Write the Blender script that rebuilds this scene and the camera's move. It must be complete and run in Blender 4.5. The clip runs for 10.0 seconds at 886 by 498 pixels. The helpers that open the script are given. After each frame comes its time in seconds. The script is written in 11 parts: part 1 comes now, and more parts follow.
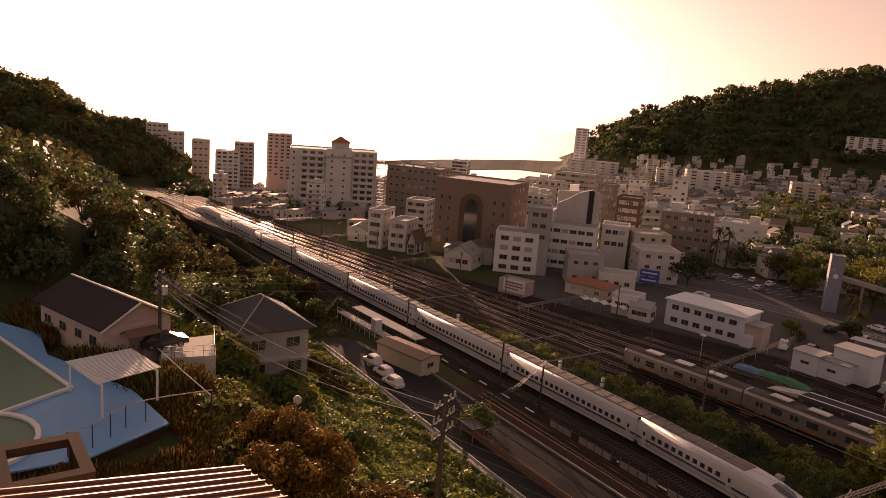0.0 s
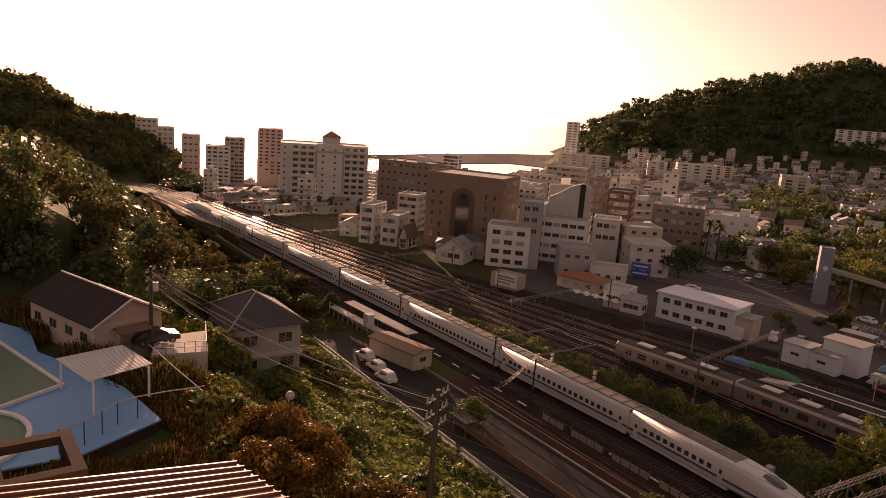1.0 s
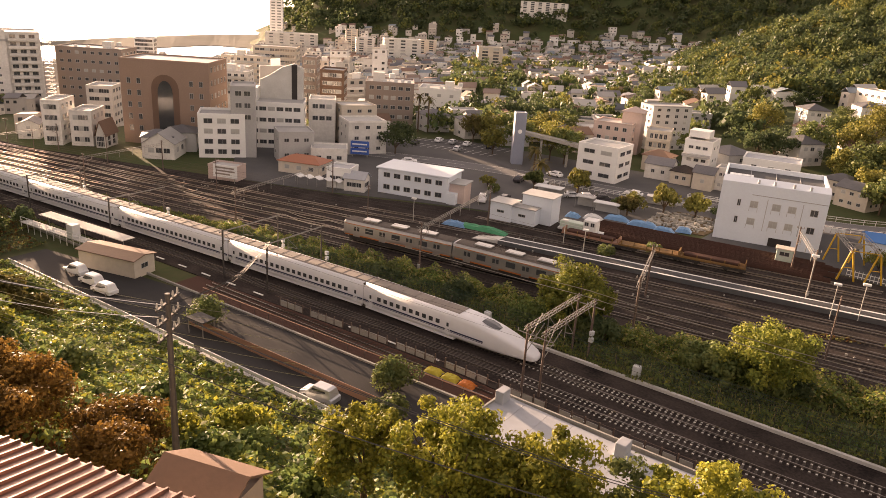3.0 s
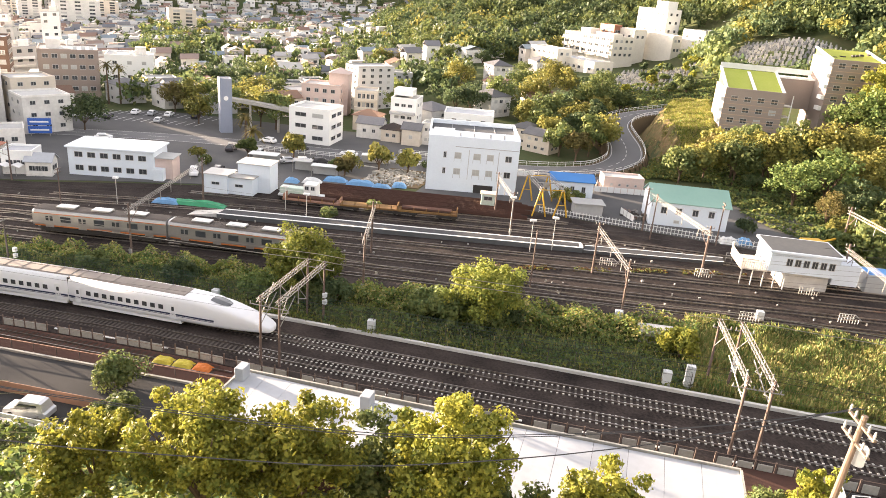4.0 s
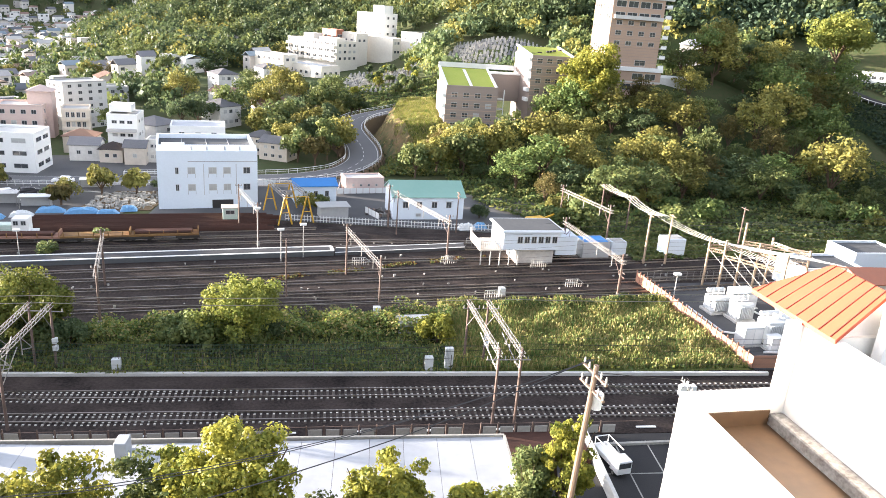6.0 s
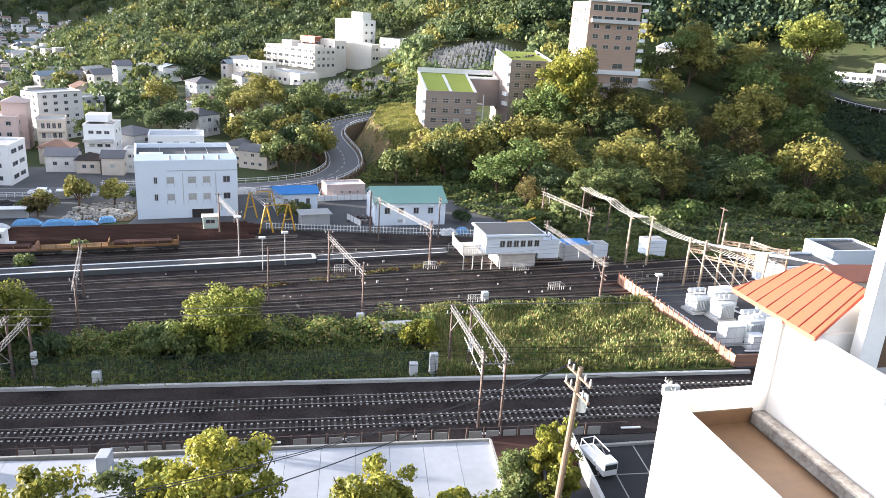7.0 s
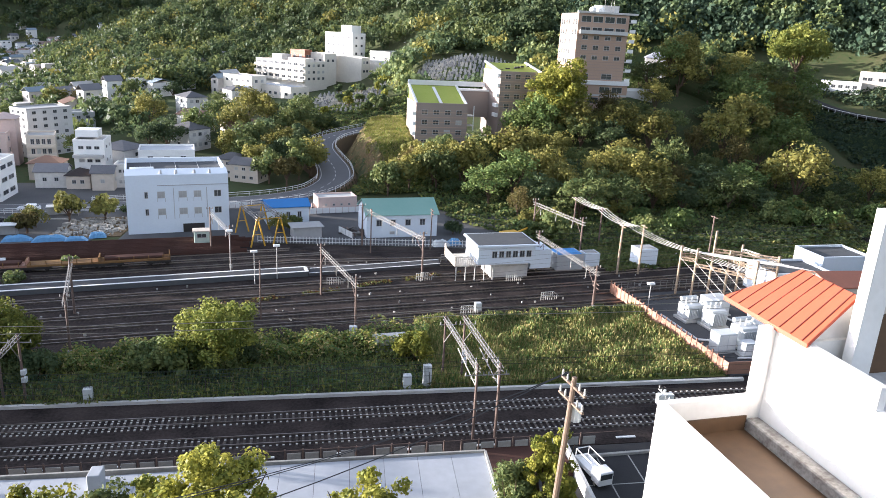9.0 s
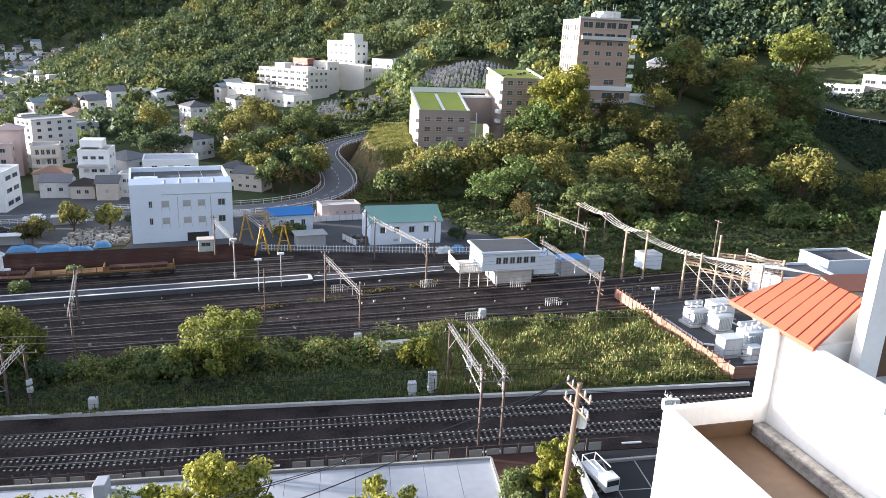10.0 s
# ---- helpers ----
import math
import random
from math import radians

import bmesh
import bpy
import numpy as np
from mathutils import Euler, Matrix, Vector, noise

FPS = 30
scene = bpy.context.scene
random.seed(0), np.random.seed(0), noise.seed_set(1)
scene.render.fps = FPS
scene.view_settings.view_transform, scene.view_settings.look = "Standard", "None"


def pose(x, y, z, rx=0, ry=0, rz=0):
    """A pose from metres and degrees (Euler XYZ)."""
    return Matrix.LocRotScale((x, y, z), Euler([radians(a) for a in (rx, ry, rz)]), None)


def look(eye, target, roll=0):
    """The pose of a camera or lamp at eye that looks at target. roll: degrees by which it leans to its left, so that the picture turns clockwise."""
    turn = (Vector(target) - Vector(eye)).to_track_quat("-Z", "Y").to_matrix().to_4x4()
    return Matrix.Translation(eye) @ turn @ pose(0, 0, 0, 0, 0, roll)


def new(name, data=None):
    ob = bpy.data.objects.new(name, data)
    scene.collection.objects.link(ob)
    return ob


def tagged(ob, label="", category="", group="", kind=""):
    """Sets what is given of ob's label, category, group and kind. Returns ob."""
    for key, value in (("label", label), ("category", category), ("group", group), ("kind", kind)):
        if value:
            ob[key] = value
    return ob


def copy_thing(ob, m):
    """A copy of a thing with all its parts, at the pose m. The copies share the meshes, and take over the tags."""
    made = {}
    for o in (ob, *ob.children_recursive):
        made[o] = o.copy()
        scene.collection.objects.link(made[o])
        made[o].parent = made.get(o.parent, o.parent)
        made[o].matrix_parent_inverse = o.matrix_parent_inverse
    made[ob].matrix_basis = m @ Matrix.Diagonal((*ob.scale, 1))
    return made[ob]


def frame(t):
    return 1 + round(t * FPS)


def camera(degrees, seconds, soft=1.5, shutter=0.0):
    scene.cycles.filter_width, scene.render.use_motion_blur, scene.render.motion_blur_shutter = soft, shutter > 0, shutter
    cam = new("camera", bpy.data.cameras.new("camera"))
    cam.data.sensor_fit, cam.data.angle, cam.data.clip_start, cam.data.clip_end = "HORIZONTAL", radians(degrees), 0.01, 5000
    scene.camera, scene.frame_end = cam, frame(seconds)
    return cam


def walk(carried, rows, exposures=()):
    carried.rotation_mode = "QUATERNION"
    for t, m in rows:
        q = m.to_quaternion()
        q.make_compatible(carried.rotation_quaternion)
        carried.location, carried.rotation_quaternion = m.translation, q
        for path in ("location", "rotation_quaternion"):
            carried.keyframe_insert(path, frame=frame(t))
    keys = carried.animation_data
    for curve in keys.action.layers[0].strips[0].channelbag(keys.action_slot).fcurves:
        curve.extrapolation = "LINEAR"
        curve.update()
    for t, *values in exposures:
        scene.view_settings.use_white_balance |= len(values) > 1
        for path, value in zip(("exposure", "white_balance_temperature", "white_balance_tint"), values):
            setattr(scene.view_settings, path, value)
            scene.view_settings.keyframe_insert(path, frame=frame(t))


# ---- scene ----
cam = camera(63.14, 10.0, soft=0.4)
EYE_Z = 39.16
PATH = [
    (0.0, pose(0, 0, EYE_Z, 78.74, -4.38, 62.24)),
    (0.5, pose(0, 0, EYE_Z, 78.61, -4.36, 62.05)),
    (1.0, pose(0, 0, EYE_Z, 78.35, -4.19, 61.54)),
    (1.5, pose(0, 0, EYE_Z, 77.01, -3.87, 60.01)),
    (2.0, pose(0, 0, EYE_Z, 75.03, -3.37, 55.89)),
    (2.2, pose(0, 0, EYE_Z, 74.22, -3.32, 53.50)),
    (3.3, pose(0, 0, EYE_Z, 69.86, -3.98, 32.14)),
    (3.5, pose(0, 0, EYE_Z, 69.63, -4.16, 27.35)),
    (4.0, pose(0, 0, EYE_Z, 69.52, -4.62, 16.39)),
    (4.5, pose(0, 0, EYE_Z, 69.75, -5.02, 7.42)),
    (5.0, pose(0, 0, EYE_Z, 70.39, -4.83, 1.20)),
    (5.5, pose(0, 0, EYE_Z, 71.02, -4.48, -2.49)),
    (7.0, pose(0, 0, EYE_Z, 72.04, -3.52, -6.26)),
    (7.5, pose(0, 0, EYE_Z, 72.20, -3.40, -6.64)),
    (8.0, pose(0, 0, EYE_Z, 72.41, -3.30, -6.85)),
    (8.5, pose(0, 0, EYE_Z, 72.66, -3.19, -6.94)),
    (9.0, pose(0, 0, EYE_Z, 72.99, -3.03, -7.06)),
    (9.5, pose(0, 0, EYE_Z, 73.34, -2.83, -7.06)),
    (10.0, pose(0, 0, EYE_Z, 73.51, -2.47, -6.91)),
]
# the clip's camera opens up as it turns away from the low sun
EXPO = [(0.0, 0.22, 10300, 54), (2.2, 0.24, 10500, 54), (3.3, 2.62, 8250, 25), (4.0, 2.98, 7100, 20), (5.5, 2.98, 6200, 17), (7.0, 2.55, 5650, 17), (10.0, 2.12, 5480, 17)]
walk(cam, PATH, EXPO)

# ---- daylight: low sun over the bay ----
SUN_AZ, SUN_EL = 76.0, 6.5          # degrees from +Y towards -X, and above the horizon
world = bpy.data.worlds.new("world")
scene.world = world
world.use_nodes = True
wn = world.node_tree.nodes
wl = world.node_tree.links
sky = wn.new("ShaderNodeTexSky")
sky.sky_type = "NISHITA"
sky.sun_disc = False
sky.sun_elevation = radians(SUN_EL)
sky.sun_rotation = radians(-SUN_AZ)
sky.altitude = 50
sky.air_density = 1.0
sky.dust_density = 1.6
sky.ozone_density = 1.0
wn["Background"].inputs["Strength"].default_value = 0.132
pale = wn.new("ShaderNodeHueSaturation")
pale.inputs["Saturation"].default_value = 0.33
wl.new(sky.outputs["Color"], pale.inputs["Color"])
wl.new(pale.outputs["Color"], wn["Background"].inputs["Color"])
sun_data = bpy.data.lights.new("sun", "SUN")
sun_data.energy = 4.7
sun_data.angle = radians(0.55)
sun_data.color = (1.0, 0.86, 0.66)
sun = new("sun", sun_data)
sun_dir = Vector((-math.sin(radians(SUN_AZ)) * math.cos(radians(SUN_EL)),
                  math.cos(radians(SUN_AZ)) * math.cos(radians(SUN_EL)), math.sin(radians(SUN_EL))))
sun.matrix_world = look(sun_dir * 300, (0, 0, 0))

# ---- materials ----
def mat(name, col, rough=0.8, metal=0.0, col2=None, grain=8.0, big=0.15, bump=0.15, bump_scale=None, rand=0.0, amount=0.5, spec=0.5, coords="Object"):
    """A procedural surface: base colour mixed with a second one at two scales, with fine relief."""
    m = bpy.data.materials.new(name)
    m.use_nodes = True
    n, l = m.node_tree.nodes, m.node_tree.links
    b = n["Principled BSDF"]
    b.inputs["Roughness"].default_value = rough
    b.inputs["Metallic"].default_value = metal
    b.inputs["Specular IOR Level"].default_value = spec
    c2 = col2 or tuple(v * 0.62 for v in col)
    tc = n.new("ShaderNodeTexCoord")
    fine = n.new("ShaderNodeTexNoise")
    fine.inputs["Scale"].default_value = grain
    fine.inputs["Detail"].default_value = 4
    coarse = n.new("ShaderNodeTexNoise")
    coarse.inputs["Scale"].default_value = big
    coarse.inputs["Detail"].default_value = 5
    l.new(tc.outputs[coords], fine.inputs["Vector"])
    l.new(tc.outputs[coords], coarse.inputs["Vector"])
    add = n.new("ShaderNodeMath")
    add.operation = "MULTIPLY_ADD"
    l.new(fine.outputs["Fac"], add.inputs[0])
    add.inputs[1].default_value = 0.45
    sc = n.new("ShaderNodeMath")
    sc.operation = "MULTIPLY"
    l.new(coarse.outputs["Fac"], sc.inputs[0])
    sc.inputs[1].default_value = 0.55
    l.new(sc.outputs[0], add.inputs[2])
    ramp = n.new("ShaderNodeMapRange")
    l.new(add.outputs[0], ramp.inputs["Value"])
    ramp.inputs["From Min"].default_value = 0.5 - 0.16
    ramp.inputs["From Max"].default_value = 0.5 + 0.16
    ramp.inputs["To Max"].default_value = amount
    mix = n.new("ShaderNodeMix")
    mix.data_type = "RGBA"
    l.new(ramp.outputs[0], mix.inputs["Factor"])
    mix.inputs["A"].default_value = (*col, 1)
    mix.inputs["B"].default_value = (*c2, 1)
    out = mix.outputs["Result"]
    if rand:
        oi = n.new("ShaderNodeObjectInfo")
        hsv = n.new("ShaderNodeHueSaturation")
        mr = n.new("ShaderNodeMapRange")
        l.new(oi.outputs["Random"], mr.inputs["Value"])
        mr.inputs["To Min"].default_value = 1 - rand
        mr.inputs["To Max"].default_value = 1 + rand
        l.new(mr.outputs[0], hsv.inputs["Value"])
        l.new(out, hsv.inputs["Color"])
        out = hsv.outputs["Color"]
    l.new(out, b.inputs["Base Color"])
    if bump:
        bp = n.new("ShaderNodeBump")
        bp.inputs["Strength"].default_value = bump
        bp.inputs["Distance"].default_value = 0.05
        if bump_scale:
            bn = n.new("ShaderNodeTexNoise")
            bn.inputs["Scale"].default_value = bump_scale
            bn.inputs["Detail"].default_value = 3
            l.new(tc.outputs[coords], bn.inputs["Vector"])
            l.new(bn.outputs["Fac"], bp.inputs["Height"])
        else:
            l.new(fine.outputs["Fac"], bp.inputs["Height"])
        l.new(bp.outputs[0], b.inputs["Normal"])
    return m


def leaf_mat(name, col, col2, rand=0.25, trans=0.35):
    """Foliage: colour varies leaf by leaf and tree by tree, with light let through."""
    m = bpy.data.materials.new(name)
    m.use_nodes = True
    n, l = m.node_tree.nodes, m.node_tree.links
    b = n["Principled BSDF"]
    b.inputs["Roughness"].default_value = 0.55
    b.inputs["Specular IOR Level"].default_value = 0.12
    geo = n.new("ShaderNodeNewGeometry")
    mix = n.new("ShaderNodeMix")
    mix.data_type = "RGBA"
    tc = n.new("ShaderNodeTexCoord")
    no = n.new("ShaderNodeTexNoise")
    no.inputs["Scale"].default_value = 0.45
    no.inputs["Detail"].default_value = 3
    l.new(tc.outputs["Object"], no.inputs["Vector"])
    av = n.new("ShaderNodeMath")
    av.operation = "MULTIPLY_ADD"
    l.new(geo.outputs["Random Per Island"], av.inputs[0])
    av.inputs[1].default_value = 0.5
    sub = n.new("ShaderNodeMapRange")
    l.new(no.outputs["Fac"], sub.inputs["Value"])
    sub.inputs["From Min"].default_value = 0.3
    sub.inputs["From Max"].default_value = 0.7
    sub.inputs["To Max"].default_value = 0.5
    l.new(sub.outputs[0], av.inputs[2])
    l.new(av.outputs[0], mix.inputs["Factor"])
    mix.inputs["A"].default_value = (*col, 1)
    mix.inputs["B"].default_value = (*col2, 1)
    oi = n.new("ShaderNodeObjectInfo")
    hsv = n.new("ShaderNodeHueSaturation")
    mr = n.new("ShaderNodeMapRange")
    l.new(oi.outputs["Random"], mr.inputs["Value"])
    mr.inputs["To Min"].default_value = 1 - rand
    mr.inputs["To Max"].default_value = 1 + rand
    l.new(mr.outputs[0], hsv.inputs["Value"])
    l.new(mix.outputs["Result"], hsv.inputs["Color"])
    l.new(hsv.outputs["Color"], b.inputs["Base Color"])
    tr = n.new("ShaderNodeBsdfTranslucent")
    l.new(hsv.outputs["Color"], tr.inputs["Color"])
    ms = n.new("ShaderNodeMixShader")
    ms.inputs["Fac"].default_value = trans
    l.new(b.outputs[0], ms.inputs[1])
    l.new(tr.outputs[0], ms.inputs[2])
    l.new(ms.outputs[0], n["Material Output"].inputs["Surface"])
    return m


WHITE = mat("white_paint", (0.78, 0.78, 0.76), 0.6, col2=(0.62, 0.62, 0.60), grain=3, big=0.12, amount=0.45, bump=0.05)
WHITE_OLD = mat("weathered_white_wall", (0.72, 0.70, 0.66), 0.75, col2=(0.42, 0.40, 0.37), grain=1.5, big=0.2, amount=0.6, rand=0.12)
CREAM = mat("cream_wall", (0.62, 0.55, 0.46), 0.8, col2=(0.42, 0.37, 0.31), grain=1.5, big=0.2, rand=0.15)
# white tinted blue: the sky's light on shaded walls is put into the colour
SKY_SHADE_WHITE = mat("cool_white_paint", (0.68, 0.74, 0.80), 0.6, col2=(0.56, 0.61, 0.66), grain=3, big=0.12, amount=0.45, bump=0.05)
# brighter copy of the cream, with sunshine put into its colour
CREAM_BRIGHT = mat("sunlit_cream_render", (0.74, 0.69, 0.60), 0.75, col2=(0.55, 0.50, 0.43), grain=1.5, big=0.2, amount=0.5, rand=0.06)
PINKISH = mat("pinkish_beige_wall", (0.58, 0.45, 0.40), 0.8, col2=(0.42, 0.33, 0.30), grain=2, big=0.15, rand=0.1)
BROWN_TILE = mat("brown_tile_wall", (0.29, 0.232, 0.20), 0.7, col2=(0.22, 0.175, 0.15), grain=4, big=0.2, rand=0.12)
GREY_WALL = mat("grey_render_wall", (0.42, 0.42, 0.41), 0.8, col2=(0.28, 0.28, 0.28), grain=2, big=0.2, rand=0.2)
CONCRETE = mat("concrete", (0.40, 0.39, 0.36), 0.85, col2=(0.22, 0.21, 0.19), grain=4, big=0.3, amount=0.7, bump=0.2, spec=0.08)
PALE_CONCRETE = mat("pale_concrete", (0.58, 0.57, 0.54), 0.85, col2=(0.40, 0.39, 0.36), grain=4, big=0.3, amount=0.7, spec=0.08)
ASPHALT = mat("asphalt", (0.036, 0.036, 0.038), 0.9, col2=(0.062, 0.06, 0.058), grain=10, big=0.2, amount=0.7, bump=0.2, spec=0.08)
WORN_ASPHALT = mat("worn_grey_asphalt", (0.085, 0.086, 0.09), 0.9, col2=(0.135, 0.132, 0.128), grain=8, big=0.12, amount=0.8, bump=0.2, spec=0.08)
BALLAST = mat("brown_ballast", (0.013, 0.0105, 0.0105), 0.95, col2=(0.060, 0.048, 0.043), grain=3.2, big=0.25, amount=1.0, bump=0.8, bump_scale=9, spec=0.08)
RUST_SOIL = mat("rust_stained_ground", (0.09, 0.045, 0.035), 0.95, col2=(0.06, 0.04, 0.033), grain=6, big=0.15, amount=0.8, bump=0.5, spec=0.08)
SLEEPER = mat("concrete_sleeper", (0.085, 0.075, 0.066), 0.9, col2=(0.045, 0.037, 0.032), grain=6, big=0.8, rand=0.35, spec=0.08)
WOOD_SLEEPER = mat("dark_wood_sleeper", (0.05, 0.04, 0.033), 0.9, col2=(0.08, 0.065, 0.055), grain=6, big=0.6, spec=0.08)
RAIL = mat("rail_steel", (0.32, 0.29, 0.27), 0.28, 0.9, col2=(0.16, 0.10, 0.07), grain=3, big=0.3, amount=0.4, bump=0)
STEEL = mat("galvanised_steel", (0.33, 0.315, 0.29), 0.55, 0.4, col2=(0.20, 0.19, 0.18), grain=4, big=0.5, bump=0.05)
DARK_STEEL = mat("dark_steel", (0.09, 0.08, 0.075), 0.6, 0.4, grain=4, big=0.5, bump=0.05)
RUST_POLE = mat("rusty_brown_steel", (0.15, 0.105, 0.085), 0.75, 0.1, col2=(0.09, 0.06, 0.05), grain=5, big=0.8)
WIRE = mat("wire", (0.10, 0.095, 0.09), 0.5, 0.4, grain=3, big=1, bump=0)
CABLE = mat("black_cable", (0.03, 0.03, 0.03), 0.6, 0.0, grain=3, big=1, bump=0)
GLASS = mat("window_glass", (0.045, 0.05, 0.055), 0.08, 0.0, col2=(0.09, 0.095, 0.10), grain=0.6, big=0.3, bump=0, spec=0.8)
BLIND = mat("pale_window_blind", (0.42, 0.42, 0.40), 0.6, 0.0, grain=1, big=0.5, bump=0)
ALU = mat("aluminium_window_bar", (0.55, 0.55, 0.54), 0.45, 0.4, grain=3, big=0.5, bump=0)
TRAIN_WHITE = mat("glossy_white_train_paint", (0.74, 0.75, 0.77), 0.52, 0.0, col2=(0.64, 0.65, 0.67), grain=1.5, big=0.2, amount=0.4, bump=0)
TRAIN_ROOF = mat("grey_brown_train_roof", (0.22, 0.19, 0.165), 0.75, 0.0, col2=(0.15, 0.13, 0.115), grain=2, big=0.25, amount=0.6, bump=0.05)
BLUE_BAND = mat("dark_blue_band", (0.015, 0.025, 0.075), 0.3, grain=2, big=0.2, bump=0)
STAINLESS = mat("brushed_stainless", (0.50, 0.49, 0.48), 0.34, 0.75, col2=(0.38, 0.37, 0.36), grain=2, big=0.3, bump=0.03)
ORANGE_BAND = mat("orange_band", (0.55, 0.17, 0.04), 0.45, grain=2, big=0.3, bump=0)
UNDERGEAR = mat("black_brown_undergear", (0.035, 0.03, 0.027), 0.8, grain=4, big=0.5)
GREEN_ROOF = mat("pale_green_metal_roof", (0.20, 0.36, 0.30), 0.55, 0.1, col2=(0.26, 0.40, 0.34), grain=2, big=0.2)
BLUE_ROOF = mat("blue_metal_roof", (0.03, 0.20, 0.52), 0.5, 0.1, grain=2, big=0.2, amount=0.3)
ORANGE_ROOF = mat("orange_tin_roof", (0.42, 0.075, 0.03), 0.6, 0.0, col2=(0.36, 0.065, 0.028), grain=3, big=0.4, amount=0.6, bump=0.03)
RED_TIN = mat("red_brown_tin_roof", (0.20, 0.10, 0.075), 0.42, 0.4, col2=(0.14, 0.068, 0.05), grain=3, big=0.4, amount=0.6, bump=0.03)
WHITE_ROOF = mat("white_sheet_roof", (0.40, 0.42, 0.45), 0.65, col2=(0.29, 0.30, 0.32), grain=1.2, big=0.15, amount=0.6, bump=0.05, rand=0.06)
DARK_TILE = mat("dark_brown_roof_tile", (0.045, 0.038, 0.036), 0.8, col2=(0.07, 0.06, 0.055), grain=3, big=0.4, spec=0.1)
GREY_TILE = mat("grey_roof_tile", (0.13, 0.13, 0.14), 0.6, col2=(0.20, 0.195, 0.19), grain=2.5, big=0.4, rand=0.3, spec=0.08)
BROWN_ROOF = mat("brown_roof", (0.19, 0.12, 0.09), 0.65, col2=(0.13, 0.09, 0.07), grain=3, big=0.4, rand=0.3, spec=0.08)
RED_ROOF = mat("terracotta_roof", (0.36, 0.13, 0.07), 0.65, col2=(0.25, 0.10, 0.06), grain=3, big=0.4, rand=0.2)
FLAT_ROOF = mat("grey_flat_roof", (0.40, 0.40, 0.39), 0.8, col2=(0.27, 0.27, 0.26), grain=1.5, big=0.25, rand=0.2)
POOL_BLUE = mat("light_blue_pool_deck", (0.09, 0.40, 0.72), 0.6, col2=(0.07, 0.31, 0.58), grain=1.2, big=0.1, amount=0.6)
POOL_WATER = mat("still_green_pool_water", (0.11, 0.23, 0.17), 0.45, col2=(0.09, 0.19, 0.14), grain=0.4, big=0.1, bump=0.02, spec=0.12)
ROAD_LINE = mat("white_road_paint", (0.62, 0.62, 0.60), 0.7, col2=(0.40, 0.40, 0.39), grain=4, big=0.8, amount=0.7, bump=0, spec=0.08)
YELLOW = mat("yellow_machine_paint", (0.62, 0.36, 0.03), 0.5, grain=4, big=0.6)
TARP_YELLOW = mat("yellow_green_sheet", (0.55, 0.45, 0.05), 0.6, grain=4, big=1)
TARP_ORANGE = mat("orange_sheet", (0.65, 0.18, 0.03), 0.6, grain=4, big=1)
TARP_BLUE = mat("blue_sheet", (0.12, 0.30, 0.52), 0.5, grain=4, big=1)
GREEN_NET = mat("green_sheet", (0.02, 0.28, 0.13), 0.6, grain=4, big=1)
LOCO_GREEN = mat("pale_mint_paint", (0.50, 0.60, 0.52), 0.45, grain=3, big=0.5)
SOIL = mat("dry_soil", (0.14, 0.10, 0.065), 0.95, col2=(0.09, 0.075, 0.045), grain=3, big=0.08, amount=0.8, bump=0.4, spec=0.08)
FENCE_RUST = mat("rust_brown_fence", (0.34, 0.18, 0.12), 0.8, col2=(0.24, 0.13, 0.09), grain=4, big=0.5)
SUB_GREY = mat("pale_grey_enamel", (0.60, 0.62, 0.62), 0.5, col2=(0.48, 0.49, 0.49), grain=2, big=0.4)
CAR_SILVER = mat("silver_car_paint", (0.55, 0.56, 0.57), 0.3, 0.5, grain=2, big=0.3, amount=0.2, bump=0)
CAR_WHITE = mat("white_car_paint", (0.78, 0.78, 0.78), 0.3, grain=2, big=0.3, amount=0.2, bump=0)
CAR_DARK = mat("dark_car_paint", (0.05, 0.045, 0.05), 0.25, 0.2, grain=2, big=0.3, amount=0.2, bump=0)
TYRE = mat("tyre_rubber", (0.02, 0.02, 0.02), 0.8, grain=6, big=1, bump=0)
WATER = mat("bay_water", (0.05, 0.08, 0.10), 0.16, col2=(0.06, 0.09, 0.11), grain=0.02, big=0.002, bump=0.4, bump_scale=0.08)
HAZE_LAND = mat("far_headland", (0.22, 0.20, 0.17), 0.9, col2=(0.12, 0.13, 0.09), grain=0.02, big=0.006, bump=0, spec=0.08)
SIGN_BLUE = mat("blue_sign", (0.03, 0.12, 0.45), 0.5, grain=2, big=0.5, bump=0)
TERRAIN = mat("hillside_undergrowth", (0.045, 0.075, 0.028), 0.95, col2=(0.095, 0.08, 0.045), grain=0.9, big=0.05, amount=0.8, bump=0.6, spec=0.08)
GRASS_FLOOR = mat("grass_floor", (0.09, 0.13, 0.03), 0.95, col2=(0.16, 0.14, 0.06), grain=1.2, big=0.12, amount=0.8, bump=0.5, spec=0.08)
BARK = mat("bark", (0.12, 0.085, 0.06), 0.9, col2=(0.07, 0.05, 0.035), grain=6, big=1, spec=0.08)
LEAF_DARK = leaf_mat("dark_green_leaf", (0.046, 0.082, 0.044), (0.125, 0.150, 0.060))
LEAF_MID = leaf_mat("mid_green_leaf", (0.062, 0.108, 0.046), (0.20, 0.21, 0.066))
LEAF_YELLOW = leaf_mat("yellow_green_leaf", (0.085, 0.125, 0.028), (0.37, 0.335, 0.055))
LEAF_FRESH = leaf_mat("fresh_green_leaf", (0.085, 0.135, 0.034), (0.31, 0.30, 0.062))
# leaf darkened so that its colour holds the shade of the far slopes
LEAF_SHADE_PAINTED = leaf_mat("deep_green_leaf", (0.030, 0.056, 0.036), (0.060, 0.085, 0.046), trans=0.2)
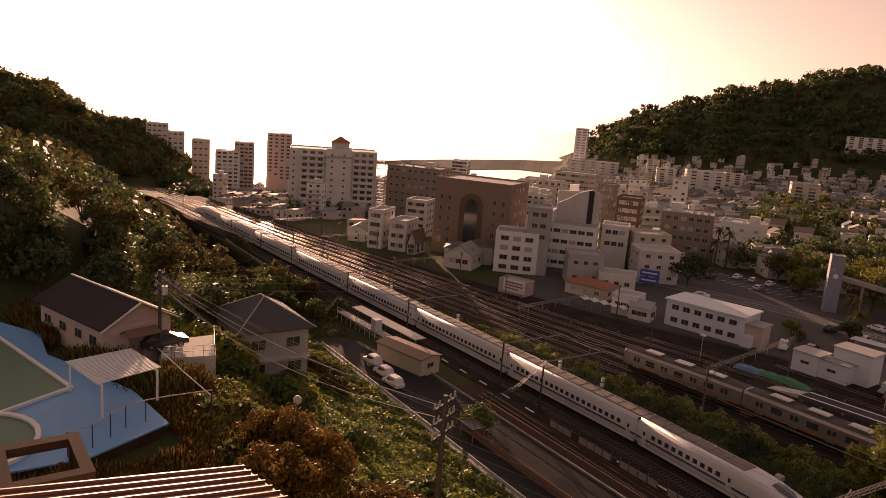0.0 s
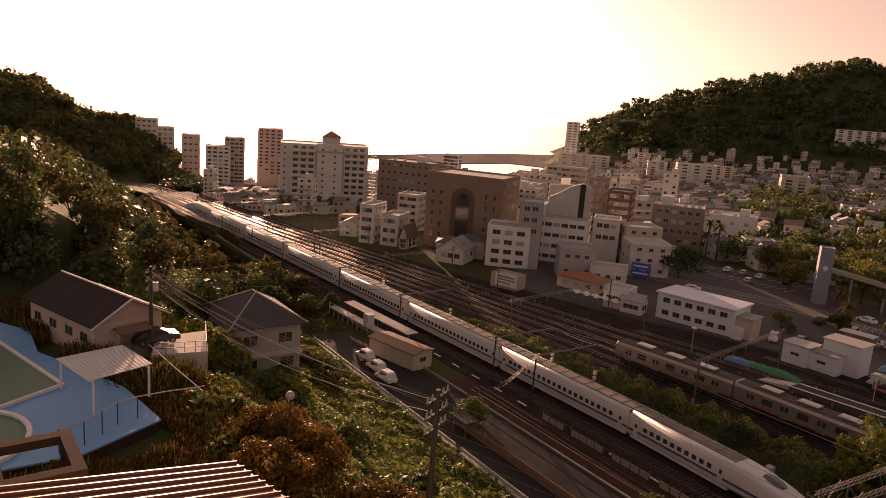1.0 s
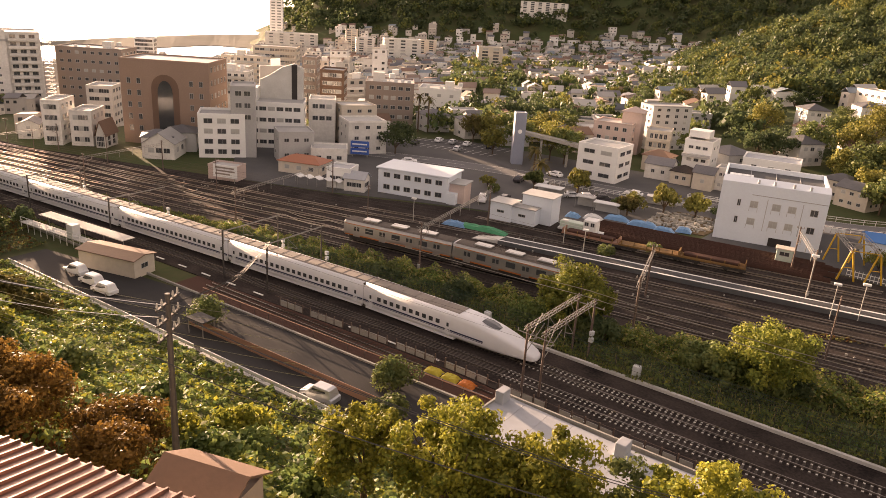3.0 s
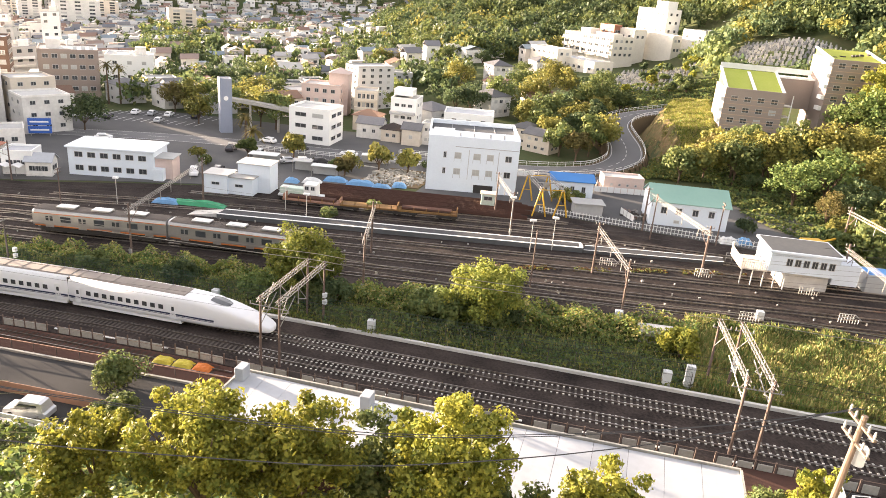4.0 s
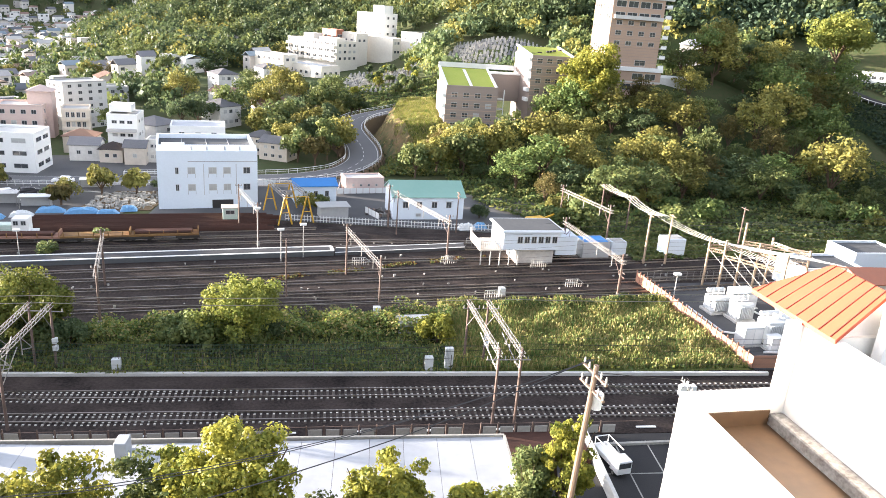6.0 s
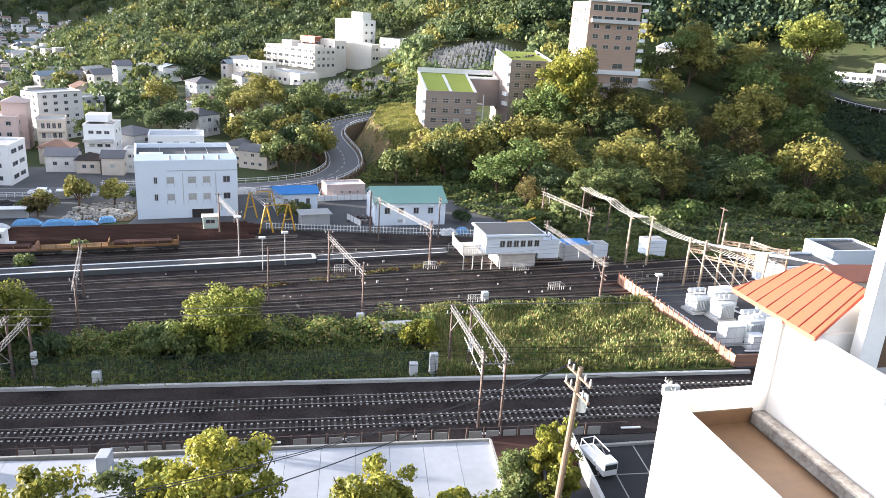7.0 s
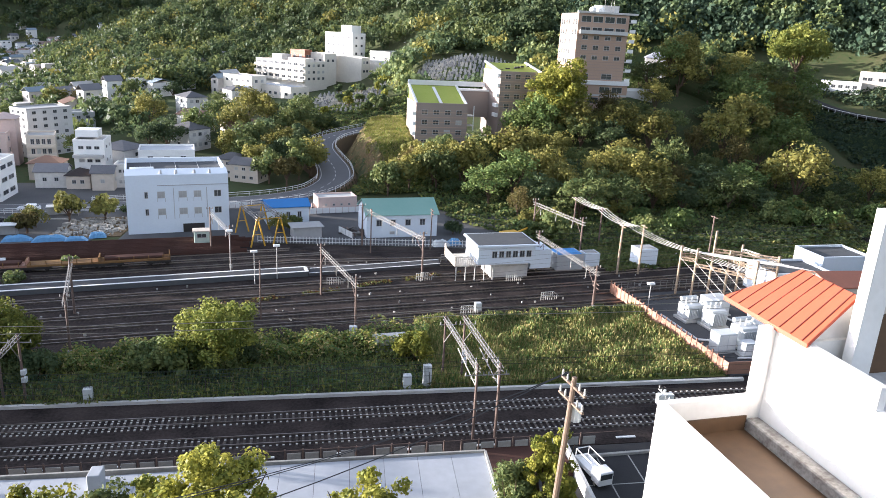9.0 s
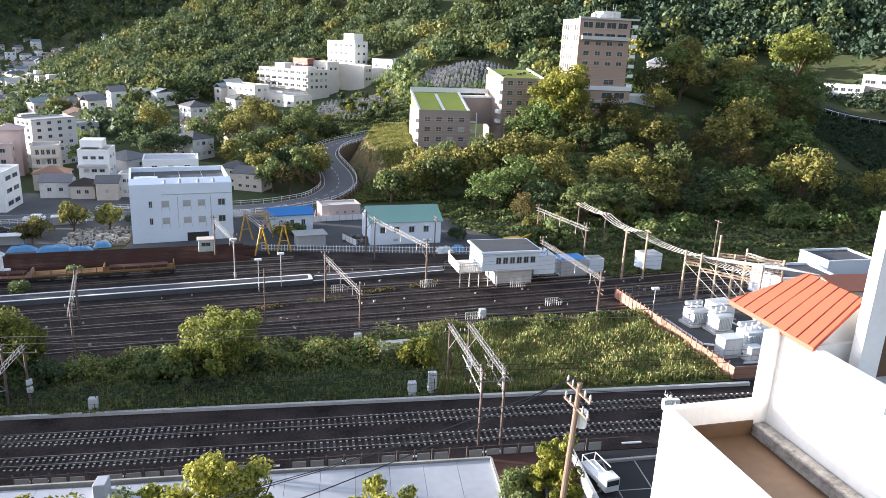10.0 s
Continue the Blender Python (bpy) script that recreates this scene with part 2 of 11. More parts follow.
LEAF_OLIVE = leaf_mat("olive_brown_leaf", (0.085, 0.085, 0.03), (0.18, 0.14, 0.05))
LEAF_RUSSET = leaf_mat("russet_leaf", (0.12, 0.066, 0.018), (0.24, 0.135, 0.036))
SLATE_BLUE = mat("slate_blue_panel", (0.24, 0.27, 0.34), 0.6, col2=(0.18, 0.20, 0.26), grain=2, big=0.3, amount=0.5, bump=0.03)
GREEN_WIRE = mat("dark_green_coated_wire", (0.03, 0.085, 0.07), 0.6, grain=3, big=0.6, bump=0)
STONE_BROWN = mat("brown_stone_wall", (0.30, 0.21, 0.165), 0.85, col2=(0.22, 0.155, 0.12), grain=2, big=0.15, rand=0.1, spec=0.2)
SEAM = mat("dark_seam", (0.14, 0.035, 0.02), 0.7, grain=3, big=1, bump=0)
SUB_FLOOR = mat("dark_grey_yard_floor", (0.065, 0.066, 0.07), 0.9, col2=(0.10, 0.10, 0.10), grain=4, big=0.3, spec=0.1)
LEAF_VINE = leaf_mat("vine_leaf", (0.066, 0.125, 0.046), (0.21, 0.245, 0.070))
GRASS = leaf_mat("tall_grass", (0.075, 0.125, 0.03), (0.28, 0.25, 0.09), trans=0.25)
GRASS_BROWN = leaf_mat("brown_reed_grass", (0.085, 0.038, 0.014), (0.16, 0.075, 0.026), trans=0.25)
BEIGE_STONE = mat("beige_brown_stone_cladding", (0.44, 0.315, 0.235), 0.75, col2=(0.35, 0.245, 0.18), grain=3, big=0.18, rand=0.05, spec=0.2)
DARK_FLAT = mat("dark_grey_roofing", (0.085, 0.09, 0.095), 0.85, col2=(0.13, 0.13, 0.13), grain=2, big=0.2, spec=0.1)
# metal wire, its colour brightened to hold the sun's gleam
SUN_GLEAM_WIRE = mat("bare_bright_wire", (0.55, 0.53, 0.50), 0.35, 0.8, grain=3, big=1, bump=0)
BROWN_CONCRETE = mat("brown_stained_concrete", (0.075, 0.045, 0.032), 0.85, col2=(0.045, 0.028, 0.02), grain=5, big=0.8, amount=0.8, bump=0.2, spec=0.1)
TAN_POLE = mat("sun_bleached_concrete_pole", (0.40, 0.31, 0.22), 0.8, col2=(0.27, 0.20, 0.14), grain=5, big=0.8, amount=0.7, spec=0.1)
COMMUTER_ROOF = mat("dull_brown_grey_train_roof", (0.10, 0.085, 0.075), 0.8, col2=(0.15, 0.13, 0.115), grain=3, big=0.3, amount=0.7, bump=0.1, spec=0.1)
LEAF_LIGHT = leaf_mat("light_olive_green_leaf", (0.092, 0.118, 0.038), (0.33, 0.285, 0.074))
OCHRE = mat("dull_ochre_wagon_paint", (0.26, 0.15, 0.055), 0.75, col2=(0.15, 0.085, 0.045), grain=4, big=0.6, amount=0.9, spec=0.1)
FASTENER = mat("pale_rail_fastener", (0.62, 0.60, 0.56), 0.8, grain=4, big=1, bump=0, spec=0.1)

# ---- mesh tools ----
class Soup:
    """Collects boxes, beams and sheets into one mesh."""

    def __init__(self):
        self.v, self.f, self.m = [], [], []

    def add(self, verts, faces, k=0):
        s = len(self.v)
        self.v += [tuple(p) for p in verts]
        self.f += [tuple(s + i for i in q) for q in faces]
        self.m += [k] * len(faces)
        return self

    def box(self, x0, y0, z0, x1, y1, z1, k=0):
        v = [(x0, y0, z0), (x1, y0, z0), (x1, y1, z0), (x0, y1, z0), (x0, y0, z1), (x1, y0, z1), (x1, y1, z1), (x0, y1, z1)]
        return self.add(v, [(0, 3, 2, 1), (4, 5, 6, 7), (0, 1, 5, 4), (1, 2, 6, 5), (2, 3, 7, 6), (3, 0, 4, 7)], k)

    def bbox(self, x0, y0, z0, x1, y1, z1, b=0.05, k=0):
        """A box with chamfered edges."""
        def ring(z, i):
            return [(x0 + i, y0 + b, z), (x0 + b, y0 + i, z), (x1 - b, y0 + i, z), (x1 - i, y0 + b, z),
                    (x1 - i, y1 - b, z), (x1 - b, y1 - i, z), (x0 + b, y1 - i, z), (x0 + i, y1 - b, z)]
        def ring2(z):
            return [(x0 + b, y0 + 2 * b, z), (x0 + 2 * b, y0 + b, z), (x1 - 2 * b, y0 + b, z), (x1 - b, y0 + 2 * b, z),
                    (x1 - b, y1 - 2 * b, z), (x1 - 2 * b, y1 - b, z), (x0 + 2 * b, y1 - b, z), (x0 + b, y1 - 2 * b, z)]
        rs = [ring2(z0), ring(z0 + b, 0), ring(z1 - b, 0), ring2(z1)]
        v = [p for r in rs for p in r]
        f = [tuple(range(7, -1, -1)), tuple(range(24, 32))]
        for j in range(3):
            for i in range(8):
                a, c = j * 8 + i, j * 8 + (i + 1) % 8
                f.append((a, c, c + 8, a + 8))
        return self.add(v, f, k)

    def rbox(self, cx, cy, z0, sx, sy, sz, rz=0.0, k=0):
        c, s = math.cos(rz), math.sin(rz)
        v = []
        for z in (z0, z0 + sz):
            for a, b in ((-1, -1), (1, -1), (1, 1), (-1, 1)):
                px, py = a * sx / 2, b * sy / 2
                v.append((cx + c * px - s * py, cy + s * px + c * py, z))
        return self.add(v, [(0, 3, 2, 1), (4, 5, 6, 7), (0, 1, 5, 4), (1, 2, 6, 5), (2, 3, 7, 6), (3, 0, 4, 7)], k)

    def beam(self, p, q, r=0.05, n=5, k=0, r2=None, cap=True):
        p, q = Vector(p), Vector(q)
        d = q - p
        if d.length < 1e-6:
            return self
        d.normalize()
        a = d.cross(Vector((0, 0, 1)) if abs(d.z) < 0.95 else Vector((1, 0, 0))).normalized()
        b = d.cross(a)
        r2 = r if r2 is None else r2
        v = []
        for c, rr in ((p, r), (q, r2)):
            for i in range(n):
                t = 2 * math.pi * (i + 0.5) / n
                v.append(c + (a * math.cos(t) + b * math.sin(t)) * rr)
        f = [(i, (i + 1) % n, n + (i + 1) % n, n + i) for i in range(n)]
        if cap:
            f += [tuple(range(n - 1, -1, -1)), tuple(range(n, 2 * n))]
        return self.add(v, f, k)

    def rope(self, p, q, sag=0.3, r=0.02, steps=8, k=0, n=3):
        p, q = Vector(p), Vector(q)
        last = p
        for i in range(1, steps + 1):
            t = i / steps
            c = p.lerp(q, t) - Vector((0, 0, sag * 4 * t * (1 - t)))
            self.beam(last, c, r, n, k, cap=False)
            last = c
        return self

    def prism(self, pts, z0, z1, k=0):
        n = len(pts)
        v = [(x, y, z0) for x, y in pts] + [(x, y, z1) for x, y in pts]
        f = [tuple(range(n - 1, -1, -1)), tuple(range(n, 2 * n))]
        f += [(i, (i + 1) % n, n + (i + 1) % n, n + i) for i in range(n)]
        return self.add(v, f, k)

    def ribbon(self, pts, half, z=None, k=0, thick=0.0):
        """A flat strip along a line of (x, y, z) points."""
        v = []
        n = len(pts)
        for i, p in enumerate(pts):
            a, b = Vector(pts[max(i - 1, 0)]), Vector(pts[min(i + 1, n - 1)])
            d = (b - a)
            s = Vector((-d.y, d.x, 0)).normalized() * half
            v += [Vector(p) - s, Vector(p) + s]
        return self.add(v, [(2 * i, 2 * i + 2, 2 * i + 3, 2 * i + 1) for i in range(n - 1)], k)

    def gable(self, x0, y0, x1, y1, z, rise, over=0.3, thick=0.15, along="x", k=0):
        """A pitched roof over a rectangle, ridge along one axis."""
        x0, y0, x1, y1 = x0 - over, y0 - over, x1 + over, y1 + over
        if along == "x":
            m = (y0 + y1) / 2
            pr = [(x0, y0, z), (x0, m, z + rise), (x0, y1, z), (x1, y0, z), (x1, m, z + rise), (x1, y1, z)]
        else:
            m = (x0 + x1) / 2
            pr = [(x0, y0, z), (m, y0, z + rise), (x1, y0, z), (x0, y1, z), (m, y1, z + rise), (x1, y1, z)]
        v = pr + [(a, b, c + thick) for a, b, c in pr]
        f = [(0, 3, 4, 1), (1, 4, 5, 2), (6, 7, 10, 9), (7, 8, 11, 10), (0, 6, 9, 3), (2, 5, 11, 8), (0, 1, 7, 6), (1, 2, 8, 7), (3, 9, 10, 4), (4, 10, 11, 5)]
        return self.add(v, f, k)

    def hip(self, x0, y0, x1, y1, z, rise, over=0.4, thick=0.12, k=0):
        x0, y0, x1, y1 = x0 - over, y0 - over, x1 + over, y1 + over
        w, d = x1 - x0, y1 - y0
        if w >= d:
            r0, r1 = (x0 + d / 2, (y0 + y1) / 2), (x1 - d / 2, (y0 + y1) / 2)
        else:
            r0, r1 = ((x0 + x1) / 2, y0 + w / 2), ((x0 + x1) / 2, y1 - w / 2)
        b = [(x0, y0, z), (x1, y0, z), (x1, y1, z), (x0, y1, z)]
        t = [(a, c, e + thick) for a, c, e in b]
        v = b + t + [(*r0, z + thick + rise), (*r1, z + thick + rise)]
        f = [(0, 3, 2, 1), (0, 1, 5, 4), (1, 2, 6, 5), (2, 3, 7, 6), (3, 0, 4, 7)]
        if w >= d:
            f += [(4, 5, 9, 8), (5, 6, 9), (6, 7, 8, 9), (7, 4, 8)]
        else:
            f += [(4, 5, 8), (5, 6, 9, 8), (6, 7, 9), (7, 4, 8, 9)]
        return self.add(v, f, k)

    def mesh(self, name, mats, smooth=False):
        me = bpy.data.meshes.new(name)
        me.from_pydata(self.v, [], self.f)
        for q in mats:
            me.materials.append(q)
        if len(mats) > 1:
            me.polygons.foreach_set("material_index", self.m)
        if smooth:
            me.polygons.foreach_set("use_smooth", [True] * len(me.polygons))
        me.update()
        return me


def mats_of(m):
    return list(m) if isinstance(m, (list, tuple)) else [m]


def part(name, what, material, parent, label="", at=None, rz=0.0, smooth=False):
    """One mesh object under a thing or a part; what is a Soup or a mesh to share."""
    me = what.mesh(name, mats_of(material), smooth) if isinstance(what, Soup) else what
    ob = new(name, me)
    ob.parent = parent
    if at is not None:
        ob.matrix_basis = Matrix.LocRotScale(at, Euler((0, 0, rz)), None)
    if label:
        tagged(ob, label)
    return ob


def thing(name, x, y, z, rz=0.0, label="", category="", group="", kind=""):
    ob = new(name)
    ob.empty_display_size = 0.3
    ob.matrix_basis = Matrix.LocRotScale((x, y, z), Euler((0, 0, radians(rz))), None)
    return tagged(ob, label, category, group, kind)


def solid(name, what, material, x=0, y=0, z=0, rz=0.0, label="", category="", group="", kind="", smooth=False):
    """A thing that is one mesh."""
    me = what.mesh(name, mats_of(material), smooth) if isinstance(what, Soup) else what
    ob = new(name, me)
    ob.matrix_basis = Matrix.LocRotScale((x, y, z), Euler((0, 0, radians(rz))), None)
    return tagged(ob, label, category, group, kind)


def np_mesh(name, verts, quads, material, idx=None):
    """A mesh from arrays of corners (n, 3) and four-sided faces (m, 4)."""
    me = bpy.data.meshes.new(name)
    nv, nf = len(verts), len(quads)
    me.vertices.add(nv)
    me.vertices.foreach_set("co", np.asarray(verts, dtype=np.float32).ravel())
    me.loops.add(nf * 4)
    me.loops.foreach_set("vertex_index", np.asarray(quads, dtype=np.int32).ravel())
    me.polygons.add(nf)
    me.polygons.foreach_set("loop_start", np.arange(0, nf * 4, 4, dtype=np.int32))
    for q in mats_of(material):
        me.materials.append(q)
    if idx is not None:
        me.polygons.foreach_set("material_index", np.asarray(idx, dtype=np.int32))
    me.update(calc_edges=True)
    return me


def smooth01(x):
    x = np.clip(x, 0, 1)
    return x * x * (3 - 2 * x)


# ---- ground: one sheet from the yard to the hills and the bay ----
CUT = ([170, 178, 188, 198, 208, 220], [3.5, 1.0, -1.0, -3.6, -3.0, -0.5])     # foot of the earth cutting beside the hill road


def height(x, y):
    x, y = np.asarray(x, float), np.asarray(y, float)
    d = np.hypot(x, y)
    yaw = np.degrees(np.arctan2(-x, y))
    h = np.full_like(x, -0.15)
    # bank on the near side of the railway
    near = 20 * smooth01((43.5 - y) / 40) + 0.10 * np.clip(6 - y, 0, 60) * smooth01((x + 44) / 12)
    near = near + 9 * smooth01((-95 - x) / 60) * smooth01((12 - y) / 22)
    h = np.where(y < 43.5, near - 0.15, h)
    # wooded hill behind the hotels
    near_crest = np.interp(yaw, [-90, -45, -30, -10, 4, 12, 18, 23], [70, 95, 105, 95, 62, 34, 12, 0])
    h = h + np.where(y > 60, near_crest * smooth01((d - np.interp(yaw, [-20, -6, 2, 10], [250, 262, 335, 350])) / 260), 0)
    h = h + np.where(y > 100, 7 * smooth01((y - 190) / 130) * smooth01((28 - yaw) / 14), 0)
    # wooded knoll under the tower
    h = h + 23 * np.exp(-((x - 96) / np.where(x > 96, 27, 44)) ** 2 - ((y - 192) / 34) ** 2) * smooth01((y - 120) / 28)
    h = h + 2 * np.exp(-((x - 150) / 40) ** 2 - ((y - 180) / 26) ** 2) * smooth01((y - 118) / 30)
    # grass mound in the bend of the hill road
    edge = np.interp(y, CUT[0], CUT[1])
    h = h + 7.0 * smooth01((x - edge) / 6.5) * smooth01((y - 170) / 18) * smooth01((236 - y) / 16) * smooth01((22 - x) / 8)
    # terraced slope behind the hotel wings
    h = h + 10 * np.exp(-((x - 45) / 38) ** 2 - ((y - 285) / 40) ** 2)
    # mountain beyond the town
    far_crest = np.interp(yaw, [-10, 8, 18, 25, 31.4, 33.7, 40, 45, 51, 52.5, 54.5], [42, 95, 112, 126, 146, 150, 123, 101, 66, 44, 0])
    h = h + far_crest * smooth01((d - 780) / 420)
    # fall of the town towards the bay, and sea bed
    h = h - 36 * smooth01((d - 300) / 1000) * smooth01((yaw - 46) / 9) * smooth01((84 - yaw) / 4)
    h = h - 16 * smooth01((d - 1270) / 160) * smooth01((yaw - 50.5) / 2.5) * smooth01((83 - yaw) / 3)
    # wooded hill where the line leaves the town
    left_crest = np.interp(yaw, [78.0, 79.2, 80.6, 82.6, 84.9, 86.8, 88.8, 91.2, 93, 100, 130, 180], [0, 10, 29, 41, 49, 53, 56, 63, 68, 78, 84, 84])
    h = h + left_crest * smooth01((d - 640) / 260)
    wob = np.sin(x * 0.031 + 1) * np.cos(y * 0.027) + 0.6 * np.sin(x * 0.083 + y * 0.06) + 0.4 * np.sin(x * 0.17 - y * 0.13)
    hilly = smooth01((h - 3) / 12)
    # levelled pad of the pool terrace
    pad = smooth01((x + 98) / 6) * smooth01((-43 - x) / 5) * smooth01((9 - y) / 5)
    hilly = hilly * (1 - pad)
    h = h - 0.7 * pad
    return h + wob * (1.1 + 0.004 * d.clip(0, 1500)) * hilly


# The plan was fitted to the camera's view with its upright tilted towards the bay; site() carries a place of it along
# its line of sight to the level, upright world.
LEAN_BAY, LEAN_HILL = (0.0292, -0.0763, -0.0026), (0.0118, -0.0593, 0.0013)
LINE_X = [-680, -554, -466, -300, -150, -110, -60, -20, 0, 20, 40, 80, 300]
LINE_BEND = [-16.0, -9.0, -3.8, -0.2, 1.16, 1.36, 0.89, 0.19, -0.29, -0.88, -1.6, -3.5, -3.5]


def site(x, y):
    """World x, y and ground height of a place of the plan, and the scale of things there."""
    x, y = np.asarray(x, float), np.asarray(y, float)
    g = height(x, y)
    d = np.hypot(x, y)
    yaw = np.degrees(np.arctan2(-x, y))
    # the railway lies in a long curve
    top = np.interp(x, [-300, -200], [260, 74])
    y = y + np.interp(x, LINE_X, LINE_BEND) * smooth01((y - 44) / 10) * smooth01((top + 14 - y) / 14)
    a = smooth01((yaw - 22) / 23)
    r = [p + (q - p) * a for p, q in zip(LEAN_HILL, LEAN_BAY)]
    v = [x, y, g - EYE_Z]

    def cross(p, q):
        return [p[1] * q[2] - p[2] * q[1], p[2] * q[0] - p[0] * q[2], p[0] * q[1] - p[1] * q[0]]
    c1 = cross(r, v)
    c2 = cross(r, c1)
    w = [v[i] + c1[i] + 0.5 * c2[i] for i in range(3)]
    # level ground along the railway and on the terraces, a slope towards the bay and up the hills beyond
    k = 1 - smooth01((y - np.interp(x, [-330, -230, -215, -40, 0, 60], [104, 110, 192, 192, 165, 125])) / 90)
    k = k * (1 - (1 - smooth01((x + 230) / 110) * smooth01((170 - x) / 100)) * smooth01((58 - y) / 24)) * smooth01((y + 70) / 40) * smooth01((x + 680) / 120)
    flat = np.clip((EYE_Z - g) / np.maximum(-w[2], 4.0), 0.3, 1.8)
    far = 1 - 0.2 * smooth01((d - 300) / 600)
    s = far + (flat - far) * k
    return w[0] * s, w[1] * s, EYE_Z + w[2] * s, s


def spread(stops):
    out = []
    for (a, b, step) in stops:
        n = max(1, int(round((b - a) / step)))
        out += list(np.linspace(a, b, n, endpoint=False))
    out.append(stops[-1][1])
    return np.array(out)


gx = spread([(-4800, -1600, 160), (-1600, -700, 30), (-700, -170, 12), (-170, 120, 3), (120, 420, 10), (420, 1500, 60)])
gy = spread([(-900, -60, 60), (-60, 260, 3), (260, 700, 11), (700, 1500, 25), (1500, 4700, 160)])
GX, GY = np.meshgrid(gx, gy, indexing="ij")
GZ = height(GX, GY)
nx, ny = len(gx), len(gy)
ids = np.arange(nx * ny).reshape(nx, ny)
quads = np.stack([ids[:-1, :-1], ids[1:, :-1], ids[1:, 1:], ids[:-1, 1:]], -1).reshape(-1, 4)
ground = new("ground", np_mesh("ground", np.stack([GX, GY, GZ], -1).reshape(-1, 3), quads, TERRAIN))
ground.data.polygons.foreach_set("use_smooth", [True] * len(ground.data.polygons))
tagged(ground, "sloping green and brown ground of the town and its hills", "ground", kind="structure")


def gz(x, y):
    return float(height(np.array([x]), np.array([y]))[0])


LEVEL = []          # things that are placed in the world itself, not on the plan
SEA_Z = -84.0
sea = solid("water", Soup().box(-4950, -1000, SEA_Z - 4, 1500, 4950, SEA_Z), WATER, label="bright bay water below the low sun", category="sea", kind="structure")
LEVEL.append(sea)
# low headland and breakwater across the bay
hl = Soup()
v = []
for i in range(61):
    ya = 75 - 27 * i / 60
    yw = radians(ya)
    e0, e1 = np.interp(ya, [50, 56, 60, 64, 70], [4.7, 4.5, 4.85, 4.8, 4.95]), np.interp(ya, [50, 56, 62, 66, 70], [3.4, 3.7, 4.15, 4.52, 4.78])
    top = 3 + 7 * min(1, max(0.0, (70 - ya) / 12)) + 0.15 * math.sin(i * 1.7) + 0.1 * math.sin(i * 4.1)
    d0, d1 = (EYE_Z - SEA_Z) / math.tan(radians(e0)), (EYE_Z - SEA_Z - top) / math.tan(radians(e1))
    for d, z in ((d0, 0), (d0 + 8, 1.5), (max(d1, d0 + 12), top), (max(d1, d0 + 12) + 30, 0)):
        v.append((-math.sin(yw) * d, math.cos(yw) * d, SEA_Z - 0.5 + z))
hl.add(v, [(4 * i + j, 4 * i + 4 + j, 4 * i + 5 + j, 4 * i + 1 + j) for i in range(60) for j in range(3)])
LEVEL.append(solid("backdrop_headland", hl, HAZE_LAND, label="low hazy headland across the bay", category="headland", kind="structure"))

# ---- paved and bare surfaces laid on the sheet ----
def apron(name, pts, material, label, z=0.0, thick=0.3, category="ground"):
    fine = []
    for a, b in zip(pts, pts[1:] + pts[:1]):
        n = max(1, int(math.hypot(b[0] - a[0], b[1] - a[1]) / 12))
        fine += [(a[0] + (b[0] - a[0]) * i / n, a[1] + (b[1] - a[1]) * i / n) for i in range(n)]
    pts = fine
    return solid(name, Soup().prism(pts, z - thick, z), material, label=label, category=category, kind="structure")


apron("railway_bed", [(-550, 58.3), (300, 58.3), (300, 70.0), (60, 70.0), (-60, 71.2), (-550, 71.2)], BALLAST, "brown gravel bed of the fast line", 0.0)
apron("yard_bed", [(-550, 71.21), (-300, 71.21), (-110, 80.5), (-50, 84), (36, 88.5), (120, 94), (300, 102), (300, 122), (120, 115), (30, 116), (-20, 127.5), (-50, 129), (-120, 112), (-250, 97), (-550, 97)], BALLAST, "dark brown gravel of the railway yard", -0.02)
apron("station_forecourt", [(-128, 112), (-50.2, 129.2), (-44, 146), (-43, 182), (-150, 190), (-215, 150), (-160, 108)], WORN_ASPHALT, "grey asphalt forecourt of the station", 0.0)
apron("works_yard", [(-43.8, 129.8), (-20.5, 128.2), (30, 116.4), (31, 150), (-18, 160), (-42.9, 160)], WORN_ASPHALT, "grey asphalt works yard behind the tracks", -0.01)
apron("lane", [(-135, 43.6), (-37.2, 43.6), (-37.2, 53.8), (-90, 53.8), (-135, 50)], ASPHALT, "grey asphalt lane beside the railway", 0.0)
apron("rusty_siding_bed", [(-100, 54), (-37.2, 54), (-37.2, 58.25), (-100, 58.25)], RUST_SOIL, "rust-red soil of an old siding", -0.03)
apron("parking_lot", [(13.5, 43.6), (60, 43.6), (60, 58.2), (13.5, 58.2)], ASPHALT, "dark asphalt of a small parking lot", 0.0)
apron("substation_floor", [(37.2, 94.2), (41.2, 70.3), (85, 70.3), (85, 94.6)], SUB_FLOOR, "grey concrete floor of the electric substation", 0.0)
apron("grass_field", [(8, 70.2), (40.6, 70.2), (36.6, 87.6), (8, 86.4)], GRASS_FLOOR, "overgrown grass field beside the tracks", 0.02)

# ---- rails, sleepers ----
def poly_at(pts, x):
    return float(np.interp(x, [p[0] for p in pts], [p[1] for p in pts]))


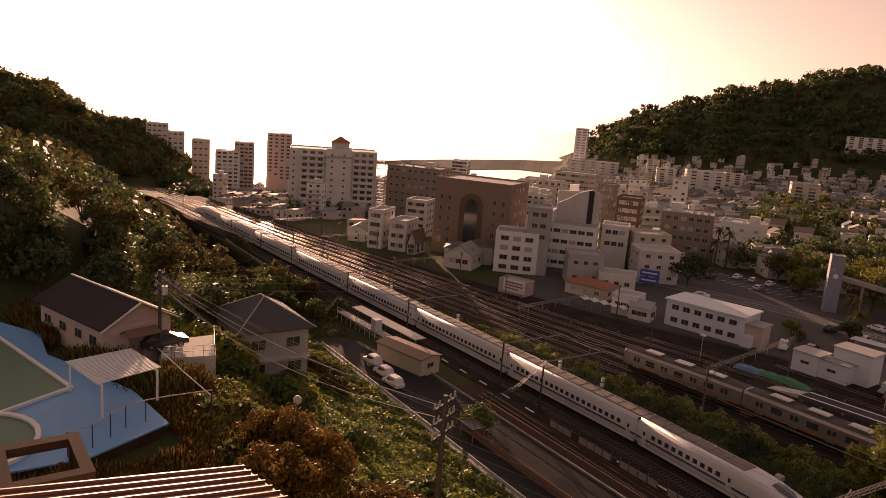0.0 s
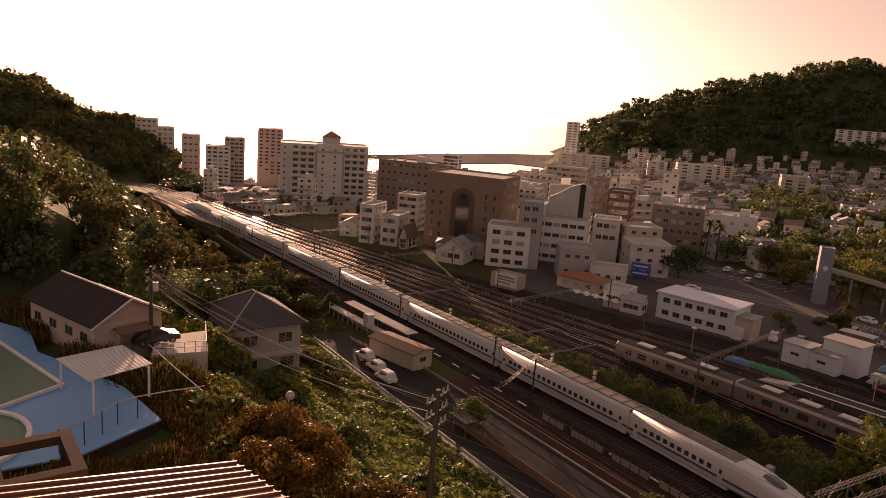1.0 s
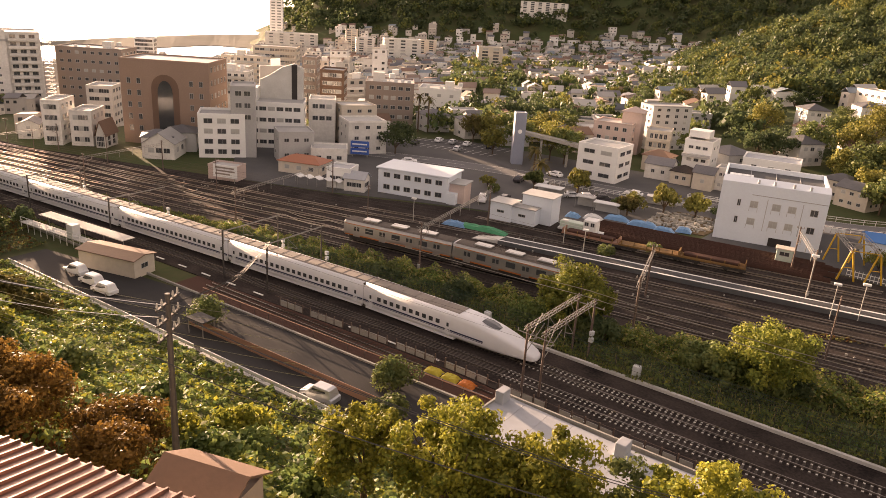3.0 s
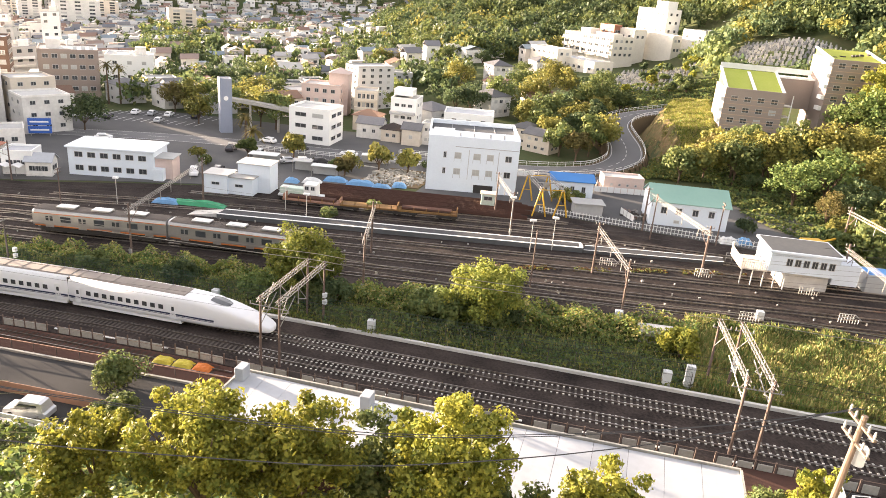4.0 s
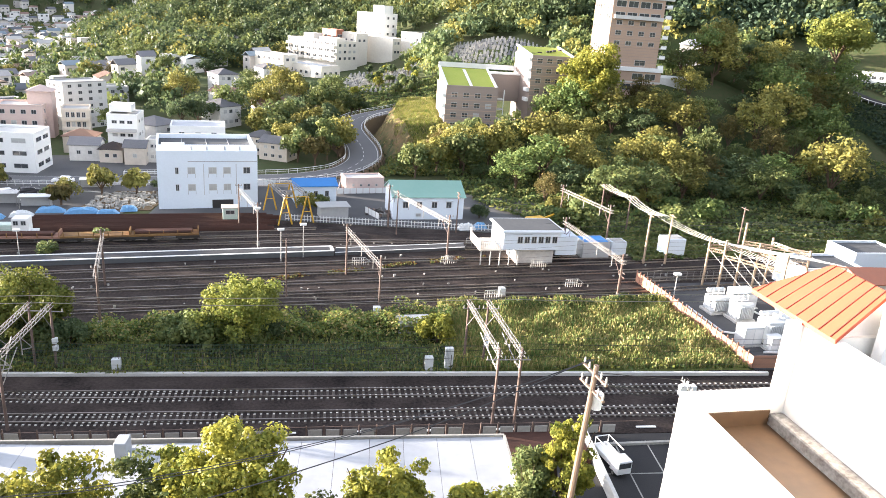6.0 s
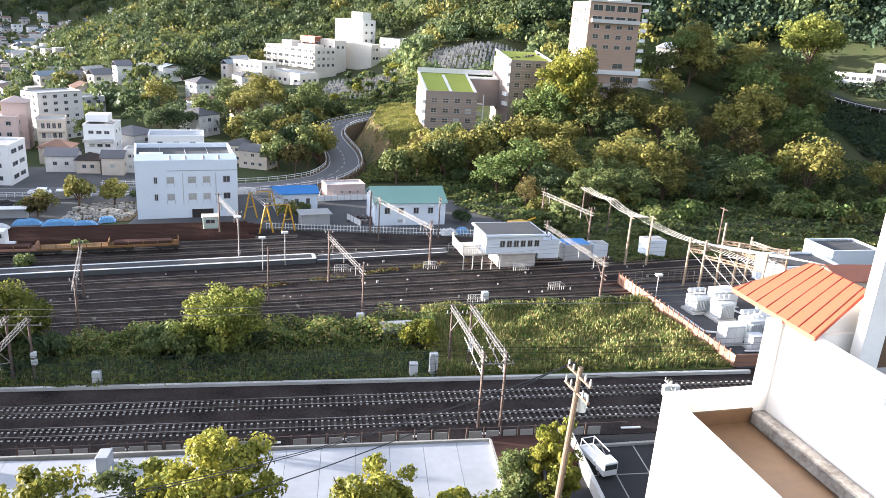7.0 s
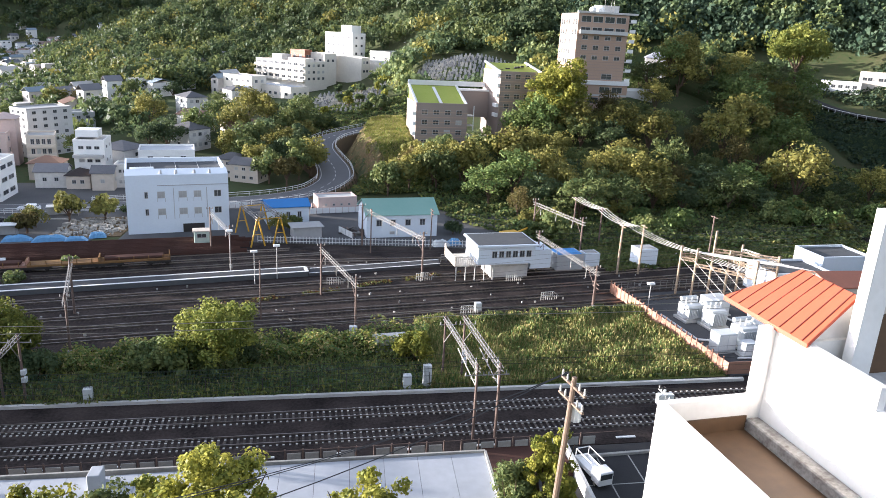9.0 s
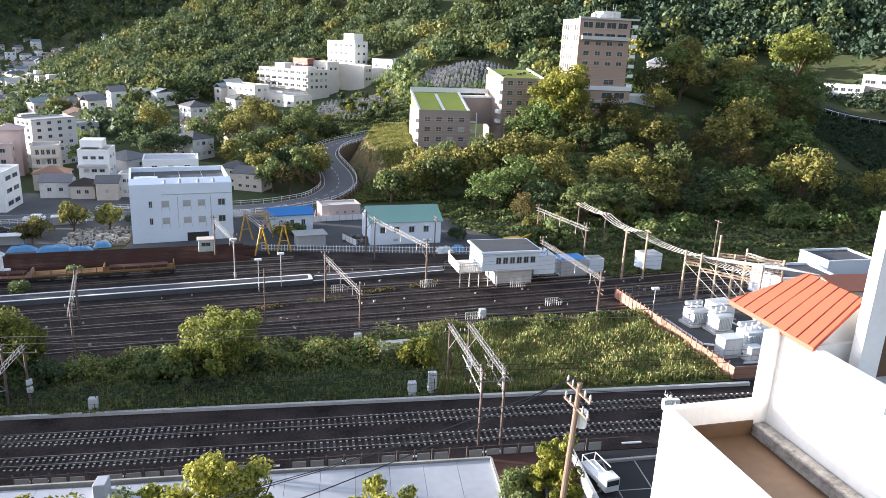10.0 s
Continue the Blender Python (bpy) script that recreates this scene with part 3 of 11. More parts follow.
def rails(name, pts, gauge, z, label):
    """Two rails of a track, in one thing with a part each."""
    root = thing(name, 0, 0, 0, 0, label, "track", "railway tracks", kind="structure")
    for side in (-1, 1):
        s = Soup()
        for (x0, y0), (x1, y1) in zip(pts[:-1], pts[1:]):
            n = max(1, int((x1 - x0) / 60))
            for i in range(n):
                a, b = i / n, (i + 1) / n
                pa = (x0 + (x1 - x0) * a, y0 + (y1 - y0) * a + side * gauge / 2)
                pb = (x0 + (x1 - x0) * b, y0 + (y1 - y0) * b + side * gauge / 2)
                s.add([(pa[0], pa[1] - 0.06, z), (pa[0], pa[1] + 0.06, z), (pa[0], pa[1] + 0.035, z + 0.16), (pa[0], pa[1] - 0.035, z + 0.16),
                       (pb[0], pb[1] - 0.06, z), (pb[0], pb[1] + 0.06, z), (pb[0], pb[1] + 0.035, z + 0.16), (pb[0], pb[1] - 0.035, z + 0.16)],
                      [(0, 4, 7, 3), (1, 2, 6, 5), (3, 7, 6, 2)])
        part("rail", s, RAIL, root)
    return root


FAST = [62.12, 66.32]
fast_tracks = [rails("fast_track", [(-660, c), (300, c)], 1.435, 0.03, "polished rails of the fast line on concrete sleepers") for c in FAST]
sl = Soup()
sl.bbox(-0.13, -1.2, 0, 0.13, 1.2, 0.10, 0.02)
for e in (-0.98, -0.52, 0.44, 0.90):
    sl.box(-0.10, e - 0.02, 0.10, 0.10, e + 0.11, 0.16, 1)
sleeper_mesh = sl.mesh("sleeper", [SLEEPER, FASTENER])
for root, c in zip(fast_tracks, FAST):
    far = Soup()
    x = -300.0
    while x < 120:
        if -42 <= x < 42:
            part("sleeper", sleeper_mesh, None, root, at=(x, c, -0.07))
        else:
            far.box(x - 0.13, c - 1.2, -0.05, x + 0.13, c + 1.2, 0.03)
        x += 0.62
    tagged(part("sleepers", far, SLEEPER, root), kind="stuff")

YARD = [
    [(-660, 73.2), (-300, 74), (-110, 84), (-50, 86.9), (40, 92.0), (120, 97.5), (300, 105)],
    [(-660, 76.8), (-300, 77.8), (-110, 87.6), (-50, 90.7), (40, 95.6), (120, 101.2), (300, 109)],
    [(-660, 80.5), (-300, 81.6), (-110, 91.4), (-50, 94.5), (40, 99.4), (120, 105), (300, 113)],
    [(-660, 84.2), (-300, 85.4), (-110, 95.2), (-50, 98.4), (40, 103.2), (120, 108.8)],
    [(-660, 88), (-300, 89.2), (-110, 99), (-50, 102.2), (0, 105.4), (40, 105.6)],
    [(-300, 92.8), (-110, 102.8), (-75, 106.5), (-50, 109.9), (0, 112.2), (30, 108.6)],
    [(-110, 106.2), (-75, 110.2), (-50, 113.4), (-10, 115.6), (20, 113.2)],
    [(-85, 115.2), (-50, 117.2), (-5, 119.0)],
    [(-62, 119.6), (-50, 120.6), (-12, 122.2)],
    [(-52, 124.0), (-25, 124.6)],
]
for k, pts in enumerate(YARD):
    root = rails("yard_track", pts, 1.067, 0.0, "worn rails of a yard track on dark sleepers")
    s = Soup()
    x = pts[0][0] if pts[0][0] > -200 else -200
    x1 = min(pts[-1][0], 90)
    while x < x1:
        y = poly_at(pts, x)
        s.box(x - 0.11, y - 1.05, -0.1, x + 0.11, y + 1.05, 0.0)
        x += 0.66
    tagged(part("sleepers", s, WOOD_SLEEPER, root), kind="stuff")
root = rails("siding_track", [(-95, 57.0), (-40, 56.6)], 1.067, 0.0, "rusty rails of a disused siding")
s = Soup()
for i in range(70):
    s.box(-94 + i * 0.75, 55.75, -0.08, -93.75 + i * 0.75, 57.85, 0.0)
tagged(part("sleepers", s, WOOD_SLEEPER, root), kind="stuff")

# ---- island platform between the yard tracks ----
pl = thing("platform", 0, 0, 0, 0, "long low grey concrete platform with white edges", "platform", kind="structure")
P0, P1 = [(-71, 103.0), (-8.0, 108.2)], [(-71, 106.2), (-8.6, 110.8)]
sp = Soup()
sp.prism([P0[0], P0[1], P1[1], P1[0]], -0.1, 0.75)
part("platform_body", sp, DARK_FLAT, pl)
for a, b, w in ((P0[0], P0[1], 0.4), (P1[0], P1[1], -0.4)):
    e = Soup().prism([(a[0], a[1]), (b[0], b[1]), (b[0], b[1] + w), (a[0], a[1] + w)] if w > 0 else [(a[0], a[1] + w), (b[0], b[1] + w), b, a], 0.752, 0.80)
    part("edge", e, WHITE, pl, "white painted platform edge")
part("platform_top", Soup().prism([(P0[0][0], P0[0][1] + 0.42), (P0[1][0], P0[1][1] + 0.42), (P1[1][0], P1[1][1] - 0.42), (P1[0][0], P1[0][1] - 0.42)], 0.752, 0.775), SUB_FLOOR, pl, "grey paved platform top")
part("end_edge", Soup().prism([(-8.6, 108.6), (-8.0, 108.6), (-8.4, 110.4), (-8.9, 110.4)], 0.752, 0.80), WHITE, pl)
part("ramp", Soup().add([(-71, 103.2, 0.75), (-71, 106.0, 0.75), (-77, 105.4, 0.0), (-77, 102.8, 0.0), (-71, 103.2, 0), (-71, 106, 0)], [(0, 3, 2, 1), (0, 4, 3), (1, 2, 5)]), PALE_CONCRETE, pl)
lowp = Soup().prism([(-7.9, 108.25), (13.0, 110.0), (13.0, 112.2), (-7.9, 110.7)], -0.1, 0.45)
part("low_platform", lowp, SUB_FLOOR, pl, "dark low end of the platform")
for a, b in (((-7.9, 108.25), (13.0, 110.0)), ((-7.9, 110.5), (13.0, 112.0))):
    part("low_edge", Soup().prism([a, b, (b[0], b[1] + 0.22), (a[0], a[1] + 0.22)], 0.452, 0.48), WHITE, pl, "white painted edge")
erail = Soup()
for i in range(14):
    erail.beam((13.4 + 0.9 * i, 112.1 + 0.06 * i, 0), (13.4 + 0.9 * i, 112.1 + 0.06 * i, 1.3), 0.04, 4)
for zz in (0.5, 0.9, 1.3):
    erail.beam((13.4, 112.1, zz), (25.1, 112.9, zz), 0.035, 4)
part("end_railing", erail, PALE_CONCRETE, pl, "pale railing past the platform end")

# ---- trains ----
def loft(sections, close=True):
    """Faces between rings of equal length, given as lists of points."""
    s = Soup()
    n = len(sections[0])
    v = [p for r in sections for p in r]
    f = []
    for j in range(len(sections) - 1):
        for i in range(n if close else n - 1):
            a, b = j * n + i, j * n + (i + 1) % n
            f.append((a, b, b + n, a + n))
    f.append(tuple(range(n - 1, -1, -1)))
    f.append(tuple(range((len(sections) - 1) * n, len(sections) * n)))
    return s.add(v, f)


def ring(x, w, z0, z1, top=0.55, n=20):
    """The outline of a rounded car body across x."""
    out = []
    h = z1 - z0
    for i in range(n):
        t = 2 * math.pi * (i + 0.5) / n - math.pi / 2
        c, s = math.cos(t), math.sin(t)
        e = 0.30
        px = math.copysign(abs(c) ** e, c) * w / 2
        pz = math.copysign(abs(s) ** e, s)
        if pz > 0:
            px *= 1 - 0.12 * pz ** 3
        out.append((x, px, z0 + h * (pz + 1) / 2))
    return out


CAR, W_F = 25.0, 3.38
bogie = Soup()
for bx in (-1.25, 1.25):
    for sy in (-0.72, 0.72):
        bogie.beam((bx, sy - 0.06, 0.43), (bx, sy + 0.06, 0.43), 0.43, 12)
bogie.box(-1.9, -1.0, 0.35, 1.9, 1.0, 0.75)
bogie_mesh = bogie.mesh("bogie", [UNDERGEAR])
win = Soup().bbox(-0.29, -0.02, -0.27, 0.29, 0.02, 0.27, 0.015)
fast_win_mesh = win.mesh("window", [GLASS])
door_mesh = Soup().box(-0.36, -0.01, -0.95, 0.36, 0.015, 0.95).mesh("door", [TRAIN_WHITE])
door_glass_mesh = Soup().box(-0.16, -0.012, 0.1, 0.16, 0.025, 0.6).mesh("door_window", [GLASS])


rib_mesh = Soup().box(0, -0.88, 0, 0.12, 0.88, 0.035).mesh("roof_rib", [TRAIN_ROOF])
gap_mesh = Soup().box(-0.16, -1.5, 0.4, 0.16, 1.5, 3.45).mesh("gangway", [UNDERGEAR])


def fast_car(x, y, nose):
    """One car of the fast train; nose -1 or 1 for an end car, 0 for one between."""
    c = thing("fast_train_car", x, y, 0.19, 0, "glossy white fast-train car with a dark blue band" + (" and long nose" if nose else ""), "train car", "cars of the white train")
    L = CAR / 2 - 0.12
    secs = [ring(-L, W_F, 0.35, 3.55), ring(L, W_F, 0.35, 3.55)]
    if nose:
        secs = [ring(-L, W_F, 0.35, 3.55)]
        for t in (0.0, 0.18, 0.34, 0.5, 0.64, 0.76, 0.86, 0.94, 0.985, 1.0):
            zt = 3.55 - 2.25 * t ** 1.7 - (0.25 if t > 0.9 else 0) * (t - 0.9) * 10
            secs.append(ring(L - 10.5 + 10.5 * t, W_F * (1 - 0.75 * max(0, t - 0.25) ** 2.1) * (1 if t < 0.95 else 0.82 if t < 1 else 0.45), 0.35 + 0.25 * t ** 3, max(zt, 1.05)))
        if nose < 0:
            secs = [[(-px, py, pz) for px, py, pz in r][::-1] for r in secs]
    body = part("body", loft(secs), TRAIN_WHITE, c, smooth=True)
    x0, x1 = (-L, L) if not nose else ((-L, L - 10.3) if nose > 0 else (-L + 10.3, L))
    part("roof", Soup().add([(x0, -1.42, 3.36), (x1, -1.42, 3.36), (x1, -0.9, 3.6), (x0, -0.9, 3.6), (x1, 0.9, 3.6), (x0, 0.9, 3.6), (x1, 1.42, 3.36), (x0, 1.42, 3.36)],
         [(0, 1, 2, 3), (3, 2, 4, 5), (5, 4, 6, 7), (0, 3, 5, 7), (1, 6, 4, 2)]), TRAIN_ROOF, c, "grey-brown ribbed roof")
    q = x0 + 0.8
    while q < x1 - 0.8:
        part("roof_rib", rib_mesh, None, c, at=(q, 0, 3.602))
        q += 2.2
    b0, b1 = (x0, x1) if not nose else ((x0, L - 6.5) if nose > 0 else (-L + 6.5, x1))
    for sy in (-1, 1):
        yy = sy * (W_F / 2 - 0.035)
        part("band", Soup().box(b0, min(yy, yy + sy * 0.045), 1.20, b1, max(yy, yy + sy * 0.045), 1.38), BLUE_BAND, c, "dark blue band")
        part("thin_band", Soup().box(b0, min(yy, yy + sy * 0.045), 1.08, b1, max(yy, yy + sy * 0.045), 1.13), BLUE_BAND, c)
        k = x0 + 2.6
        while k < x1 - 2.4 and sy < 0:
            part("window", fast_win_mesh, None, c, at=(k, sy * (W_F / 2 - 0.005), 1.98))
            k += 1.02
        for dx in (x0 + 1.2, x1 - 1.2):
            d = part("door", door_mesh, None, c, at=(dx, sy * (W_F / 2 + 0.0), 1.6))
            part("door_window", door_glass_mesh, None, d, at=(0, 0.002 * sy, 0))
    if nose:
        s = nose
        cx = (L - 6.3) * s
        wsec = []
        for t, wdt, z in ((-1.1, 0.62, 3.30), (-0.3, 0.82, 3.18), (0.5, 0.78, 3.02), (1.15, 0.42, 2.87)):
            wsec.append([(cx + s * t, -wdt, z), (cx + s * t, 0, z + 0.07), (cx + s * t, wdt, z), (cx + s * t, 0, z - 0.6)])
        if s < 0:
            wsec = [r[::-1] for r in wsec]
        part("windscreen", loft(wsec), GLASS, c, "dark cab windscreen")
    for bx in (-8.75, 8.75):
        part("bogie", bogie_mesh, None, c, at=(bx, 0, 0))
    part("skirt", Soup().box(x0 + 0.3, -1.55, 0.16, x1 - 0.3, 1.55, 0.5), UNDERGEAR if nose == 9 else TRAIN_WHITE, c)
    return c


def ride(plan, start, lengths):
    """World places and headings of cars that follow one another along a track of the plan, from its right-hand end start."""
    xs = np.linspace(start, start - 420, 421)
    wx, wy, wz, _ = site(xs, np.array([poly_at(plan, q) for q in xs]))
    run = np.concatenate([[0], np.cumsum(np.hypot(np.diff(wx), np.diff(wy)))])
    at, out = 0.0, []
    for n in lengths:
        (ax, bx), (ay, by) = (np.interp((at, at + n), run, q) for q in (wx, wy))
        out.append(((ax + bx) / 2, (ay + by) / 2, math.degrees(math.atan2(ay - by, ax - bx))))
        at += n
    return out


for i, (tx, ty, tr_) in enumerate(ride([(-660, FAST[1]), (300, FAST[1])], -39.5, [CAR] * 8)):
    car_ob = fast_car(tx, ty, 1 if i == 0 else -1 if i == 7 else 0)
    car_ob.matrix_basis = Matrix.LocRotScale((tx, ty, 0.19), Euler((0, 0, radians(tr_))), None)
    LEVEL.append(car_ob)
    if i:
        part("gangway", gap_mesh, None, car_ob, "dark rubber gangway", at=(CAR / 2, 0, 0))

cw = Soup().bbox(-0.75, -0.02, -0.42, 0.75, 0.02, 0.42, 0.015)
com_win_mesh = cw.mesh("window", [GLASS])
com_door_mesh = Soup().box(-0.62, -0.012, -0.92, 0.62, 0.012, 0.92).mesh("door", [STAINLESS])
com_pane_mesh = Soup().box(-0.22, -0.016, -0.05, 0.22, 0.016, 0.62).mesh("pane", [GLASS])


def commuter_car(x, y, rz, cab, roof_kit):
    c = thing("commuter_train_car", x, y, 0.16, rz, "stainless steel commuter train car with orange bands", "train car", "cars of the silver train")
    L, w = 9.85, 2.95
    secs = [ring(-L, w, 1.0, 3.65), ring(L, w, 1.0, 3.65)]
    if cab:
        secs = [ring(-L - 0.0, w * 0.93, 1.05, 3.45), ring(-L + 0.35, w, 1.0, 3.65), ring(L, w, 1.0, 3.65)]
    part("body", loft(secs), STAINLESS, c, smooth=False)
    for sy in (-1, 1):
        yy = sy * (w / 2 - 0.03)
        for z0, z1 in ((1.15, 1.32), (2.98, 3.08)):
            part("band", Soup().box(-L + 0.4, min(yy, yy + sy * 0.036), z0, L - 0.1, max(yy, yy + sy * 0.036), z1), ORANGE_BAND, c, "orange band")
        for dx in (-7.3, -2.45, 2.45, 7.3):
            d = part("door", com_door_mesh, None, c, at=(dx, sy * (w / 2 + 0.004), 1.95))
            for e in (-0.31, 0.31):
                part("pane", com_pane_mesh, None, d, at=(e, 0, 0.1))
        for dx in (-4.9, 0, 4.9):
            part("window", com_win_mesh, None, c, at=(dx, sy * (w / 2 - 0.002), 2.3))
    part("roof", Soup().add([(-L + 0.3, -1.3, 3.56), (L - 0.05, -1.3, 3.56), (L - 0.05, -0.7, 3.68), (-L + 0.3, -0.7, 3.68), (L - 0.05, 0.7, 3.68), (-L + 0.3, 0.7, 3.68), (L - 0.05, 1.3, 3.56), (-L + 0.3, 1.3, 3.56)], [(0, 1, 2, 3), (3, 2, 4, 5), (5, 4, 6, 7)]), COMMUTER_ROOF, c, "dull brown-grey roof")
    for k, dx in enumerate((-5.2, 0.0, 5.2)):
        part("roof_unit", Soup().bbox(dx - 1.4, -0.75, 3.69, dx + 1.4, 0.75, 3.98, 0.06), STAINLESS, c, "grey roof cooling unit")
    part("underframe", Soup().box(-L + 1, -1.2, 0.35, L - 1, 1.2, 1.0), UNDERGEAR, c)
    for bx in (-6.8, 6.8):
        part("bogie", bogie_mesh, None, c, at=(bx, 0, 0))
    if roof_kit:
        p = Soup()
        for sx in (-0.7, 0.7):
            for sy in (-0.6, 0.6):
                p.beam((sx - 2.6, sy, 3.7), (sx * 0.2 - 2.6, sy, 4.5), 0.03)
        p.beam((-2.7, -0.8, 4.6), (-2.7, 0.8, 4.6), 0.03)
        p.beam((-2.5, -0.8, 4.6), (-2.5, 0.8, 4.6), 0.03)
        part("pantograph", p, DARK_STEEL, c, "folded pantograph")
    if cab:
        part("cab_window", Soup().bbox(-L - 0.05, -1.1, 2.25, -L + 0.1, 1.1, 3.05, 0.03), GLASS, c, "dark cab window")
        for sy in (-0.95, 0.95):
            part("headlight", Soup().bbox(-L - 0.06, sy - 0.16, 1.55, -L + 0.1, sy + 0.16, 1.75, 0.03), SUB_GREY, c)
    return c


for i, (tx, ty, tr_) in enumerate(ride(YARD[1], -47.5, [20.0] * 2)):
    LEVEL.append(commuter_car(tx, ty, tr_, i == 1, i == 0))

# ---- buildings ----
win_cache = {}


def window_mesh(w, h, style=0):
    """A window: raised bars round a pane, with one upright; style 1 has a blind, 2 a dark panel."""
    key = (round(w, 2), round(h, 2), style)
    if key not in win_cache:
        s, b, p = Soup(), 0.07, 0.05
        o = [(-w / 2, -h / 2), (w / 2, -h / 2), (w / 2, h / 2), (-w / 2, h / 2)]
        i = [(-w / 2 + b, -h / 2 + b), (w / 2 - b, -h / 2 + b), (w / 2 - b, h / 2 - b), (-w / 2 + b, h / 2 - b)]
        v = [(x, 0, z) for x, z in o] + [(x, -p, z) for x, z in o] + [(x, -p, z) for x, z in i] + [(x, -0.012, z) for x, z in i]
        f = []
        for k in range(4):
            n = (k + 1) % 4
            f += [(k, n, 4 + n, 4 + k), (4 + k, 4 + n, 8 + n, 8 + k), (8 + k, 8 + n, 12 + n, 12 + k)]
        s.add(v, f, 0)
        s.add([v[12], v[13], v[14], v[15]], [(0, 1, 2, 3)], 1)
        s.add([(-0.025, -p, -h / 2 + b), (0.025, -p, -h / 2 + b), (0.025, -p, h / 2 - b), (-0.025, -p, h / 2 - b)], [(0, 1, 2, 3)], 0)
        win_cache[key] = s.mesh("window", [ALU, BLIND if style == 1 else GLASS])
    return win_cache[key]


def face_at(side, w, d):
    """Local place and turn of a facade: 0 front (-Y), 1 right, 2 back, 3 left."""
    return [(0, -d / 2, 0.0, w), (w / 2, 0, math.pi / 2, d), (0, d / 2, math.pi, w), (-w / 2, 0, -math.pi / 2, d)][side]


def facade(root, side, w, d, z0, floors, fh, cols, ww, wh, blinds=0.2, skip=0.0, margin=0.8, name="window"):
    fx, fy, rz, span = face_at(side, w, d)
    c, s = math.cos(rz), math.sin(rz)
    for f in range(floors):
        for k in range(cols):
            if skip and random.random() < skip:
                continue
            u = (k + 0.5) / cols * (span - 2 * margin) - span / 2 + margin
            part(name, window_mesh(ww, wh, 1 if random.random() < blinds else 0), None, root,
                 at=(fx + c * u, fy + s * u, z0 + fh * f + fh * 0.55), rz=rz)


def block(name, x, y, z, w, d, h, rz, wall, label, category="building", group="", floors=2, cols=(4, 2, 0, 2), win=(1.5, 1.2), fh=None,
          roof="flat", roofm=None, rise=1.8, base=0.0, parapet=0.5, along="x", blinds=0.2, deep=3.0):
    """A building: walls, roof and a window mesh for each window, at the centre of its base."""
    r = thing(name, x, y, z, rz, label, category, group)
    s = Soup()
    if roof == "gable":
        s.box(-w / 2, -d / 2, -deep, w / 2, d / 2, h)
        if along == "x":
            for e in (-w / 2, w / 2 - 0.2):
                s.add([(e, -d / 2, h), (e, d / 2, h), (e, 0, h + rise), (e + 0.2, -d / 2, h), (e + 0.2, d / 2, h), (e + 0.2, 0, h + rise)],
                      [(0, 2, 1), (3, 4, 5), (0, 3, 5, 2), (1, 2, 5, 4)])
        else:
            for e in (-d / 2, d / 2 - 0.2):
                s.add([(-w / 2, e, h), (w / 2, e, h), (0, e, h + rise), (-w / 2, e + 0.2, h), (w / 2, e + 0.2, h), (0, e + 0.2, h + rise)],
                      [(0, 1, 2), (3, 5, 4), (0, 2, 5, 3), (1, 4, 5, 2)])
        part("wall", s, wall, r)
        part("roof", Soup().gable(-w / 2, -d / 2, w / 2, d / 2, h - 0.05, rise, 0.35, 0.14, along), roofm or GREY_TILE, r)
    elif roof == "hip":
        part("wall", s.box(-w / 2, -d / 2, -deep, w / 2, d / 2, h), wall, r)
        part("roof", Soup().hip(-w / 2, -d / 2, w / 2, d / 2, h + 0.002, rise), roofm or GREY_TILE, r)
    else:
        part("wall", s.box(-w / 2, -d / 2, -deep, w / 2, d / 2, h), wall, r)
        p = Soup()
        t = 0.25
        if parapet:
            for a in ((-w / 2 - 0.03, -d / 2 - 0.03, w / 2 + 0.03, -d / 2 + t), (-w / 2 - 0.03, d / 2 - t, w / 2 + 0.03, d / 2 + 0.03),
                      (-w / 2 - 0.03, -d / 2 + t, -w / 2 + t, d / 2 - t), (w / 2 - t, -d / 2 + t, w / 2 + 0.03, d / 2 - t)):
                p.box(a[0], a[1], h + 0.003, a[2], a[3], h + parapet)
            part("parapet", p, wall, r)
        part("roof", Soup().box(-w / 2 + t, -d / 2 + t, h + 0.003, w / 2 - t, d / 2 - t, h + 0.06), roofm or FLAT_ROOF, r)
    fh = fh or (h - base) / max(floors, 1)
    for side in range(4):
        if cols[side]:
            facade(r, side, w, d, base, floors, fh, cols[side], *win, blinds=blinds)
    return r


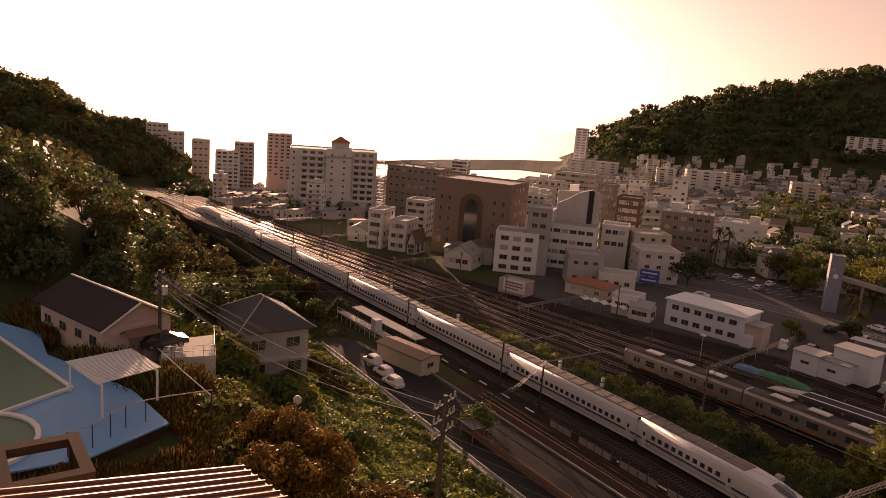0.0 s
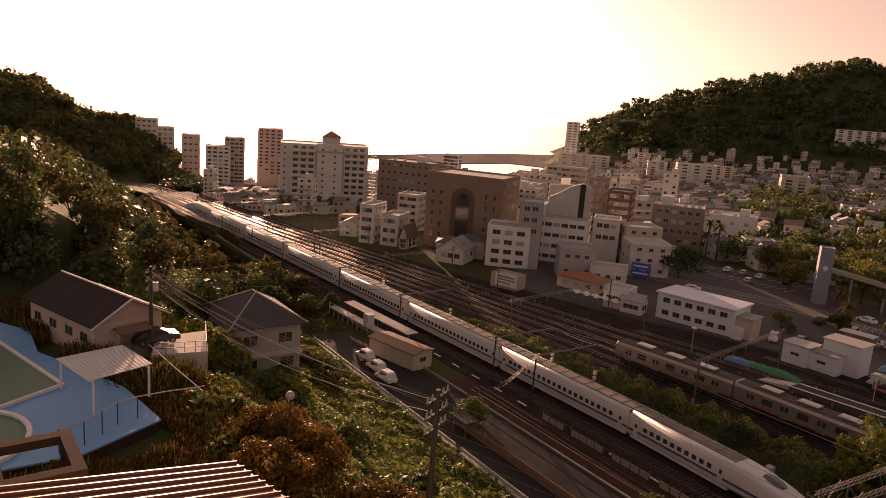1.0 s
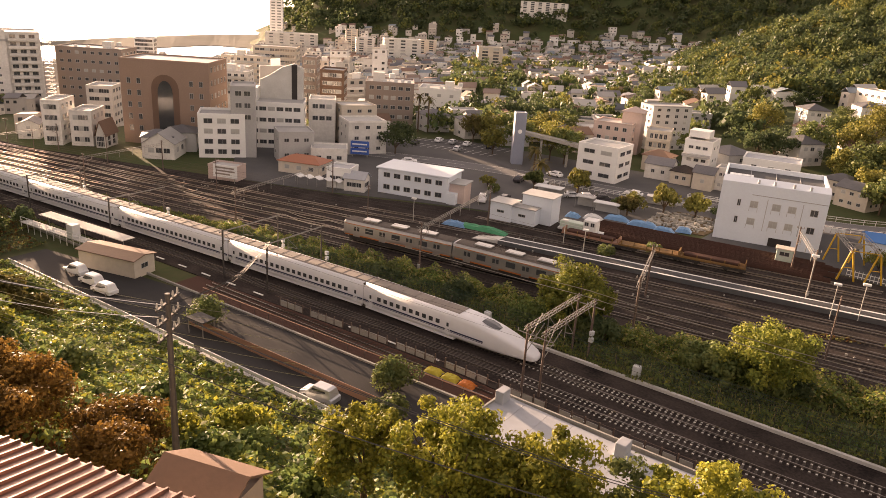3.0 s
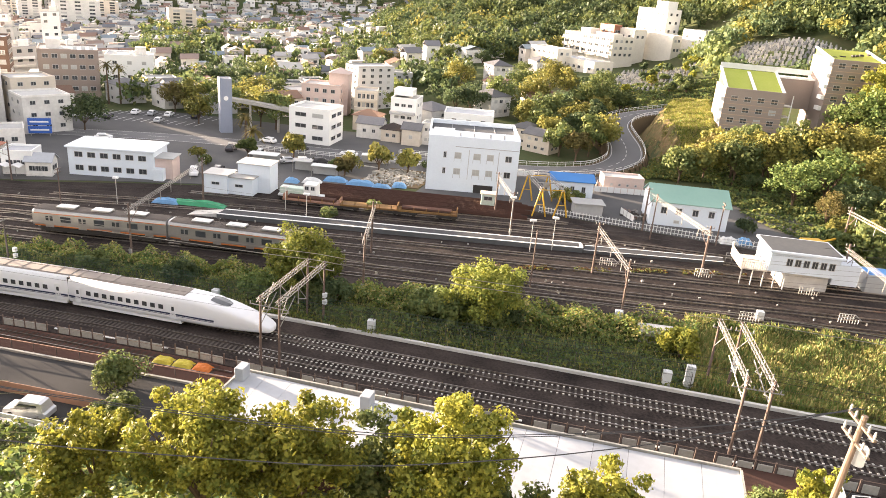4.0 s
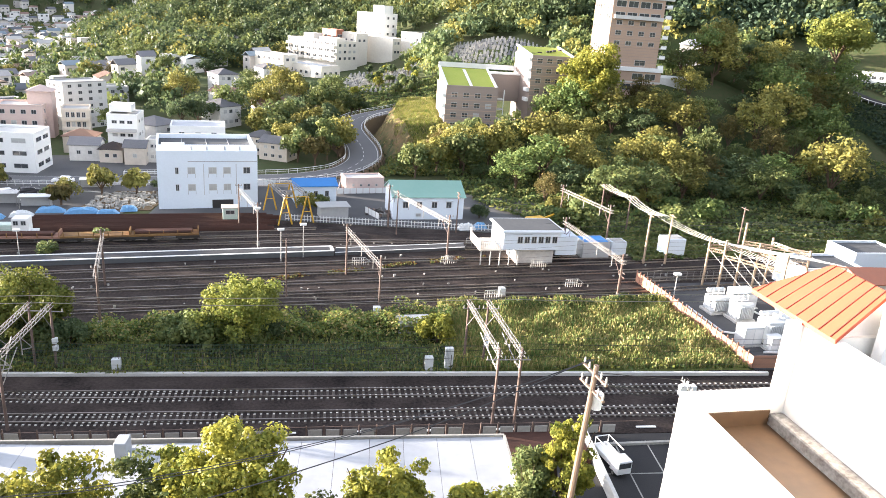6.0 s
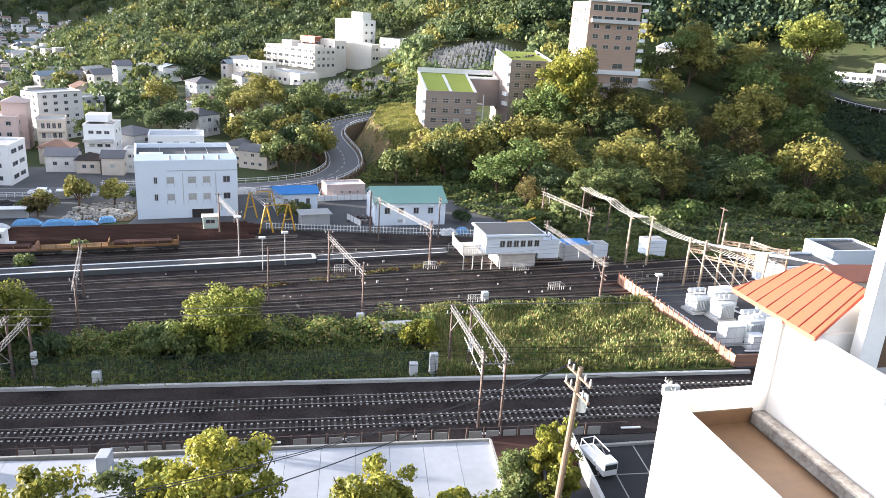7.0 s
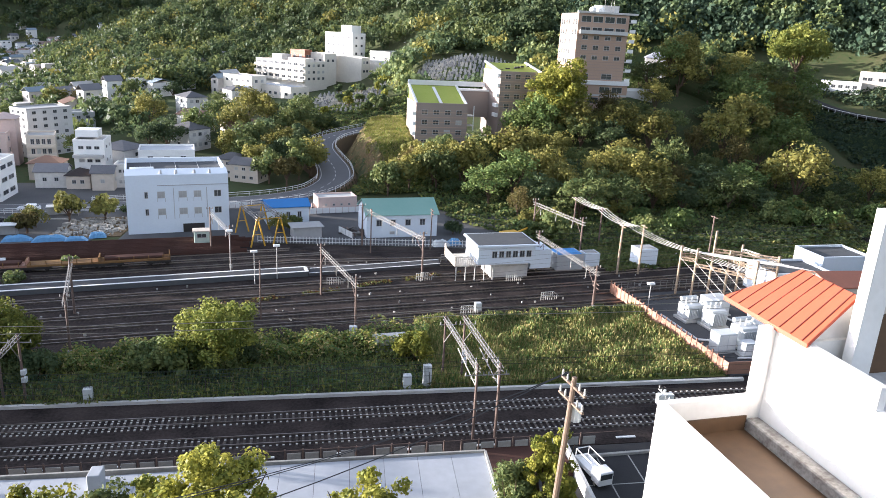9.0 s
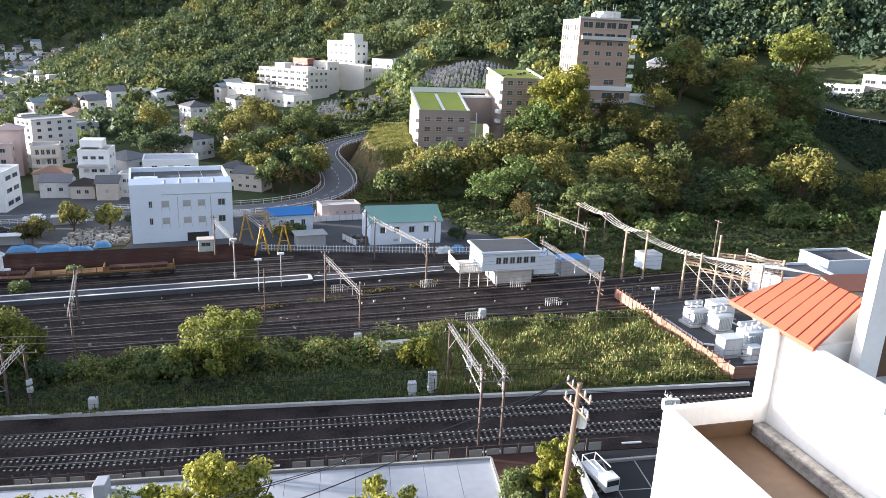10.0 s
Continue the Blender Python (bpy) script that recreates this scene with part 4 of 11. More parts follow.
def dress(r, w, d, h, floors, rng, balconies=True):
    """Balcony slabs, a stair house and tanks that a plain block carries."""
    fh = h / max(floors, 1)
    if balconies:
        for k in range(1, floors):
            part("balcony", Soup().box(-w / 2 + 0.6, -d / 2 - 1.0, fh * k - 0.1, w / 2 - 0.6, -d / 2 - 0.004, fh * k + 0.05).box(-w / 2 + 0.6, -d / 2 - 1.0, fh * k + 0.05, w / 2 - 0.6, -d / 2 - 0.9, fh * k + 0.95), PALE_CONCRETE, r, "pale balcony")
    u = rng.uniform(-0.25, 0.25) * w
    part("stair_house", Soup().box(u - 1.8, -1.6, h + 0.07, u + 1.8, 2.0, h + 2.7), WHITE_OLD, r, "small stair house on the roof")
    tank = Soup()
    for e in (-0.8, 0.8):
        tank.beam((u + 4.2 + e, 0.5, h + 0.07), (u + 4.2 + e, 0.5, h + 1.0), 0.1, 4)
    tank.beam((u + 4.2, 0.5, h + 1.0), (u + 4.2, 0.5, h + 2.4), 1.0, 10)
    part("water_tank", tank, SUB_GREY, r, "grey roof water tank")
    for k in range(4):
        a, b = rng.uniform(-0.4, 0.4) * w, rng.uniform(-0.35, -0.15) * d
        part("cooling_unit", Soup().box(a, b, h + 0.07, a + 1.1, b + 0.7, h + 1.0), SUB_GREY, r)


def local_part(r, name, x0, y0, z0, x1, y1, z1, m, label="", b=0.0):
    s = Soup()
    s.bbox(x0, y0, z0, x1, y1, z1, b) if b else s.box(x0, y0, z0, x1, y1, z1)
    return part(name, s, m, r, label)


def in_world(ob):
    """Marks a thing as placed in the world itself."""
    LEVEL.append(ob)
    return ob


# works building with a recessed grey roof
HW, HD, HH = 17.9, 16.2, 10.95
wh = in_world(thing("works_building", -33.1, 143.25, 0, 15.4, "tall white rendered works building with small windows", "building"))
part("wall", Soup().box(-HW / 2, -HD / 2, -1, HW / 2, HD / 2, 10.3), SKY_SHADE_WHITE, wh)
part("roof", Soup().box(-HW / 2 + 0.3, -HD / 2 + 3.2, 10.303, HW / 2 - 0.3, HD / 2 - 0.3, 10.36), DARK_FLAT, wh, "dark recessed roof")
part("roof_brow", Soup().add([(-HW / 2, -HD / 2, 10.303), (HW / 2, -HD / 2, 10.303), (HW / 2, -HD / 2, HH), (-HW / 2, -HD / 2, HH), (-HW / 2, -HD / 2 + 3.0, 11.55), (HW / 2, -HD / 2 + 3.0, 11.55), (-HW / 2, -HD / 2 + 3.0, 10.303), (HW / 2, -HD / 2 + 3.0, 10.303)],
     [(0, 1, 2, 3), (3, 2, 5, 4), (4, 5, 7, 6), (0, 3, 4, 6), (1, 7, 5, 2)]), SKY_SHADE_WHITE, wh, "sloping white roof brow")
for a in ((-HW / 2, -HD / 2 + 3.003, -HW / 2 + 0.35, HD / 2), (HW / 2 - 0.35, -HD / 2 + 3.003, HW / 2, HD / 2), (-HW / 2 + 0.353, HD / 2 - 0.35, HW / 2 - 0.353, HD / 2)):
    local_part(wh, "parapet", a[0], a[1], 10.305, a[2], a[3], 11.25, SKY_SHADE_WHITE)
for k in range(2):
    local_part(wh, "roof_rail", -HW / 2 + 0.9, -HD / 2 + 3.4 + 1.0 * k, 11.3, -HW / 2 + 5.0, -HD / 2 + 3.75 + 1.0 * k, 11.6, SKY_SHADE_WHITE)
for u in (-4.4, 0.2, 4.4):
    local_part(wh, "roof_seam", u, -HD / 2 + 3.3, 10.363, u + 0.08, HD / 2 - 0.4, 10.42, GREY_WALL)
for zz in (4.05, 7.25):
    for u, st_, ww in ((-5.55, 0, 0.62), (-3.0, 1, 1.35), (0.75, 1, 1.45), (3.35, 1, 1.35), (6.95, 0, 1.3)):
        part("window", window_mesh(ww, 1.25, st_), None, wh, at=(u, -HD / 2, zz))
        if st_:
            for e in (-0.05, ww - 0.02):
                part("drain_stain", Soup().box(u - ww / 2 + e, -HD / 2 - 0.012, zz - 1.35, u - ww / 2 + e + 0.07, -HD / 2 - 0.002, zz - 0.62), GREY_WALL, wh)
for u, zz in ((3.2, 2.4), (3.2, 6.0), (-2.4, 6.0), (3.2, 8.6)):
    part("window", window_mesh(1.2, 1.2, 0), None, wh, at=(HW / 2, u, zz), rz=math.pi / 2)
# no opening here: a dark panel paints the shade inside the gate
local_part(wh, "gate", 0.55, -HD / 2 - 0.06, 0.0, 4.4, -HD / 2 - 0.003, 1.6, UNDERGEAR, "dark panel painted as the shaded inside of a loading gate")
local_part(wh, "ledge", -3.6, -HD / 2 - 0.09, 8.95, HW / 2 - 0.1, -HD / 2 - 0.003, 9.05, GREY_WALL, "thin dark ledge")
for u in (-0.9, 4.95):
    local_part(wh, "pilaster", u, -HD / 2 - 0.05, 2.6, u + 0.12, -HD / 2 - 0.003, 8.5, GREY_WALL)
for u in (-2.9, -0.2, 3.0, 5.7):
    part("vent", Soup().beam((u, -HD / 2 + 0.5, 11.0), (u, -HD / 2 + 0.9, 11.55), 0.24, 10), GREY_WALL, wh, "round vent")

# station office
st = in_world(block("station_office", -94.15, 112.2, 0, 15.4, 7.9, 5.0, 17.7, SKY_SHADE_WHITE, "two-storey white station office with a pale flat roof", floors=2, cols=(6, 0, 0, 3), win=(1.5, 1.05), parapet=0, roofm=SKY_SHADE_WHITE))
local_part(st, "roof_slab", -8.1, -4.3, 5.07, 8.1, 4.3, 5.4, SKY_SHADE_WHITE, "overhanging pale roof slab", 0.05)
local_part(st, "annex", 7.71, -3.0, 0, 10.9, 1.2, 3.9, PINKISH, "brown annex")
local_part(st, "annex_roof", 7.6, -3.3, 3.903, 11.2, 1.5, 4.05, FLAT_ROOF)
local_part(st, "porch", 7.8, -4.6, 0, 9.6, -3.05, 2.2, SKY_SHADE_WHITE)
# two small white huts
for hx, hy, hw, hd_, hh in ((-80.2, 118.6, 4.6, 4.2, 3.6), (-73.6, 122.3, 6.4, 4.6, 5.4), (-75.2, 118.7, 5.4, 3.0, 3.2)):
    hut = block("equipment_hut", hx, hy, 0, hw, hd_, hh, 2, SKY_SHADE_WHITE, "small white flat-roofed railway equipment hut", "hut", "white railway huts", floors=1, cols=(1, 0, 0, 0), win=(1.6, 0.6), parapet=0)
    local_part(hut, "roof_slab", -hw / 2 - 0.25, -hd_ / 2 - 0.25, hh + 0.065, hw / 2 + 0.25, hd_ / 2 + 0.25, hh + 0.22, FLAT_ROOF)
# storehouse with green roof
gr = in_world(block("storehouse", 9.96, 138.8, 0, 14.0, 8.6, 4.4, 9.8, SKY_SHADE_WHITE, "white storehouse with a pale green gabled metal roof", "storehouse", floors=0, cols=(0, 0, 0, 0), roof="gable", roofm=GREEN_ROOF, rise=2.3))
for u in (-4.6, -1.9, 1.1, 4.0):
    part("window", window_mesh(1.1, 1.25, 0), None, gr, at=(u, -4.3, 2.9))
    part("hood", Soup().box(u - 0.7, -4.75, 3.62, u + 0.7, -4.303, 3.7), SUB_GREY, gr)
part("window", window_mesh(1.0, 0.6, 1), None, gr, at=(-2.0, -4.3, 0.9))
rib = Soup()
for u in range(28):
    x = -6.9 + u * 0.51
    rib.add([(x, -4.66, 4.46), (x + 0.04, -4.66, 4.46), (x + 0.04, 0, 6.86), (x, 0, 6.86)], [(0, 1, 2, 3)])
part("roof_ribs", rib, GREEN_ROOF, gr)
# control house on stilts
ct = thing("control_house", 20.4, 105.2, 0, -1, "white railway control house with a grey flat roof, on steel stilts", "control house")
local_part(ct, "upper_floor", -3.2, -3.0, 2.6, 6.0, 3.2, 5.4, SKY_SHADE_WHITE)
local_part(ct, "roof_slab", -3.6, -3.4, 5.402, 6.4, 3.6, 5.75, SKY_SHADE_WHITE, "", 0.04)
local_part(ct, "roof_sheet", -3.3, -3.1, 5.752, 6.1, 3.3, 5.78, DARK_FLAT, "grey roof sheet")
local_part(ct, "annex", 6.0, -1.5, 1.2, 9.5, 3.0, 4.2, SKY_SHADE_WHITE)
local_part(ct, "lower_room", -0.5, -1.6, 0, 5.6, 3.0, 2.6, WHITE_OLD)
for k in range(6):
    part("window", window_mesh(0.85, 1.1, 0), None, ct, at=(-0.6 + 1.12 * k, -3.0, 4.2))
bal = Soup()
for k in range(12):
    bal.beam((-6.6 + 0.3 * k, -2.9, 2.6), (-6.6 + 0.3 * k, -2.9, 3.9), 0.03, 4)
bal.beam((-6.7, -2.9, 3.9), (-3.2, -2.9, 3.9), 0.04, 4)
bal.box(-6.8, -3.0, 2.45, -3.2, 3.0, 2.6)
bal.box(-6.8, 2.6, 2.6, -6.6, 3.0, 4.4)
bal.box(-6.8, -3.0, 2.6, -6.72, 3.0, 3.9)
part("balcony", bal, CREAM, ct, "cream balcony with bars")
for px in (-6.5, -5.0, -3.5, -2.0, -0.6):
    part("stilt", Soup().beam((px, -2.7, 0), (px, -2.7, 2.45), 0.09, 6), PALE_CONCRETE, ct)
block("relay_hut", 33.0, 107.0, 0, 4.6, 3.6, 2.6, 0, GREY_WALL, "grey relay hut with a flat blue roof", "hut", floors=0, cols=(0, 0, 0, 0), parapet=0, roofm=BLUE_ROOF)
block("equipment_cabin", 37.2, 107.5, 0, 2.6, 2.2, 2.2, 0, SKY_SHADE_WHITE, "small white cabin beside the tracks", "hut", floors=0, cols=(0, 0, 0, 0), parapet=0)
block("equipment_cabin", 46.0, 106.5, 0, 3.4, 2.6, 2.9, 0, SKY_SHADE_WHITE, "small white cabin beside the tracks", "hut", floors=0, cols=(0, 0, 0, 0), parapet=0)
# blue roofed hut and pink lock-ups
bh = block("works_hut", -14.2, 141.5, 0, 8.2, 5.4, 3.4, 3, SKY_SHADE_WHITE, "small white hut with a bright blue metal roof", "hut", floors=1, cols=(3, 0, 0, 1), win=(0.8, 1.2), roof="gable", roofm=BLUE_ROOF, rise=1.0)
pk = block("lock_up_row", -4.6, 148.6, 0, 8.2, 4.2, 2.9, 3, PINKISH, "low pink lock-up row behind a white fence", "garage", floors=1, cols=(4, 0, 0, 0), win=(0.5, 0.5), parapet=0.3)
# white low buildings past the substation
block("pump_house", 62, 92, 0, 9.5, 6.5, 3.6, -2, SKY_SHADE_WHITE, "low white building with a blue-grey roof", "building", floors=0, cols=(0, 0, 0, 0), parapet=0.35, roofm=DARK_FLAT)
block("pump_house", 71, 95.5, 0, 8.5, 6, 4.4, -2, SKY_SHADE_WHITE, "low white building with a blue-grey roof", "building", floors=0, cols=(0, 0, 0, 0), parapet=0.35, roofm=DARK_FLAT)


# brown tiled hotel, three wings
def hotel(name, x, y, z, w, d, h, rz, floors, cols, z0, label, green, tilt=0.0, wall=None, fh=2.77):
    r = block(name, x, y, z, w, d, h, rz, wall or BROWN_TILE, label, "hotel", "wings of the brown hotel", floors=floors, cols=cols, win=(1.7, 1.3), fh=fh, base=z0, parapet=0.7,
              roofm=GRASS_FLOOR if green else FLAT_ROOF, blinds=0.04, deep=12)
    if tilt:
        wd = Soup()
        a, b = -w / 2 + 0.3, w / 2 - 0.3
        wd.add([(a, -d / 2 + 0.4, h + 0.07), (b, -d / 2 + 0.4, h + 0.07), (b, d / 2 - 0.4, h + tilt), (a, d / 2 - 0.4, h + tilt), (a, d / 2 - 0.4, h + 0.07), (b, d / 2 - 0.4, h + 0.07)], [(0, 1, 2, 3), (0, 3, 4), (1, 5, 2), (3, 2, 5, 4)])
        part("grass_roof", wd, GRASS_ROOF, r, "sloping bright grass roof")
        for sx in (-w / 2, w / 2 - 0.6):
            part("roof_edge", Soup().add([(sx, -d / 2, h), (sx + 0.6, -d / 2, h), (sx + 0.6, d / 2, h + tilt), (sx, d / 2, h + tilt), (sx, -d / 2, h + 0.5), (sx + 0.6, -d / 2, h + 0.5), (sx + 0.6, d / 2, h + tilt + 0.5), (sx, d / 2, h + tilt + 0.5)], [(4, 5, 6, 7), (0, 1, 5, 4), (1, 2, 6, 5), (0, 4, 7, 3), (2, 3, 7, 6)]), WHITE, r, "white roof edge")
    for k in range(floors * 2):
        zz = z0 + fh / 2 * k + 0.05
        local_part(r, "course", -w / 2 - 0.05, -d / 2 - 0.05, zz, w / 2 + 0.05, -d / 2 - 0.002, zz + 0.16, BEIGE_STONE)
        local_part(r, "side_course", w / 2 + 0.002, -d / 2 - 0.05, zz, w / 2 + 0.05, d / 2, zz + 0.16, BEIGE_STONE)
    return in_world(r)


GRASS_ROOF = mat("bright_roof_grass", (0.30, 0.36, 0.07), 0.9, col2=(0.40, 0.41, 0.12), grain=2, big=0.3, bump=0.3, spec=0.1)
h1 = hotel("low_hotel_wing", 25.3, 209.7, 2.4, 14.8, 14, 16.1, 6, 4, (4, 3, 0, 0), 4.4, "brown tiled low hotel wing with a grass roof", True, 4.4)
for k in range(4):
    zz = 5.0 + 2.77 * k
    local_part(h1, "balcony", -8.3, -7.02, zz, -7.43, -4.2, zz + 1.0, WHITE, "white balcony")
    local_part(h1, "balcony", 7.43, -6.4, zz, 9.6, -3.0, zz + 0.2, PALE_CONCRETE, "balcony slab with its recess shade painted on the wall behind")
    # flat dark panel paints the shade of a balcony recess
    local_part(h1, "balcony_back", 7.46, -6.0, zz + 0.2, 7.6, -3.2, zz + 2.5, UNDERGEAR)
local_part(h1, "balcony_screen", 9.3, -6.45, 4.6, 9.5, -6.25, 16.2, WHITE, "thin pale screen post")
local_part(h1, "terrace", -7.0, -8.4, 3.3, 7.4, -7.06, 3.6, PALE_CONCRETE, "pale ground-floor terrace")
part("terrace_rail", Soup().beam((-7.0, -8.3, 4.5), (7.4, -8.3, 4.5), 0.05, 4), DARK_STEEL, h1)
part("roof_walk", Soup().add([(-0.5, -6.5, 16.5), (0.4, -6.5, 16.5), (0.4, 6.5, 20.45), (-0.5, 6.5, 20.45)], [(0, 1, 2, 3)]), WHITE, h1, "white strip across the grass roof")
part("roof_fence", Soup().box(-7.4, 6.8, 20.6, 16.0, 6.95, 22.0), SUB_GREY, h1, "grey slatted roof fence")
local_part(h1, "bridge", 7.5, 3.2, 12.0, 17.5, 7.0, 19.6, BROWN_TILE, "brown linking block")
local_part(h1, "bridge_roof", 7.4, 3.0, 19.603, 17.6, 7.2, 20.0, WHITE)
h2 = hotel("middle_hotel_wing", 48.2, 214.2, 7.6, 13.6, 14, 20.2, 10, 4, (4, 2, 0, 0), 9.6, "brown tiled tall middle hotel wing with a grass roof", True, 2.4)
for k in range(5):
    local_part(h2, "balcony", -7.6, -6.8, 8.0 + 2.77 * k, -6.83, -4.0, 9.0 + 2.77 * k, WHITE, "white balcony")
local_part(h2, "shaft", -5.6, -7.35, -4, -1.0, -7.003, 9.4, STONE_BROWN, "plain brown stair wall")
local_part(h2, "link", 6.83, -2, 4, 14, 6, 20.4, BROWN_TILE)
for u, w_ in ((-3, 1.2), (1.0, 0.7), (2.2, 0.9), (4.4, 0.8), (0.0, 0.6), (-5, 0.8)):
    part("roof_pit", Soup().box(u, -1.0 + 0.6 * w_ + u * 0.3, 21.45 + 0.13 * u, u + w_, -0.4 + w_ + u * 0.3, 21.9 + 0.13 * u), UNDERGEAR, h2)
TW, TD = 15.2, 15.0
tw = in_world(thing("hotel_tower", 71.1, 214.6, 20.0, 2.7, "tall beige and brown hotel tower with side balconies", "hotel", "wings of the brown hotel"))
part("wall", Soup().box(-TW / 2, -TD / 2, -14, TW / 2, TD / 2, 25.4), BEIGE_STONE, tw)
part("roof", Soup().box(-TW / 2 + 0.3, -TD / 2 + 0.3, 25.403, TW / 2 - 0.3, TD / 2 - 0.3, 25.46), FLAT_ROOF, tw)
facade(tw, 0, TW, TD, 11.92, 3, 2.74, 4, 1.7, 1.25, 0.04)
facade(tw, 3, TW, TD, 7.8, 6, 2.74, 7, 1.15, 1.6, 0.1, margin=0.5)
for u in (-5.2, -1.7, 1.8, 5.2):
    part("window", window_mesh(2.9, 1.7, 0), None, tw, at=(u, -TD / 2, 23.9))
    part("window", window_mesh(2.9, 1.4, 0), None, tw, at=(u, -TD / 2, 21.0))
local_part(tw, "terrace_front", -TW / 2 + 0.6, -TD / 2 - 1.2, 19.9, TW / 2 - 0.4, -TD / 2 - 0.003, 20.9, PALE_CONCRETE, "pale planted terrace parapet")
for k in range(16):
    local_part(tw, "course", -TW / 2 - 0.04, -TD / 2 - 0.045, 7.6 + 0.77 * k, TW / 2, -TD / 2 - 0.004, 7.68 + 0.77 * k, BROWN_TILE)
for k in range(7):
    zz = 6.9 + 2.74 * k
    local_part(tw, "balcony", TW / 2 + 0.003, -TD / 2 - 0.6, zz, TW / 2 + 2.0, -1.0, zz + 0.22, PALE_CONCRETE, "concrete balcony slab")
    local_part(tw, "balcony_front", TW / 2 + 0.3, -TD / 2 - 0.6, zz + 0.225, TW / 2 + 2.0, -TD / 2 - 0.45, zz + 0.95, WHITE)
    local_part(tw, "balcony_door", TW / 2 + 0.004, -TD / 2 + 0.6, zz + 0.3, TW / 2 + 0.06, -TD / 2 + 3.4, zz + 2.3, GLASS)
    part("balcony_rail", Soup().beam((TW / 2 + 1.95, -TD / 2 - 0.5, zz + 1.0), (TW / 2 + 1.95, -1.1, zz + 1.0), 0.06, 4), WHITE, tw)
for u in (-4.6, 2.6):
    part("window", window_mesh(3.2, 1.6, 0), None, tw, at=(u, -TD / 2, 8.2))
local_part(tw, "podium", -TW / 2 - 1.6, -TD / 2 - 1.6, -14, TW / 2 + 1.2, 6, 6.0, BEIGE_STONE, "beige podium")
local_part(tw, "podium_lip", -TW / 2 - 2.0, -TD / 2 - 2.0, 6.003, TW / 2 + 1.5, -TD / 2 - 0.05, 7.1, WHITE, "broad pale podium lip")
for u, zz in ((1.8, 4.6), (5.6, 4.6), (-1.4, 1.6), (2.2, 1.6), (5.6, 1.6)):
    part("window", window_mesh(3.2, 1.7, 0), None, tw, at=(u, -TD / 2 - 1.6, zz))
local_part(tw, "terrace_band", -TW / 2 - 1.7, -TD / 2 - 1.66, 2.8, TW / 2 + 1.3, -TD / 2 - 1.605, 3.3, PALE_CONCRETE)
local_part(tw, "side_terrace", TW / 2 + 1.21, -TD / 2 - 1.4, -4.0, TW / 2 + 9.5, 0.0, 4.6, PALE_CONCRETE, "pale terrace beside the podium")
local_part(tw, "terrace_wall", TW / 2 + 1.3, -TD / 2 - 1.4, 4.603, TW / 2 + 9.5, -TD / 2 - 1.2, 5.4, WHITE)
local_part(tw, "roof_lip", -TW / 2 - 0.3, -TD / 2 - 0.5, 25.47, TW / 2 + 2.4, -TD / 2 + 0.5, 26.0, PALE_CONCRETE)
local_part(tw, "roof_house", 1.0, -2, 25.47, 6.5, 4, 28.0, WHITE_OLD)
for u in (-2.5, 0.2):
    tank = Soup()
    tank.beam((u, -4.5, 25.47), (u, -4.5, 26.9), 0.95, 10)
    tank.beam((u, -4.5, 26.9), (u, -4.5, 27.4), 0.95, 10, r2=0.3)
    part("roof_tank", tank, WHITE, tw, "round white roof tank")
for u in (1.6, 3.6, 4.4):
    part("mast", Soup().beam((u, -3, 25.4), (u, -3, 30), 0.06, 4), STEEL, tw)

# white stepped hotel on the slope
def pale(name, x, y, w, d, h, rz, floors, cols, label="white stepped hillside hotel block", z=None, m=WHITE_OLD, **k):
    z = gz(x, y) if z is None else z
    return block(name, x, y, z, w, d, h, rz, m, label, "hotel", "white hillside hotel", floors=floors, cols=cols, deep=10, **k)


def slope_house(name, x, y, z, w, d, h, rz, floors, cols, label, m=WHITE_OLD, **k):
    return in_world(block(name, x, y, z, w, d, h, rz, m, label, "hotel", "white hillside hotel", floors=floors, cols=cols, deep=14, **k))


HOTEL_RZ = -40
ph = slope_house("hillside_hotel", -25.9, 342.5, 13.3, 30.1, 13.9, 8.4, HOTEL_RZ, 3, (0, 4, 0, 0), "cream hillside hotel block with rows of balconies", CREAM_BRIGHT)
PW, PD = 30.1, 13.9
for k in range(3):
    zz = 0.25 + 8.4 / 3 * k
    for e in range(8):
        u = -PW / 2 + PW * (e + 0.5) / 8
        local_part(ph, "balcony", u - PW / 18, -PD / 2 - 1.4, zz, u + PW / 18, -PD / 2 - 0.003, zz + 1.05, CREAM_BRIGHT, "cream balcony parapet")
        part("window", window_mesh(2.6, 1.2, 0), None, ph, at=(u, -PD / 2, zz + 1.7))
local_part(ph, "roof_house", -9, -3, 8.4 + 0.07, -3, 3, 8.4 + 2.6, WHITE_OLD)
local_part(ph, "roof_house", 2, -4, 8.4 + 0.07, 12, 2, 8.4 + 1.6, CREAM_BRIGHT)
slope_house("hillside_hotel_hall", -28.4, 312.6, 7.3, 22.7, 10.9, 5.6, HOTEL_RZ, 1, (7, 3, 0, 2), "long low white hillside hotel hall", CREAM_BRIGHT, roofm=WHITE_ROOF)
slope_house("hillside_hotel_end", -43.0, 316.0, 9.0, 16.9, 8.0, 7.0, HOTEL_RZ, 2, (5, 2, 0, 2), "white end block of the hillside hotel", CREAM_BRIGHT, roofm=WHITE_ROOF)
ht = slope_house("hillside_hotel_tower", -2.0, 373.4, 23.1, 17.5, 9.8, 11.1, HOTEL_RZ, 3, (5, 2, 0, 3), "tall white hillside hotel block", WHITE)
local_part(ht, "roof_house", 0.5, -3.5, 11.1 + 0.07, 7, 3.5, 11.1 + 4.0, WHITE, "white lift house")
